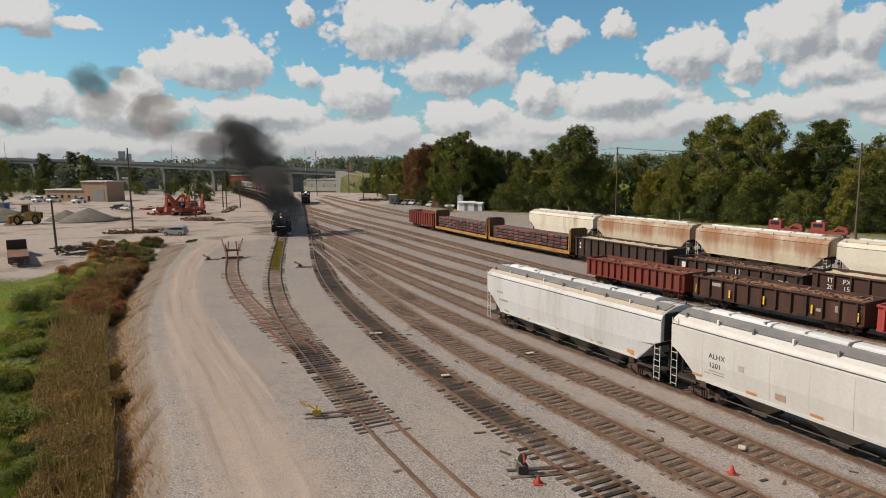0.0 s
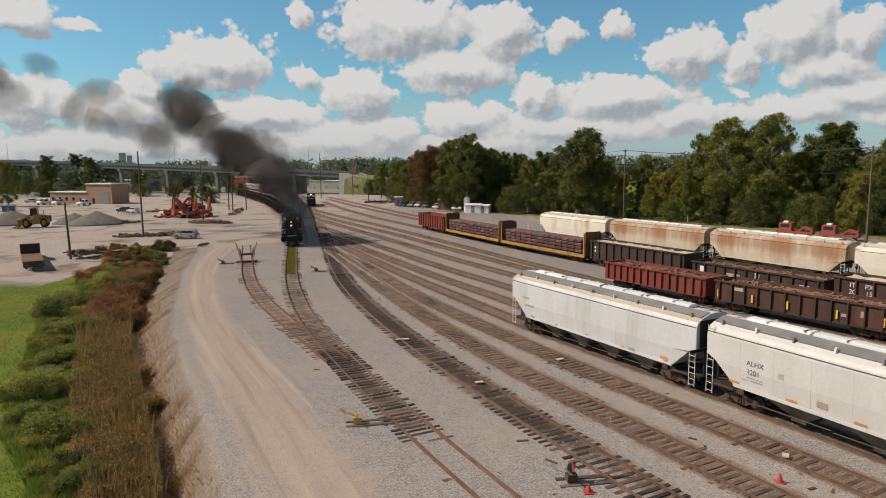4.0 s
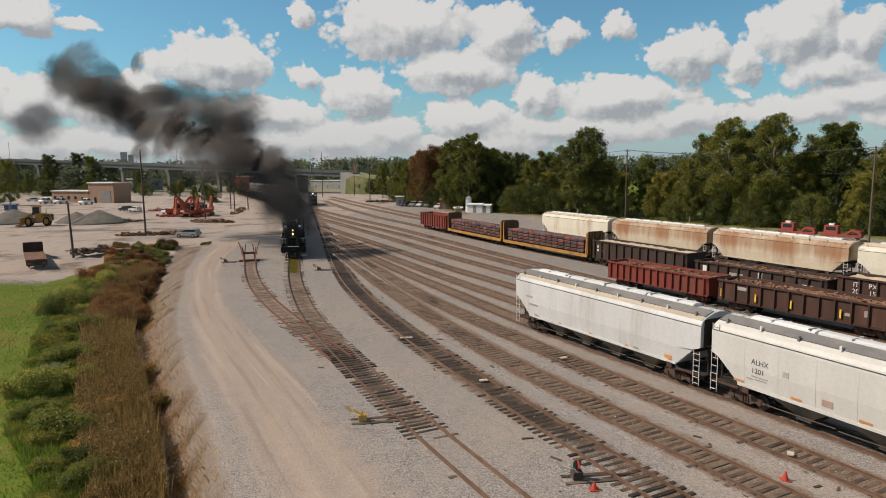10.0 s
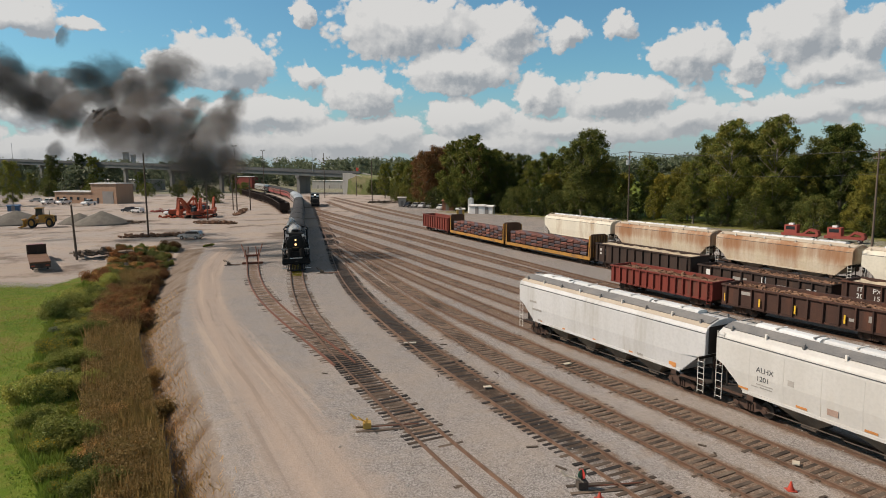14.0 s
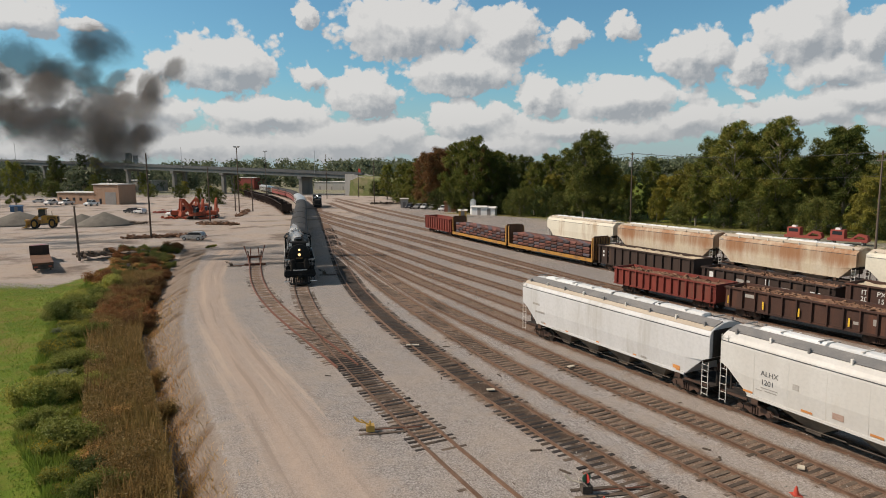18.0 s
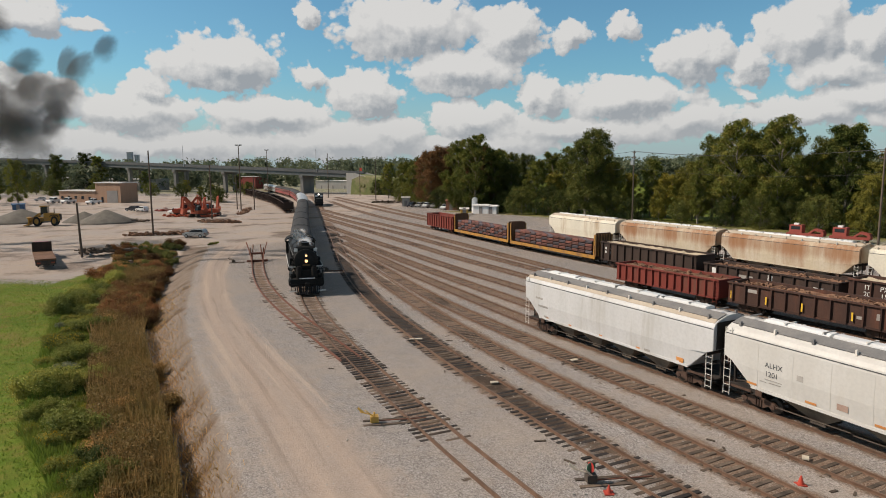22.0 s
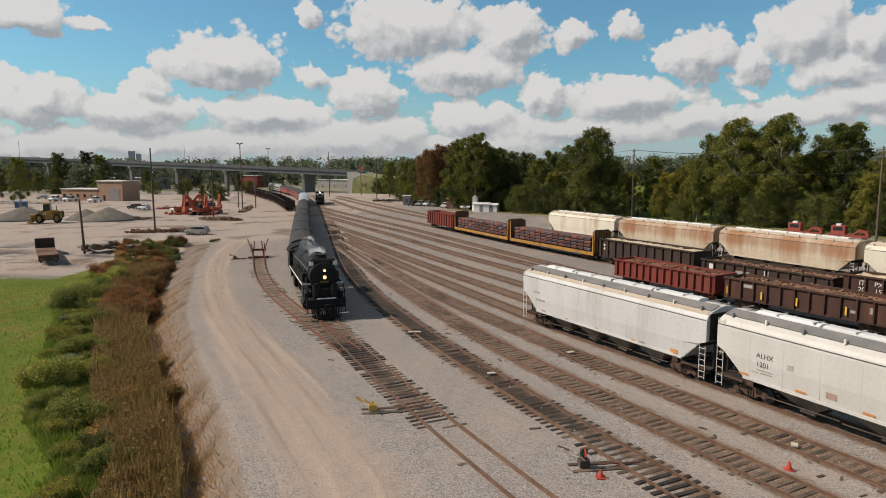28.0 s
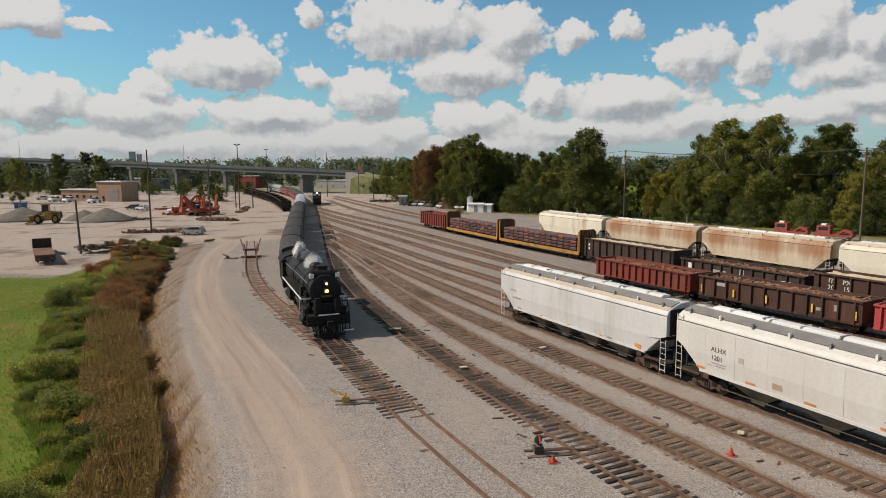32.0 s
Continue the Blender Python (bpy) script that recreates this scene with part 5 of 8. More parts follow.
# track M: rusting hoppers
m0 = YARD_M.near(39.4, 88.0) - 0.7
for n, (ds, body, label) in enumerate(((9.6, "tan_car", "rusting cream covered hopper with brown streaks"), (-9.7, "tan_car", "rusting cream covered hopper with brown streaks"),
                                       (28.9, "cream_car", "cream covered hopper with a pale roof"), (-29.0, "cream_car", "cream covered hopper with a pale roof"))):
    on_track(hopper_wagon(label, body, "roof_tan", None, 19.0, 0, 3, "rusting hopper wagons"), YARD_M, m0 + ds)
# dark open wagons on the siding
proto = gondola("dark open wagon in a long standing row", "black_car", 15.2, 3.1, 9, False, "standing open wagons", "open_wagon")
on_track(proto, SIDING, 9.0)
for i in range(1, 10):
    p, d = SIDING.at(9.0 + 15.9 * i)
    copy_thing(proto, pose(p.x, p.y, RAIL_TOP, 0, 0, math.degrees(math.atan2(d.y, d.x))))

# ================= the steam train =================
# An engine's own space: x forward from its middle, y to its left, z up from the rail's top.
def driver_mesh(r):
    bm = bmesh.new()
    ring = 24
    for y0, y1, a, b in ((-0.07, 0.07, r, r - 0.13),):
        outer = [(r * math.cos(2 * math.pi * i / ring), r * math.sin(2 * math.pi * i / ring)) for i in range(ring)]
        inner = [(b * math.cos(2 * math.pi * i / ring), b * math.sin(2 * math.pi * i / ring)) for i in range(ring)]
        vs = [[bm.verts.new((u, y, v)) for u, v in c] for y, c in ((y0, outer), (y1, outer), (y1, inner), (y0, inner))]
        for i in range(ring):
            j = (i + 1) % ring
            for p, q in ((0, 1), (1, 2), (2, 3), (3, 0)):
                bm.faces.new((vs[p][i], vs[p][j], vs[q][j], vs[q][i]))
    for i in range(12):
        a = 2 * math.pi * i / 12
        rod(bm, (0.1 * math.cos(a), 0, 0.1 * math.sin(a)), ((r - 0.1) * math.cos(a), 0, (r - 0.1) * math.sin(a)), 0.045, 5)
    rod(bm, (0, -0.1, 0), (0, 0.14, 0), 0.17, 12)
    prism(bm, [(math.cos(a) * (r - 0.1), math.sin(a) * (r - 0.1)) for a in [math.radians(d) for d in range(140, 221, 16)]], -0.05, 0.05)
    rod(bm, (0.36, 0, 0), (0.36, 0.24, 0), 0.07, 8)
    return finish(bm, "driving_wheel", "wheel")


DRIVERS_X = (2.55, 0.8, -0.95, -2.7)
R_DRIVE = 0.86
ENGINE_SIZE = 1.1
WHEEL_Y = 0.685


def steam_engine():
    t = thing("steam_locomotive", "black steam locomotive with lit headlights and white trim", "locomotive", "steam train")
    F = 8.0  # pilot face
    bm = bmesh.new()  # boiler: smokebox to firebox
    seg = 28

    def ring(x, r, z, flat=0.0):
        return [(x, r * math.cos(2 * math.pi * i / seg), z + max(r * math.sin(2 * math.pi * i / seg), -r + flat)) for i in range(seg)]
    loft(bm, [ring(5.6, 1.14, 3.2), ring(3.0, 1.16, 3.2), ring(2.95, 1.2, 3.2), ring(-1.5, 1.24, 3.22), ring(-3.6, 1.36, 3.2, 0.2), ring(-5.6, 1.36, 3.2, 0.2)])
    boiler = part("boiler", bm, "loco", t, smooth=False)
    for x in (4.6, 2.95, 1.4, 0.0, -1.5, -3.4):
        bm = bmesh.new()
        loft(bm, [ring(x, 1.185 if x > 3 else 1.235 if x > -1 else 1.3, 3.2), ring(x - 0.09, 1.185 if x > 3 else 1.235 if x > -1 else 1.3, 3.2)])
        part("boiler_band", bm, "loco_dull", boiler)
    bm = bmesh.new()  # smokebox front
    loft(bm, [ring(5.6, 1.16, 3.2), ring(5.75, 1.14, 3.2), ring(5.8, 0.98, 3.2), ring(5.88, 0.6, 3.2), ring(5.92, 0.2, 3.2)])
    door = part("smokebox_front", bm, "smokebox", t)
    for i in range(16):
        a = 2 * math.pi * i / 16
        bm = bmesh.new()
        rod(bm, (5.74, 1.06 * math.cos(a), 3.2 + 1.06 * math.sin(a)), (5.82, 1.06 * math.cos(a), 3.2 + 1.06 * math.sin(a)), 0.045, 6)
        part("clamp", bm, "loco_dull", door)
    for z, r in ((3.78, 0.13), (3.24, 0.18)):
        bm = bmesh.new()
        rod(bm, (5.7, 0, z), (6.2, 0, z), r + 0.05, 16)
        lamp = part("headlight", bm, "loco", t, "black headlight with a warm lit lens")
        bm = bmesh.new()
        rod(bm, (6.19, 0, z), (6.225, 0, z), r * 0.8, 16)
        part("lens", bm, "lamp", lamp)
    bm = bmesh.new()
    box(bm, 6.0, 6.04, -0.36, 0.36, 2.76, 2.92)
    plate = part("number_board", bm, "brass", t, "small brass plate with worn markings")
    for y in (-0.75, 0.75):  # marker and class lamps
        bm = bmesh.new()
        box(bm, 5.3, 5.55, y * 1.25 - 0.16, y * 1.25 + 0.16, 4.12, 4.42)
        part("indicator_box", bm, "white_trim", t, "pale illuminated number box")
    bm = bmesh.new()  # stack
    loft(bm, [[(4.6 + 0.42 * k * math.cos(2 * math.pi * i / 16), 0.42 * k * math.sin(2 * math.pi * i / 16), z) for i in range(16)] for k, z in ((1.25, 4.28), (0.95, 4.45), (1.0, 4.82), (1.12, 4.9))])
    part("chimney", bm, "loco", t)
    for x, r, h in ((2.0, 0.5, 0.5), (0.2, 0.46, 0.42)):
        bm = bmesh.new()
        loft(bm, [[(x + r * k * math.cos(2 * math.pi * i / 16), r * k * math.sin(2 * math.pi * i / 16), 4.2 + z) for i in range(16)] for k, z in ((1.25, -0.1), (1.0, 0.1), (1.0, h * 0.7), (0.75, h), (0.2, h + 0.08))])
        part("dome", bm, "loco", t, smooth=True)
    bm = bmesh.new()
    rod(bm, (3.3, -0.05, 4.5), (3.3, 0.05, 4.75), 0.05, 8)
    loft(bm, [[(3.3 + r * math.cos(2 * math.pi * i / 12), r * math.sin(2 * math.pi * i / 12), z) for i in range(12)] for r, z in ((0.2, 4.42), (0.17, 4.5), (0.12, 4.68), (0.04, 4.76))])
    part("bell", bm, "steel", t)
    bm = bmesh.new()
    for x in (-3.0, -3.5):
        rod(bm, (x, 0.2, 4.5), (x, 0.2, 4.8), 0.06, 8)
    part("safety_valve", bm, "steel", t)
    for sgn in (1, -1):
        bm = bmesh.new()  # running board
        box(bm, -5.4, 5.0, min(sgn * 1.05, sgn * 1.66), max(sgn * 1.05, sgn * 1.66), 2.5, 2.58)
        board = part("running_board", bm, "loco_dull", t)
        bm = bmesh.new()
        box(bm, -5.4, 5.0, min(sgn * 1.65, sgn * 1.69), max(sgn * 1.65, sgn * 1.69), 2.47, 2.6)
        box(bm, 4.98, 5.02, min(sgn * 1.0, sgn * 1.69), max(sgn * 1.0, sgn * 1.69), 2.47, 2.6)
        part("edge_stripe", bm, "white_trim", board, "white painted edge")
        bm = bmesh.new()  # handrail along the boiler
        rod(bm, (5.3, sgn * 1.22, 3.75), (-5.4, sgn * 1.36, 3.8), 0.025, 6)
        for x in (4.5, 2.5, 0.5, -1.5, -3.5):
            rod(bm, (x, sgn * 1.1, 3.7), (x, sgn * 1.26, 3.76), 0.02, 5)
        part("handrail", bm, "steel", t)
        bm = bmesh.new()  # cylinder and valve chest
        rod(bm, (4.0, sgn * 1.32, 0.98), (5.5, sgn * 1.32, 0.98), 0.42, 16)
        rod(bm, (3.9, sgn * 1.3, 1.68), (5.6, sgn * 1.3, 1.68), 0.27, 14)
        box(bm, 4.1, 5.4, sgn * 1.2 - 0.3, sgn * 1.2 + 0.3, 0.98, 1.7)
        part("cylinder", bm, "loco", t)
        bm = bmesh.new()  # steps to the front deck
        for k in range(4):
            z = 1.0 + 0.42 * k
            box(bm, 5.6 - 0.14 * k, 5.95 - 0.14 * k, sgn * 1.45 - 0.2, sgn * 1.45 + 0.2, z, z + 0.05)
        rod(bm, (5.95, sgn * 1.64, 0.9), (5.4, sgn * 1.64, 2.6), 0.03, 6)
        rod(bm, (5.95, sgn * 1.26, 0.9), (5.4, sgn * 1.26, 2.6), 0.03, 6)
        part("front_steps", bm, "loco", t)
        bm = bmesh.new()  # air tank under the board
        rod(bm, (-3.8, sgn * 1.3, 2.2), (-0.6, sgn * 1.3, 2.2), 0.24, 12)
        part("air_tank", bm, "loco", t)
        bm = bmesh.new()
        box(bm, 2.9, 3.9, sgn * 1.35 - 0.16, sgn * 1.35 + 0.16, 2.58, 3.25)
        part("lubricator", bm, "loco_dull", t)
        bm = bmesh.new()  # valve gear hanger
        box(bm, 2.9, 3.2, sgn * 1.4 - 0.1, sgn * 1.4 + 0.1, 1.0, 2.5)
        rod(bm, (3.9, sgn * 1.34, 1.2), (1.9, sgn * 1.34, 1.2), 0.06, 6)
        rod(bm, (3.9, sgn * 1.34, 0.78), (1.9, sgn * 1.34, 0.78), 0.06, 6)
        part("guide_bars", bm, "steel", t)
        for x in (-5.6, -7.0):  # trailing wheels and their frame
            part("trailing_wheel", WHEEL, "wheel", t, at=pose(x, sgn * WHEEL_Y, 0.44, 0, 0, 180 if sgn > 0 else 0))
        part("leading_wheel", WHEEL, "wheel", t, at=pose(6.2, sgn * WHEEL_Y, 0.44, 0, 0, 180 if sgn > 0 else 0))
        bm = bmesh.new()
        box(bm, -7.8, -4.8, sgn * 1.1 - 0.07, sgn * 1.1 + 0.07, 0.55, 0.95)
        part("trailing_frame", bm, "loco_dull", t)
    bm = bmesh.new()  # feedwater heater across the smokebox
    rod(bm, (5.2, -0.95, 4.32), (5.2, 0.95, 4.32), 0.3, 14)
    part("feedwater_heater", bm, "loco", t)
    for sgn in (1, -1):
        for k, (z, y) in enumerate(((3.9, 1.02), (2.95, 1.26), (2.75, 1.3))):
            bm = bmesh.new()
            rod(bm, (5.0, sgn * y, z), (1.5 - k, sgn * (y + 0.03), z), 0.05, 6)
            rod(bm, (1.5 - k, sgn * (y + 0.03), z), (-2.2 - k, sgn * (y + 0.09), z + 0.15), 0.05, 6)
            part("boiler_pipe", bm, "loco_dull", t)
        for x in (3.6, 1.0, -0.6, -2.4):
            bm = bmesh.new()
            rod(bm, (x, sgn * 0.45, 4.3), (x, sgn * 1.26, 3.3), 0.04, 6)
            rod(bm, (x, sgn * 1.26, 3.3), (x, sgn * 1.3, 2.55), 0.04, 6)
            part("sand_pipe", bm, "loco_dull", t)
        bm = bmesh.new()
        rod(bm, (5.85, sgn * 0.5, 3.9), (5.85, sgn * 0.85, 3.45), 0.03, 6)
        rod(bm, (5.85, sgn * 0.85, 3.45), (5.85, sgn * 0.9, 2.75), 0.03, 6)
        part("front_grab", bm, "loco_dull", t)
        bm = bmesh.new()
        box(bm, -3.0, -1.6, sgn * 1.45 - 0.15, sgn * 1.45 + 0.15, 1.2, 2.1)
        part("injector", bm, "loco_dull", t)
        bm = bmesh.new()  # deck braces
        rod(bm, (7.2, sgn * 0.9, 1.55), (5.7, sgn * 0.8, 2.6), 0.05, 6)
        part("brace", bm, "loco", t)
    bm = bmesh.new()
    box(bm, 5.55, 6.35, -0.5, 0.5, 1.55, 2.35)
    part("pump_shield", bm, "loco_dull", t)
    bm = bmesh.new()
    rod(bm, (2.9, 0.5, 4.35), (-1.0, 0.55, 4.45), 0.08, 8)
    rod(bm, (-1.0, 0.55, 4.45), (-4.6, 0.5, 4.5), 0.08, 8)
    part("steam_pipe", bm, "loco_dull", t)
    bm = bmesh.new()
    box(bm, -4.4, -3.9, -0.35, 0.35, 4.45, 4.7)
    part("turret", bm, "loco_dull", t)
    bm = bmesh.new()  # main frame and ash pan
    for sgn in (1, -1):
        box(bm, -7.6, 6.6, sgn * 0.55 - 0.07, sgn * 0.55 + 0.07, 0.75, 1.6)
    box(bm, -7.2, -3.6, -1.0, 1.0, 1.0, 2.0)
    part("frame", bm, "loco_dull", t)
    bm = bmesh.new()  # front deck with its buffer beam
    box(bm, 5.2, 7.3, -1.35, 1.35, 1.42, 1.55)
    box(bm, 7.2, 7.45, -1.55, 1.55, 0.85, 1.55)
    part("front_deck", bm, "loco_dull", t)
    bm = bmesh.new()
    box(bm, 7.46, 7.5, -0.75, 0.75, 1.58, 1.66)
    part("deck_stripe", bm, "white_trim", t, "white painted stripe")
    bm = bmesh.new()  # rail over the buffer beam
    rod(bm, (7.5, -1.5, 1.1), (7.5, 1.5, 1.1), 0.035, 6)
    part("beam_rail", bm, "smokebox", t)
    for sgn in (1, -1):
        bm = bmesh.new()
        rod(bm, (6.3, sgn * 0.72, 1.55), (6.3, sgn * 0.72, 2.65), 0.3, 14)
        rod(bm, (6.3, sgn * 0.72, 2.65), (6.3, sgn * 0.72, 2.78), 0.2, 12)
        part("air_pump", bm, "loco_dull", t)
        bm = bmesh.new()
        box(bm, 7.2, 7.6, sgn * 1.4 - 0.35, sgn * 1.4 + 0.35, 0.38, 0.44)
        step = part("pilot_step", bm, "loco", t)
        bm = bmesh.new()
        box(bm, 7.6, 7.63, sgn * 1.4 - 0.36, sgn * 1.4 + 0.36, 0.36, 0.46)
        part("step_edge", bm, "white_trim", step, "white painted edge")
        bm = bmesh.new()
        rod(bm, (7.4, sgn * 1.5, 0.45), (7.4, sgn * 1.5, 2.2), 0.03, 6)
        rod(bm, (7.4, sgn * 1.5, 2.2), (6.2, sgn * 1.5, 2.5), 0.03, 6)
        part("grab_rail", bm, "loco_dull", t)
    bm = bmesh.new()
    box(bm, 7.4, 7.9, -1.05, 1.05, 0.1, 0.2)
    pilot = part("pilot", bm, "loco", t)
    for i in range(13):  # slats that meet in a low wedge
        y = -1.2 + 0.2 * i
        bm = bmesh.new()
        rod(bm, (7.45, y, 0.95), (8.0 - abs(y) * 0.28, y * 0.9, 0.12), 0.05, 6)
        part("pilot_slat", bm, "loco", pilot)
    bm = bmesh.new()
    box(bm, 7.45, 7.95, -0.12, 0.12, 0.95, 1.15)
    box(bm, 7.85, 8.15, -0.2, 0.18, 0.85, 1.25)
    part("coupler", bm, "loco_dull", t)
    # cab
    bm = bmesh.new()
    for sgn in (1, -1):
        box(bm, -7.6, -5.5, sgn * 1.6 - 0.03, sgn * 1.6 + 0.03, 2.2, 3.1)
        box(bm, -7.6, -7.3, sgn * 1.6 - 0.03, sgn * 1.6 + 0.03, 3.1, 3.95)
        box(bm, -5.8, -5.5, sgn * 1.6 - 0.03, sgn * 1.6 + 0.03, 3.1, 3.95)
        box(bm, -5.56, -5.5, min(sgn * 1.3, sgn * 1.6), max(sgn * 1.3, sgn * 1.6), 2.2, 4.0)
    box(bm, -7.6, -5.5, -1.57, 1.57, 2.12, 2.2)
    cab = part("cab", bm, "loco", t)
    bm = bmesh.new()
    prism(bm, [(1.75, 3.9), (1.45, 4.3), (0.8, 4.55), (0, 4.62), (-0.8, 4.55), (-1.45, 4.3), (-1.75, 3.9), (-1.68, 3.9), (-1.4, 4.23), (0, 4.54), (1.4, 4.23), (1.68, 3.9)], -7.9, -5.4, "x")
    part("cab_roof", bm, "loco_dull", cab)
    drivers, rods = [], []
    wheel = driver_mesh(R_DRIVE)
    for sgn in (1, -1):
        for x in DRIVERS_X:
            w = part("driving_wheel", wheel, "wheel", t, at=pose(x, sgn * WHEEL_Y, R_DRIVE))
            if sgn < 0:
                w.matrix_basis = pose(x, sgn * WHEEL_Y, R_DRIVE, 0, 0, 180)
            drivers.append((w, x, sgn))
        bm = bmesh.new()
        box(bm, DRIVERS_X[-1] - 0.16, DRIVERS_X[0] + 0.16, -0.035, 0.035, -0.08, 0.08)
        for x in DRIVERS_X:
            rod(bm, (x, -0.06, 0), (x, 0.06, 0), 0.15, 10)
        side = part("side_rod", bm, "steel", t)
        rods.append((side, sgn))
    bm = bmesh.new()
    for x in DRIVERS_X:
        rod(bm, (x, -0.75, R_DRIVE), (x, 0.75, R_DRIVE), 0.1, 8)
    part("axles", bm, "wheel", t)
    return t, drivers, rods


def tender():
    t = thing("tender", "black rectangular tender piled with coal", "tender", "steam train")
    bm = bmesh.new()
    prism(bm, [(-1.6, 1.1), (1.6, 1.1), (1.62, 3.6), (1.5, 3.85), (1.3, 3.85), (1.3, 3.5), (-1.3, 3.5), (-1.3, 3.85), (-1.5, 3.85), (-1.62, 3.6)], -4.7, 4.5, "x")
    part("tank", bm, "loco", t)
    bm = bmesh.new()
    r = random.Random(5)
    k, j = 14, 8
    faces(bm, [(-1.0 + 5.3 * a / k, -1.28 + 2.56 * c / j, 3.5 + 0.55 * math.sin(math.pi * c / j) * math.sin(math.pi * a / k) + r.uniform(0, 0.12)) for a in range(k + 1) for c in range(j + 1)],
          [(a * (j + 1) + c, (a + 1) * (j + 1) + c, (a + 1) * (j + 1) + c + 1, a * (j + 1) + c + 1) for a in range(k) for c in range(j)])
    tagged(part("coal", bm, "loco_dull", t), "heap of black coal", kind="stuff")
    bm = bmesh.new()
    box(bm, -4.6, 4.4, -0.9, 0.9, 0.8, 1.1)
    part("frame", bm, "loco_dull", t)
    for x in (-2.9, 2.7):
        bogie(t, x)
    return t


def coach(length, body, roof, label, windows=True, stripe=None, name="passenger_coach", round_roof=True):
    t = thing(name, label, "railway coach", "steam train")
    L = length / 2 - 0.35
    bm = bmesh.new()
    prism(bm, [(-1.52, 1.05), (1.52, 1.05), (1.55, 3.3), (-1.55, 3.3)], -L, L, "x")
    part("body", bm, body, t)
    bm = bmesh.new()
    prism(bm, [(1.6, 3.28), (1.5, 3.6), (1.1, 3.95), (0.5, 4.15), (0, 4.2), (-0.5, 4.15), (-1.1, 3.95), (-1.5, 3.6), (-1.6, 3.28)], -L - 0.05, L + 0.05, "x")
    part("roof", bm, roof, t)
    if windows:
        pane = bmesh.new()
        box(pane, -0.55, 0.55, -0.012, 0.012, 2.25, 2.95)
        pane = finish(pane, "window", "glass")
        n = max(3, int(length / 2.1))
        for i in range(n):
            x = -L + 1.6 + (2 * L - 3.2) * i / (n - 1)
            for sgn in (1, -1):
                part("window", pane, "glass", t, at=pose(x, sgn * 1.545, 0))
    if stripe:
        bm = bmesh.new()
        for sgn in (1, -1):
            box(bm, -L, L, sgn * 1.55 - 0.02, sgn * 1.55 + 0.02, 1.6, 1.8)
        part("stripe", bm, stripe, t)
    bm = bmesh.new()
    for sgn in (1, -1):
        box(bm, min(sgn * L, sgn * (L + 0.3)), max(sgn * L, sgn * (L + 0.3)), -0.55, 0.55, 1.15, 3.3)
    part("gangway", bm, "loco_dull", t)
    bm = bmesh.new()
    box(bm, -L + 4.5, L - 4.5, -1.2, 1.2, 0.55, 1.05)
    box(bm, -L, L, -0.3, 0.3, 0.75, 1.05)
    part("underframe", bm, "under", t)
    for x in (-L + 2.0, L - 2.0):
        bogie(t, x)
    return t


engine, drivers, side_rods = steam_engine()
for ob in engine.children:  # the pilot stands close before the smokebox
    if ob.name.split(".")[0] in ("front_deck", "deck_stripe", "beam_rail", "pilot_step", "grab_rail", "pilot", "coupler", "brace"):
        ob.location.x -= 0.75
NOSE = 7.97  # from the engine's middle to its pilot
CONSIST = [(engine, 16.75), (tender(), 9.8)]
engine.scale = (ENGINE_SIZE, ENGINE_SIZE, ENGINE_SIZE)
CONSIST.append((coach(14.0, "loco", "coach_roof", "black water-carrying tender with a rounded roof", False, None, "water_tender"), 14.2))
CONSIST.append((coach(14.6, "coach_dark", "coach_roof", "dark baggage coach with a rounded roof", True, None, "baggage_coach"), 14.8))
CONSIST.append((coach(16.4, "coach_dark", "coach_roof", "dark baggage coach with a rounded roof", True, None, "baggage_coach"), 16.8))
CONSIST.append((coach(16.4, "coach_dark", "coach_roof", "dark baggage coach with a rounded roof", True, None, "baggage_coach"), 16.8))
CONSIST.append((coach(25.6, "coach_dark", "coach_roof", "dark baggage coach with a rounded roof", True, None, "baggage_coach"), 26.0))
CONSIST.append((coach(16.4, "coach_dark", "coach_roof", "dark baggage coach with a rounded roof", True, None, "baggage_coach"), 16.8))
CONSIST.append((coach(25.6, "silver", "silver", "silver stainless passenger coach with a dark stripe", True, "coach_dark"), 26.0))
CONSIST.append((coach(25.6, "silver", "silver", "silver stainless passenger coach with a red stripe", True, "coach_red"), 26.0))
for _ in range(4):
    CONSIST.append((coach(25.6, "coach_red", "coach_roof", "dark red passenger coach with a dark roof", True), 26.0))
for _ in range(2):
    CONSIST.append((coach(25.6, "silver", "silver", "silver stainless passenger coach with a dark stripe", True, "coach_dark"), 26.0))


def engine_pose(line, s):
    """The engine's pose: its leading truck and its last drivers hold to the track."""
    a, _ = line.at(s - 7.6)
    b, _ = line.at(s + 4.4)
    way = (a - b).normalized()
    mid = a - way * 7.6
    return pose(mid.x, mid.y, RAIL_TOP, 0, 0, math.degrees(math.atan2(way.y, way.x)))


def rail_pose(line, s, half):
    """A pose on the line with the front towards its start, held at two points like bogies."""
    a, _ = line.at(s - half)
    b, _ = line.at(s + half)
    mid, way = (a + b) / 2, a - b
    return pose(mid.x, mid.y, RAIL_TOP, 0, 0, math.degrees(math.atan2(way.y, way.x)))


# place of the pilot on the main track over time
ADVANCE = [(0.0, 121.5), (3.0, 114.0), (6.0, 105.0), (9.0, 96.3), (12.0, 88.8), (14.0, 84.6), (17.0, 79.0), (19.0, 73.4), (22.0, 66.0), (25.0, 59.8), (28.0, 53.8), (30.0, 50.0), (32.0, 46.0)]


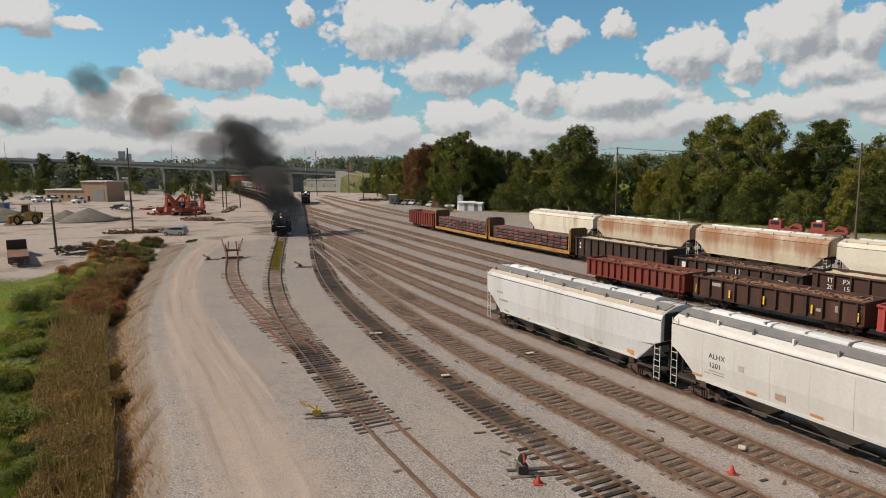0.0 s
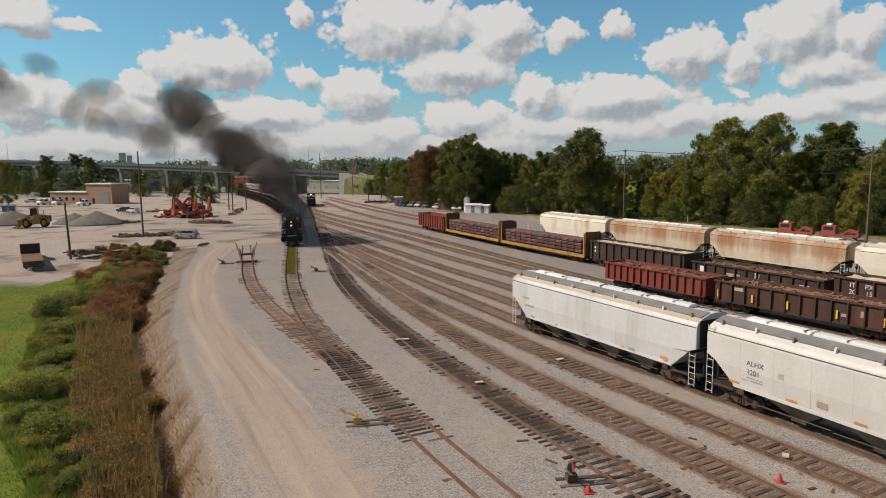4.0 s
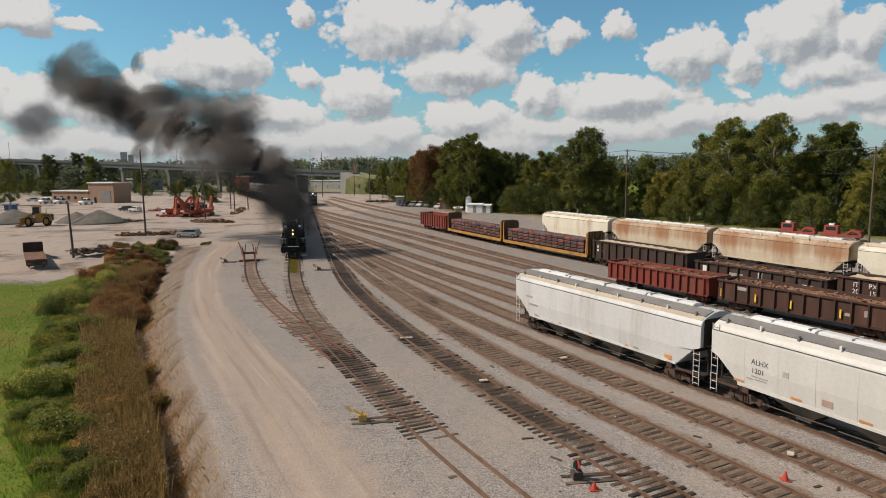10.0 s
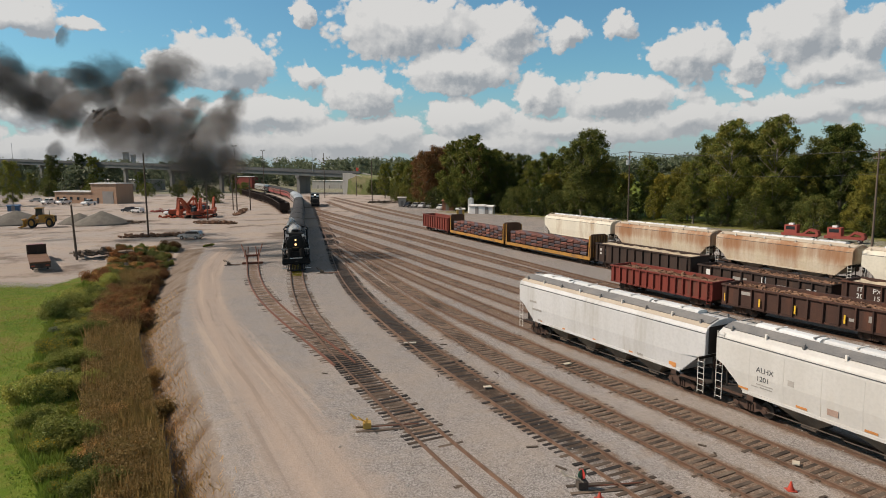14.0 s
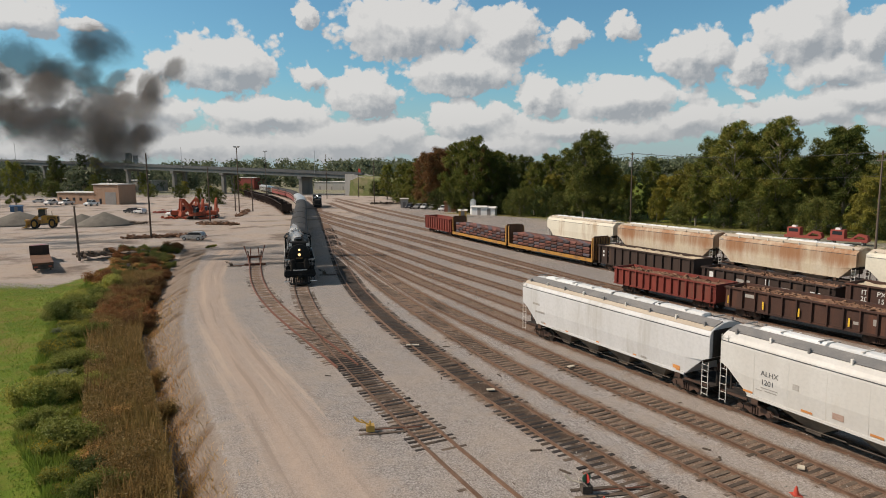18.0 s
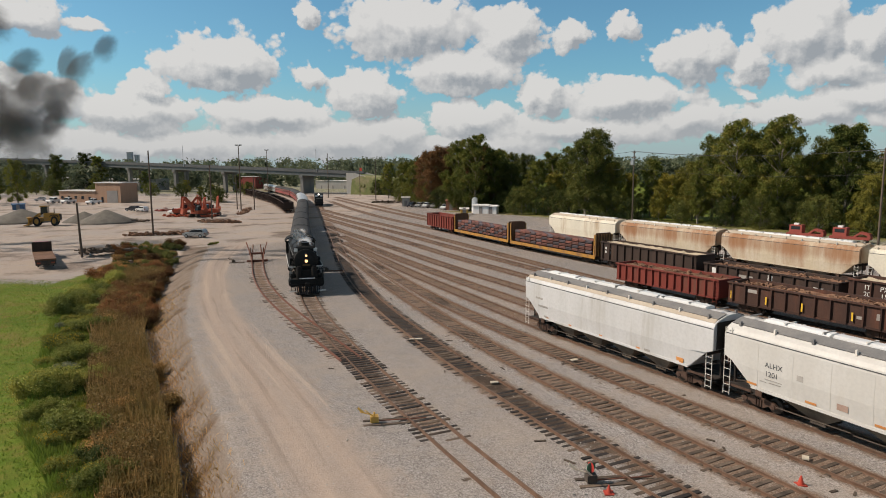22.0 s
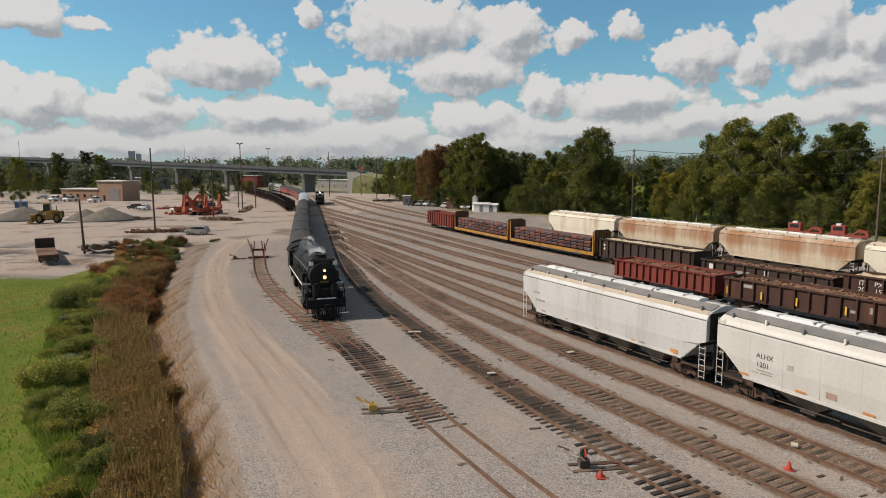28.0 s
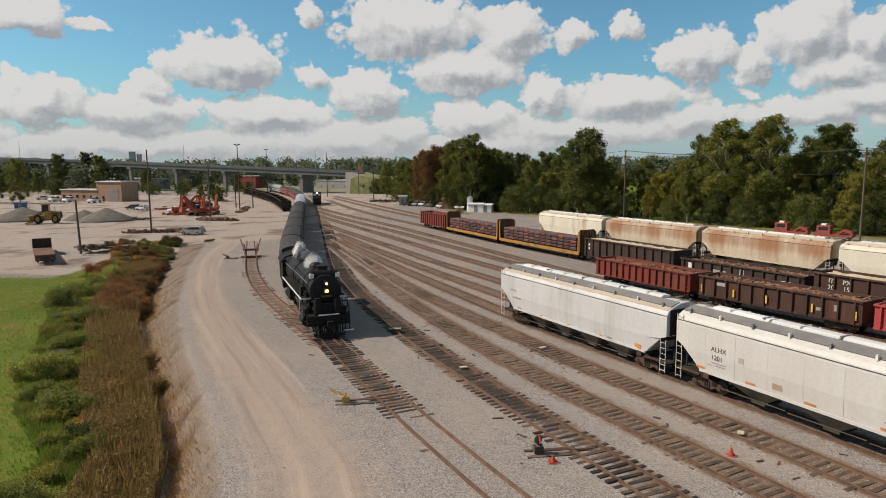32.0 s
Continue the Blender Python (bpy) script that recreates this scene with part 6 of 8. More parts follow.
def pilot_at(t):
    """Distance along the main track of the engine's pilot."""
    ts, ys = np.array(ADVANCE).T
    c = np.polyfit(ts, ys, 5)
    y = float(np.polyval(c, t))
    k = int(np.argmin(np.abs(MAIN.xy[:, 1] - y)))
    lo = max(0, k - 1)
    return float(np.interp(y, MAIN.xy[lo:k + 2, 1], MAIN.s[lo:k + 2]))


# the second engine, waiting on track B with its light on
def diesel():
    t = thing("diesel_locomotive", "dark diesel locomotive waiting with its light on", "locomotive")
    bm = bmesh.new()
    box(bm, -9, 9, -1.5, 1.5, 1.1, 1.45)
    part("frame", bm, "loco_dull", t)
    bm = bmesh.new()
    box(bm, -9, 3.6, -0.95, 0.95, 1.45, 3.9)
    part("long_hood", bm, "coach_dark", t)
    bm = bmesh.new()
    prism(bm, [(3.6, 1.45), (6.2, 1.45), (6.2, 3.4), (6.0, 4.4), (3.6, 4.4)], -1.5, 1.5)
    cab = part("cab", bm, "coach_dark", t)
    bm = bmesh.new()
    prism(bm, [(6.2, 1.45), (8.4, 1.45), (8.4, 2.7), (6.2, 2.9)], -0.95, 0.95)
    part("nose", bm, "coach_dark", t)
    # white panes: the glint on the glass is put in as colour
    for y in (-0.85, 0.85):
        bm = bmesh.new()
        box(bm, 6.16, 6.24, y - 0.45, y + 0.45, 3.3, 3.9)
        part("windscreen", bm, "hatch", cab, "windscreen painted white as a glint of light")
    for y in (-0.12, 0.12):
        bm = bmesh.new()
        rod(bm, (6.1, y, 4.15), (6.3, y, 4.15), 0.16, 12)
        part("headlight", bm, "lamp_far", t)
    bm = bmesh.new()
    prism(bm, [(8.9, 0.25), (9.5, 0.3), (9.3, 1.1), (8.9, 1.3)], -1.4, 1.4)
    part("plough", bm, "loco_dull", t)
    bm = bmesh.new()
    for y in (-1.45, 1.45):
        for x in np.arange(-8.8, 9.2, 1.8):
            rod(bm, (x, y, 1.45), (x, y, 2.4), 0.025, 5)
        rod(bm, (-8.8, y, 2.4), (8.9, y, 2.4), 0.025, 5)
    part("handrail", bm, "mark_grey", t)
    for x in (-6, 6):
        bogie(t, x)
    return t


other = diesel()
other.matrix_basis = rail_pose(YARD_B, YARD_B.near(-45.5, 236.0), 6.0)


# ================= smoke =================
def veils(name, count, r, size, seed, material):
    """A puff: a few soft round veils each slightly domed."""
    g = np.random.default_rng(seed)
    v, f, thick = [], [], []
    for _ in range(count):
        c, rad = g.normal(0, 0.3, 3) * r, size * g.uniform(0.85, 1.15)
        up = np.array([g.normal(-0.35, 0.25), -1.0, g.normal(0.5, 0.25)])
        up /= np.linalg.norm(up)
        a = np.cross(up, (0, 0, 1.0))
        a /= np.linalg.norm(a)
        b = np.cross(up, a)
        base = len(v)
        v.append(c + up * rad * 0.3)
        thick.append(1.0)
        for k in range(14):
            w = 2 * math.pi * k / 14
            v.append(c + (a * math.cos(w) + b * math.sin(w)) * rad)
            thick.append(0.0)
            f.append((base, base + 1 + k, base + 1 + (k + 1) % 14))
    me = bpy.data.meshes.new(name)
    me.from_pydata([tuple(p) for p in v], [], f)
    me.attributes.new("thick", "FLOAT", "POINT").data.foreach_set("value", thick)
    me.shade_smooth()
    me.materials.append(M[material])
    return me


PUFFS = [veils("smoke_puff", 1, 0.4, 3.4 + 0.3 * i, 20 + i, "smoke") for i in range(5)]
BILLOWS = [veils("smoke_billow", 1, 0.5, 5.4 + 0.5 * i, 60 + i, "smoke") for i in range(6)]
VEILS = [veils("smoke_veil", 1, 0.5, 5.5 + 0.5 * i, 80 + i, "smoke_thin") for i in range(4)]
WISPS = [veils("steam_wisp", 4, 0.7, 0.8, 40 + i, "steam") for i in range(3)]
plume = thing("smoke_plume", "plume of dark coal smoke drifting from the engine", "smoke")
SMOKE = []
rs = random.Random(11)


def emit(shapes, name, start, stop, step, drift):
    """Puffs that leave the chimney one after another; large ones leave edge-on and open out as they rise."""
    t = start
    while t < stop:
        me = shapes[len(SMOKE) % len(shapes)]
        wide = shapes is not PUFFS
        SMOKE.append((part(name, me, "smoke", plume), t + rs.uniform(-0.1, 0.1), [rs.gauss(0, 1) for _ in range(3)], [rs.uniform(-25, 25), rs.uniform(-180, 180), rs.uniform(-30, 30)], rs.uniform(0.5, 1.2), drift * rs.uniform(0.92, 1.08), wide))
        t += step * rs.uniform(0.8, 1.2)


emit(VEILS, "smoke_veil", -15.0, -3.0, 0.9, 1.0)
emit(BILLOWS, "smoke_billow", -3.2, 7.2, 0.6, 1.0)
emit(PUFFS, "smoke_puff", -3.4, 7.2, 0.55, 1.0)
emit(PUFFS, "smoke_puff", 7.2, 11.4, 0.42, 1.0)
emit(BILLOWS, "smoke_billow", 7.4, 10.0, 0.9, 1.0)
emit(VEILS, "smoke_veil", -2.0, 10.5, 1.8, 0.85)
steam = thing("steam_cloud", "white steam wisps from the engine's safety valves", "steam")
STEAM = [(part("steam_wisp", WISPS[i % 3], "steam", steam), i) for i in range(10)]


def chimney_at(t):
    m = rail_pose(MAIN, pilot_at(min(max(t, 0.0), 32.0)) + NOSE - 2.35 * min(t, 0.0), 4.5)
    return m @ (Vector((4.6, 0, 4.9)) * ENGINE_SIZE)


def motions():
    steps = [round(0.5 * i, 2) for i in range(65)]
    place = 0.0
    for n, (vehicle, long) in enumerate(CONSIST):
        half = 2.6 if n < 2 else long / 2 - 2.3
        walk(vehicle, [(t, rail_pose(MAIN, pilot_at(t) + place + long / 2, half) if n else engine_pose(MAIN, pilot_at(t) + NOSE)) for t in steps])
        place += long
    s0 = pilot_at(0.0)
    fine = [round(0.3 * i, 2) for i in range(107)] + [32.0]
    for w, x, sgn in drivers:
        rows = []
        for t in fine:
            turn = math.degrees((s0 - pilot_at(t)) / (R_DRIVE * ENGINE_SIZE))
            rows.append((t, pose(x, sgn * WHEEL_Y, R_DRIVE, 0, turn, 0) @ pose(0, 0, 0, 0, 0, 0 if sgn > 0 else 180)))
        walk(w, rows)
    for bar, sgn in side_rods:
        rows = []
        for t in fine:
            a = (s0 - pilot_at(t)) / (R_DRIVE * ENGINE_SIZE) + (0 if sgn > 0 else math.pi)
            rows.append((t, pose(0.36 * math.cos(a), sgn * 0.89, R_DRIVE - 0.36 * math.sin(a))))
        walk(bar, rows)
    # each puff leaves the chimney at its own time, rises, and drifts off with the wind
    for puff, born, spread, turn, lift, drift, wide_one in SMOKE:
        rows = []
        for t in [float(i) for i in range(33) if i - born < 5 or i % 2 == 0] + ([] if born < 0 else [round(born - 0.25, 2), round(born, 2), round(born + 0.25, 2), round(born + 0.6, 2), round(born + 1.0, 2)]):
            age = t - born
            shut = 84.0 if wide_one else 0.0
            if age < 0:
                start = chimney_at(t)
                sink = 13.0 if age < -0.2 else 1.0
                rows.append((t, pose(start.x, start.y, start.z - sink, turn[0], 0, shut + turn[2] * 0.2)))
                continue
            start = chimney_at(born)
            wide = 0.2 + 0.45 * age ** 0.8
            rise = 14.0 * lift * (1 - math.exp(-age / 3.7)) + 3.4 * (1 - math.exp(-age / 0.5)) + 0.52 * age
            x = start.x - drift * (3.35 * age - 1.6 * (1 - math.exp(-age)) + 0.3 * max(0.0, age - 10.5) ** 2) + spread[0] * wide
            y = start.y + 0.2 * age + spread[1] * wide
            rows.append((t, pose(x, y, start.z + rise + spread[2] * wide * 0.8, turn[0] * min(1, age), 5 * age, shut * math.exp(-age / 2.2) + turn[2] * min(1.0, 0.2 + 0.2 * age))))
        rows.sort(key=lambda r: r[0])
        walk(puff, [r for i, r in enumerate(rows) if 0 <= r[0] <= 32 and (i == 0 or frame(r[0]) > frame(rows[i - 1][0]))])
    # steam hangs over the boiler and swings as it is torn off
    for wisp, i in STEAM:
        rows = []
        for t in steps:
            m = rail_pose(MAIN, pilot_at(t) + NOSE, 4.5)
            away = 0.5 + 0.5 * math.sin(2 * math.pi * (t * 0.17 + i * 0.113))
            p = m @ Vector((1.5 - 0.62 * i, 0.35 - 0.03 * i - 0.3 * away, 4.8 + 0.05 * i + 0.5 * away))
            rows.append((t, pose(p.x - 0.5 * away, p.y, p.z, 0, 0, 20 * away + 40 * i)))
        walk(wisp, rows)

# ================= trees and weeds =================
def leaf_cloud(lobes, count, size, seed, flat=0.75):
    """Leaf clumps as bent quads over and inside a set of lobes (x, y, z, r)."""
    g = np.random.default_rng(seed)
    lob = np.array(lobes)
    pick = g.choice(len(lob), count, p=lob[:, 3] ** 2 / (lob[:, 3] ** 2).sum())
    d = g.normal(0, 1, (count, 3))
    d /= np.linalg.norm(d, axis=1)[:, None]
    depth = g.uniform(0.4, 1.2, count) ** 0.6
    p = lob[pick, :3] + d * (lob[pick, 3] * depth)[:, None] * np.array([1, 1, flat])
    n = d + g.normal(0, 0.7, (count, 3))
    n /= np.linalg.norm(n, axis=1)[:, None]
    u = np.cross(n, g.normal(0, 1, (count, 3)))
    u /= np.linalg.norm(u, axis=1)[:, None]
    w = np.cross(n, u)
    core = g.uniform(0, 1, count) < 0.14  # large shaded leaves fill the inside
    s = (size * g.uniform(0.5, 1.3, count) * np.where(core, 2.6, 1.0))[:, None]
    p = np.where(core[:, None], lob[pick, :3] + (p - lob[pick, :3]) * 0.5, p)
    bend = n * s * 0.25
    q = np.stack([p - u * s * 0.5, p - w * s * 0.32 + bend, p + u * s * 0.5, p + w * s * 0.32 + bend], 1)
    return q.reshape(-1, 3)


def mesh_quads(name, pts, material):
    me = bpy.data.meshes.new(name)
    k = len(pts) // 4
    me.from_pydata(pts.tolist(), [], np.arange(4 * k).reshape(-1, 4).tolist())
    me.materials.append(M[material])
    return me


def tree(label, height, wide, seed, leaf="leaf_green", count=16000, low=0.1, size=0.28, name="tree"):
    r = random.Random(seed)
    t = thing(name, label, "tree", "woods beside the yard")
    bm = bmesh.new()
    rod(bm, (0, 0, -0.3), (r.uniform(-0.2, 0.2), r.uniform(-0.2, 0.2), height * 0.45), height * 0.016, 8, height * 0.010)
    rod(bm, (0, 0, height * 0.44), (r.uniform(-0.6, 0.6), r.uniform(-0.6, 0.6), height * 0.88), height * 0.010, 7, height * 0.003)
    lobes = []
    n = 56
    for i in range(n):
        f = low + (0.97 - low) * ((i + r.random()) / n) ** 0.9
        full = math.sin(math.pi * min(0.93, 0.2 + 0.72 * f)) ** 0.6
        reach = wide * full * math.sqrt(r.uniform(0.05, 1.0))
        a = i * 2.4 + r.uniform(-0.6, 0.6)
        c = Vector((reach * math.cos(a), reach * math.sin(a), height * f))
        rod(bm, (0, 0, max(height * 0.08, c.z - reach * 0.8 - 0.6)), c, height * 0.0032, 5, height * 0.001)
        lobes.append((*c, wide * r.uniform(0.17, 0.34) * (1.12 - 0.3 * f)))
    for i in range(16):  # the crown is closed round the stem
        lobes.append((wide * r.uniform(-0.22, 0.22), wide * r.uniform(-0.22, 0.22), height * (max(low, 0.3) + (0.95 - max(low, 0.3)) * (i + 0.5) / 16), wide * r.uniform(0.2, 0.3)))
    part("trunk", bm, "bark", t)
    part("crown", mesh_quads("crown", leaf_cloud(lobes, count, size, seed, 0.85), leaf), leaf, t)
    return t


WOODS = [tree("tall green broadleaf tree at the wood's edge", 20, 4.7, 1, "leaf_green"),
         tree("dark green broadleaf tree in dense woods", 19, 5.0, 2, "leaf_dark"),
         tree("yellowing broadleaf tree at the wood's edge", 17, 4.8, 3, "leaf_yellow"),
         tree("slender green tree with a thin crown", 22, 3.8, 4, "leaf_green", 9000, 0.2),
         tree("low bushy tree at the foot of the woods", 8.5, 4.6, 5, "leaf_dark", 10000, 0.03, 0.22),
         tree("reddish autumn tree in the woods", 18, 5.2, 6, "leaf_rust")]


def plant(proto, used, x, y, z, scale, turn):
    m = pose(x, y, z, 0, 0, turn) @ Matrix.Scale(scale, 4)
    if not used.get(proto):
        used[proto] = True
        proto.matrix_basis = m
        return proto
    return copy_thing(proto, m)


used = {}
# the wood's edge, and its height above the ground along it
WOOD_EDGE = Line([(118, 70), (96, 100), (84, 122), (70, 140), (58, 154), (47, 166), (34, 176), (22, 188), (9, 196), (1, 216), (-8, 238), (-16, 262), (-24, 290)])
r_wood = random.Random(21)
WOOD_TALL = (20, 19, 17, 22, 8.5, 18)


def crown_line(q):
    """How tall the woods stand: two high stretches and a tall pair of trees between lower ones."""
    return float(np.interp(q.x / q.y, [-0.1, -0.06, -0.02, 0.02, 0.07, 0.095, 0.18, 0.21, 0.26, 0.29, 0.37, 0.41, 0.5, 0.6, 1.0], [14, 16.5, 18.5, 21, 21, 17, 17, 21.5, 21.5, 17.5, 17.5, 22, 22.5, 21.5, 21]))


s = 0.0
while s < WOOD_EDGE.length:
    p, d = WOOD_EDGE.at(s)
    back = Vector((d.y, -d.x, 0))
    if back.x < 0:
        back = -back
    for row in range(3):
        q = p + back * (row * 7.0 + r_wood.uniform(-2.2, 2.2)) + d * r_wood.uniform(-2, 2)
        if row == 0:
            kind, size = (4, r_wood.uniform(0.55, 1.0)) if r_wood.random() < 0.62 else (r_wood.choice((0, 2, 3)), r_wood.uniform(0.55, 0.8))
        else:
            kind = r_wood.choice((0, 0, 1, 1, 0, 0, 2, 3, 2) if s < 165 else (0, 1, 1, 1, 5))
            size = r_wood.uniform(0.84, 1.02) * crown_line(q) / WOOD_TALL[kind]
        plant(WOODS[kind], used, q.x, q.y, 0, size, r_wood.uniform(0, 360))
    s += r_wood.uniform(5.2, 7.4) if s > 20 else 9
for x, y, kind, size in ((10, 195, 0, 1.12), (5, 203, 0, 1.06), (41, 172, 1, 1.22), (38, 170, 1, 1.08), (-4, 222, 5, 0.98), (82, 122, 2, 0.92), (66, 145, 0, 1.14), (73, 139, 0, 1.16), (60, 150, 3, 1.04)):
    plant(WOODS[kind], used, x, y, 0, size, 70 * kind)


def far_woods():
    """The tree line that closes the view: thousands of clumps, farther than anything can be told apart."""
    g = random.Random(8)
    lobes = []
    for i in range(620):
        a = radians(g.uniform(-52, 60))
        d = g.uniform(440, 600) if g.random() < 0.6 else g.uniform(600, 860)
        h = g.uniform(13, 21) * (1 + (d - 440) / 1100)
        x, y = d * math.sin(a), d * math.cos(a)
        for k in range(3):
            lobes.append((x + g.uniform(-5, 5), y + g.uniform(-5, 5), h * (0.2 + 0.28 * k), h * g.uniform(0.26, 0.38)))
    me = mesh_quads("far_woods", leaf_cloud(lobes, 170000, 1.9, 9), "hazed_wood")
    tagged(new("far_woods", me), "distant green woods along the horizon, paled with painted haze", "woods", kind="stuff")


far_woods()
# lone trees by the road and the bridge
for x, y, kind, size in ((-166, 250, 0, 0.85), (-240, 400, 1, 1.2), (-225, 405, 1, 1.25), (-213, 398, 0, 1.05), (-176, 250, 0, 0.72), (-186, 262, 1, 0.7), (-99, 262, 2, 0.5), (-96, 268, 4, 0.8), (-90, 258, 4, 0.7), (-150, 330, 4, 0.8), (-178, 326, 4, 0.7), (-130, 318, 4, 0.75), (-116, 322, 2, 0.45), (-160, 345, 0, 0.6), (-190, 352, 1, 0.6), (-140, 350, 2, 0.6), (-205, 338, 4, 1.0), (-222, 350, 1, 0.65), (-168, 310, 4, 0.6), (-240, 322, 4, 0.9), (-110, 345, 1, 0.55), (-100, 330, 4, 0.8),
                         (-230, 330, 1, 0.8), (-250, 350, 0, 0.9), (-262, 340, 1, 0.9), (-210, 345, 4, 0.9), (-40, 330, 4, 0.7), (-32, 322, 4, 0.9), (-26, 312, 1, 0.55)):
    plant(WOODS[kind], used, x, y, 0, size, 40 * kind + x)


def bush(label, wide, tall, seed, leaf, count, size, stems=True, blossom=False):
    r = random.Random(seed)
    t = thing("bush", label, "bush", "bushes along the ditch")
    lobes = [(wide * r.uniform(-0.7, 0.7), wide * r.uniform(-0.7, 0.7), tall * r.uniform(0.25, 0.75), wide * r.uniform(0.3, 0.5)) for _ in range(9)]
    part("foliage", mesh_quads("foliage", leaf_cloud(lobes, count, size, seed, tall / wide * 0.7), leaf), leaf, t)
    bm = bmesh.new()
    for x, y, z, rad in lobes:
        rod(bm, (x * 0.2, y * 0.2, -0.2), (x, y, z), 0.03, 5, 0.012)
    part("stems", bm, "bark", t)
    if blossom:
        part("blossom", mesh_quads("blossom", leaf_cloud([(x, y, z + 0.25 * rad, rad) for x, y, z, rad in lobes], 620, size * 0.8, seed + 50, 0.8), "flower"), "flower", t, "sprays of yellow flowers")
    return t


BUSHES = [bush("brown-green shrub on the ditch bank", 1.7, 2.0, 31, "shrub_dark", 5200, 0.13),
          bush("rust-coloured autumn shrub on the ditch bank", 1.8, 1.9, 32, "leaf_rust", 5200, 0.13),
          bush("pale grey-green shrub at the field's edge", 1.6, 1.8, 33, "leaf_grey", 5200, 0.13),
          bush("green shrub with yellow blossom", 1.5, 1.6, 34, "shrub", 5200, 0.13, True, True),
          bush("dark green shrub on the ditch bank", 1.8, 2.2, 35, "shrub", 5200, 0.13),
          bush("dense clump of tall brown seeding weeds", 1.5, 1.5, 36, "weed", 5200, 0.10),
          bush("dense clump of olive brown weeds", 1.6, 1.8, 37, "weed", 5200, 0.10)]


def bank_z(x, y):
    return float(ground_height(np.array([float(x)]), np.array([float(y)]))[0])


r_bush = random.Random(4)
for y in np.arange(22, 112, 1.55):
    w0, w1 = float(strip(WEEDS, y)), float(strip(TOE, y)) - 0.6
    for f, picks in ((0.08, (2, 3, 3, 4)), (0.24, (3, 4, 2, 3)), (0.40, (0, 4, 3, 4)), (0.6, (0, 4, 1, 5)), (0.76, (1, 0, 5, 6)), (0.92, (1, 0, 5, 6))):
        if r_bush.random() < 0.15:
            continue
        x = w0 + (w1 - w0) * (f + r_bush.uniform(-0.08, 0.08))
        kind = r_bush.choice(picks)
        if y > 84:
            kind = r_bush.choice((0, 5, 6, 1, 0))
        elif 62 < y < 76 and f > 0.4:
            kind = 1
        elif y < 62 and f > 0.4:
            kind = r_bush.choice((5, 6, 5))
            if r_bush.random() < 0.5:
                continue
        plant(BUSHES[kind], used, x, y, bank_z(x, y) - 0.1, r_bush.uniform(0.5, 1.3), r_bush.uniform(0, 360))
for x, y in ((-41.5, 113.5), (-41.0, 114.6)):
    plant(BUSHES[3], used, x, y, 0, 0.62, x * 9)


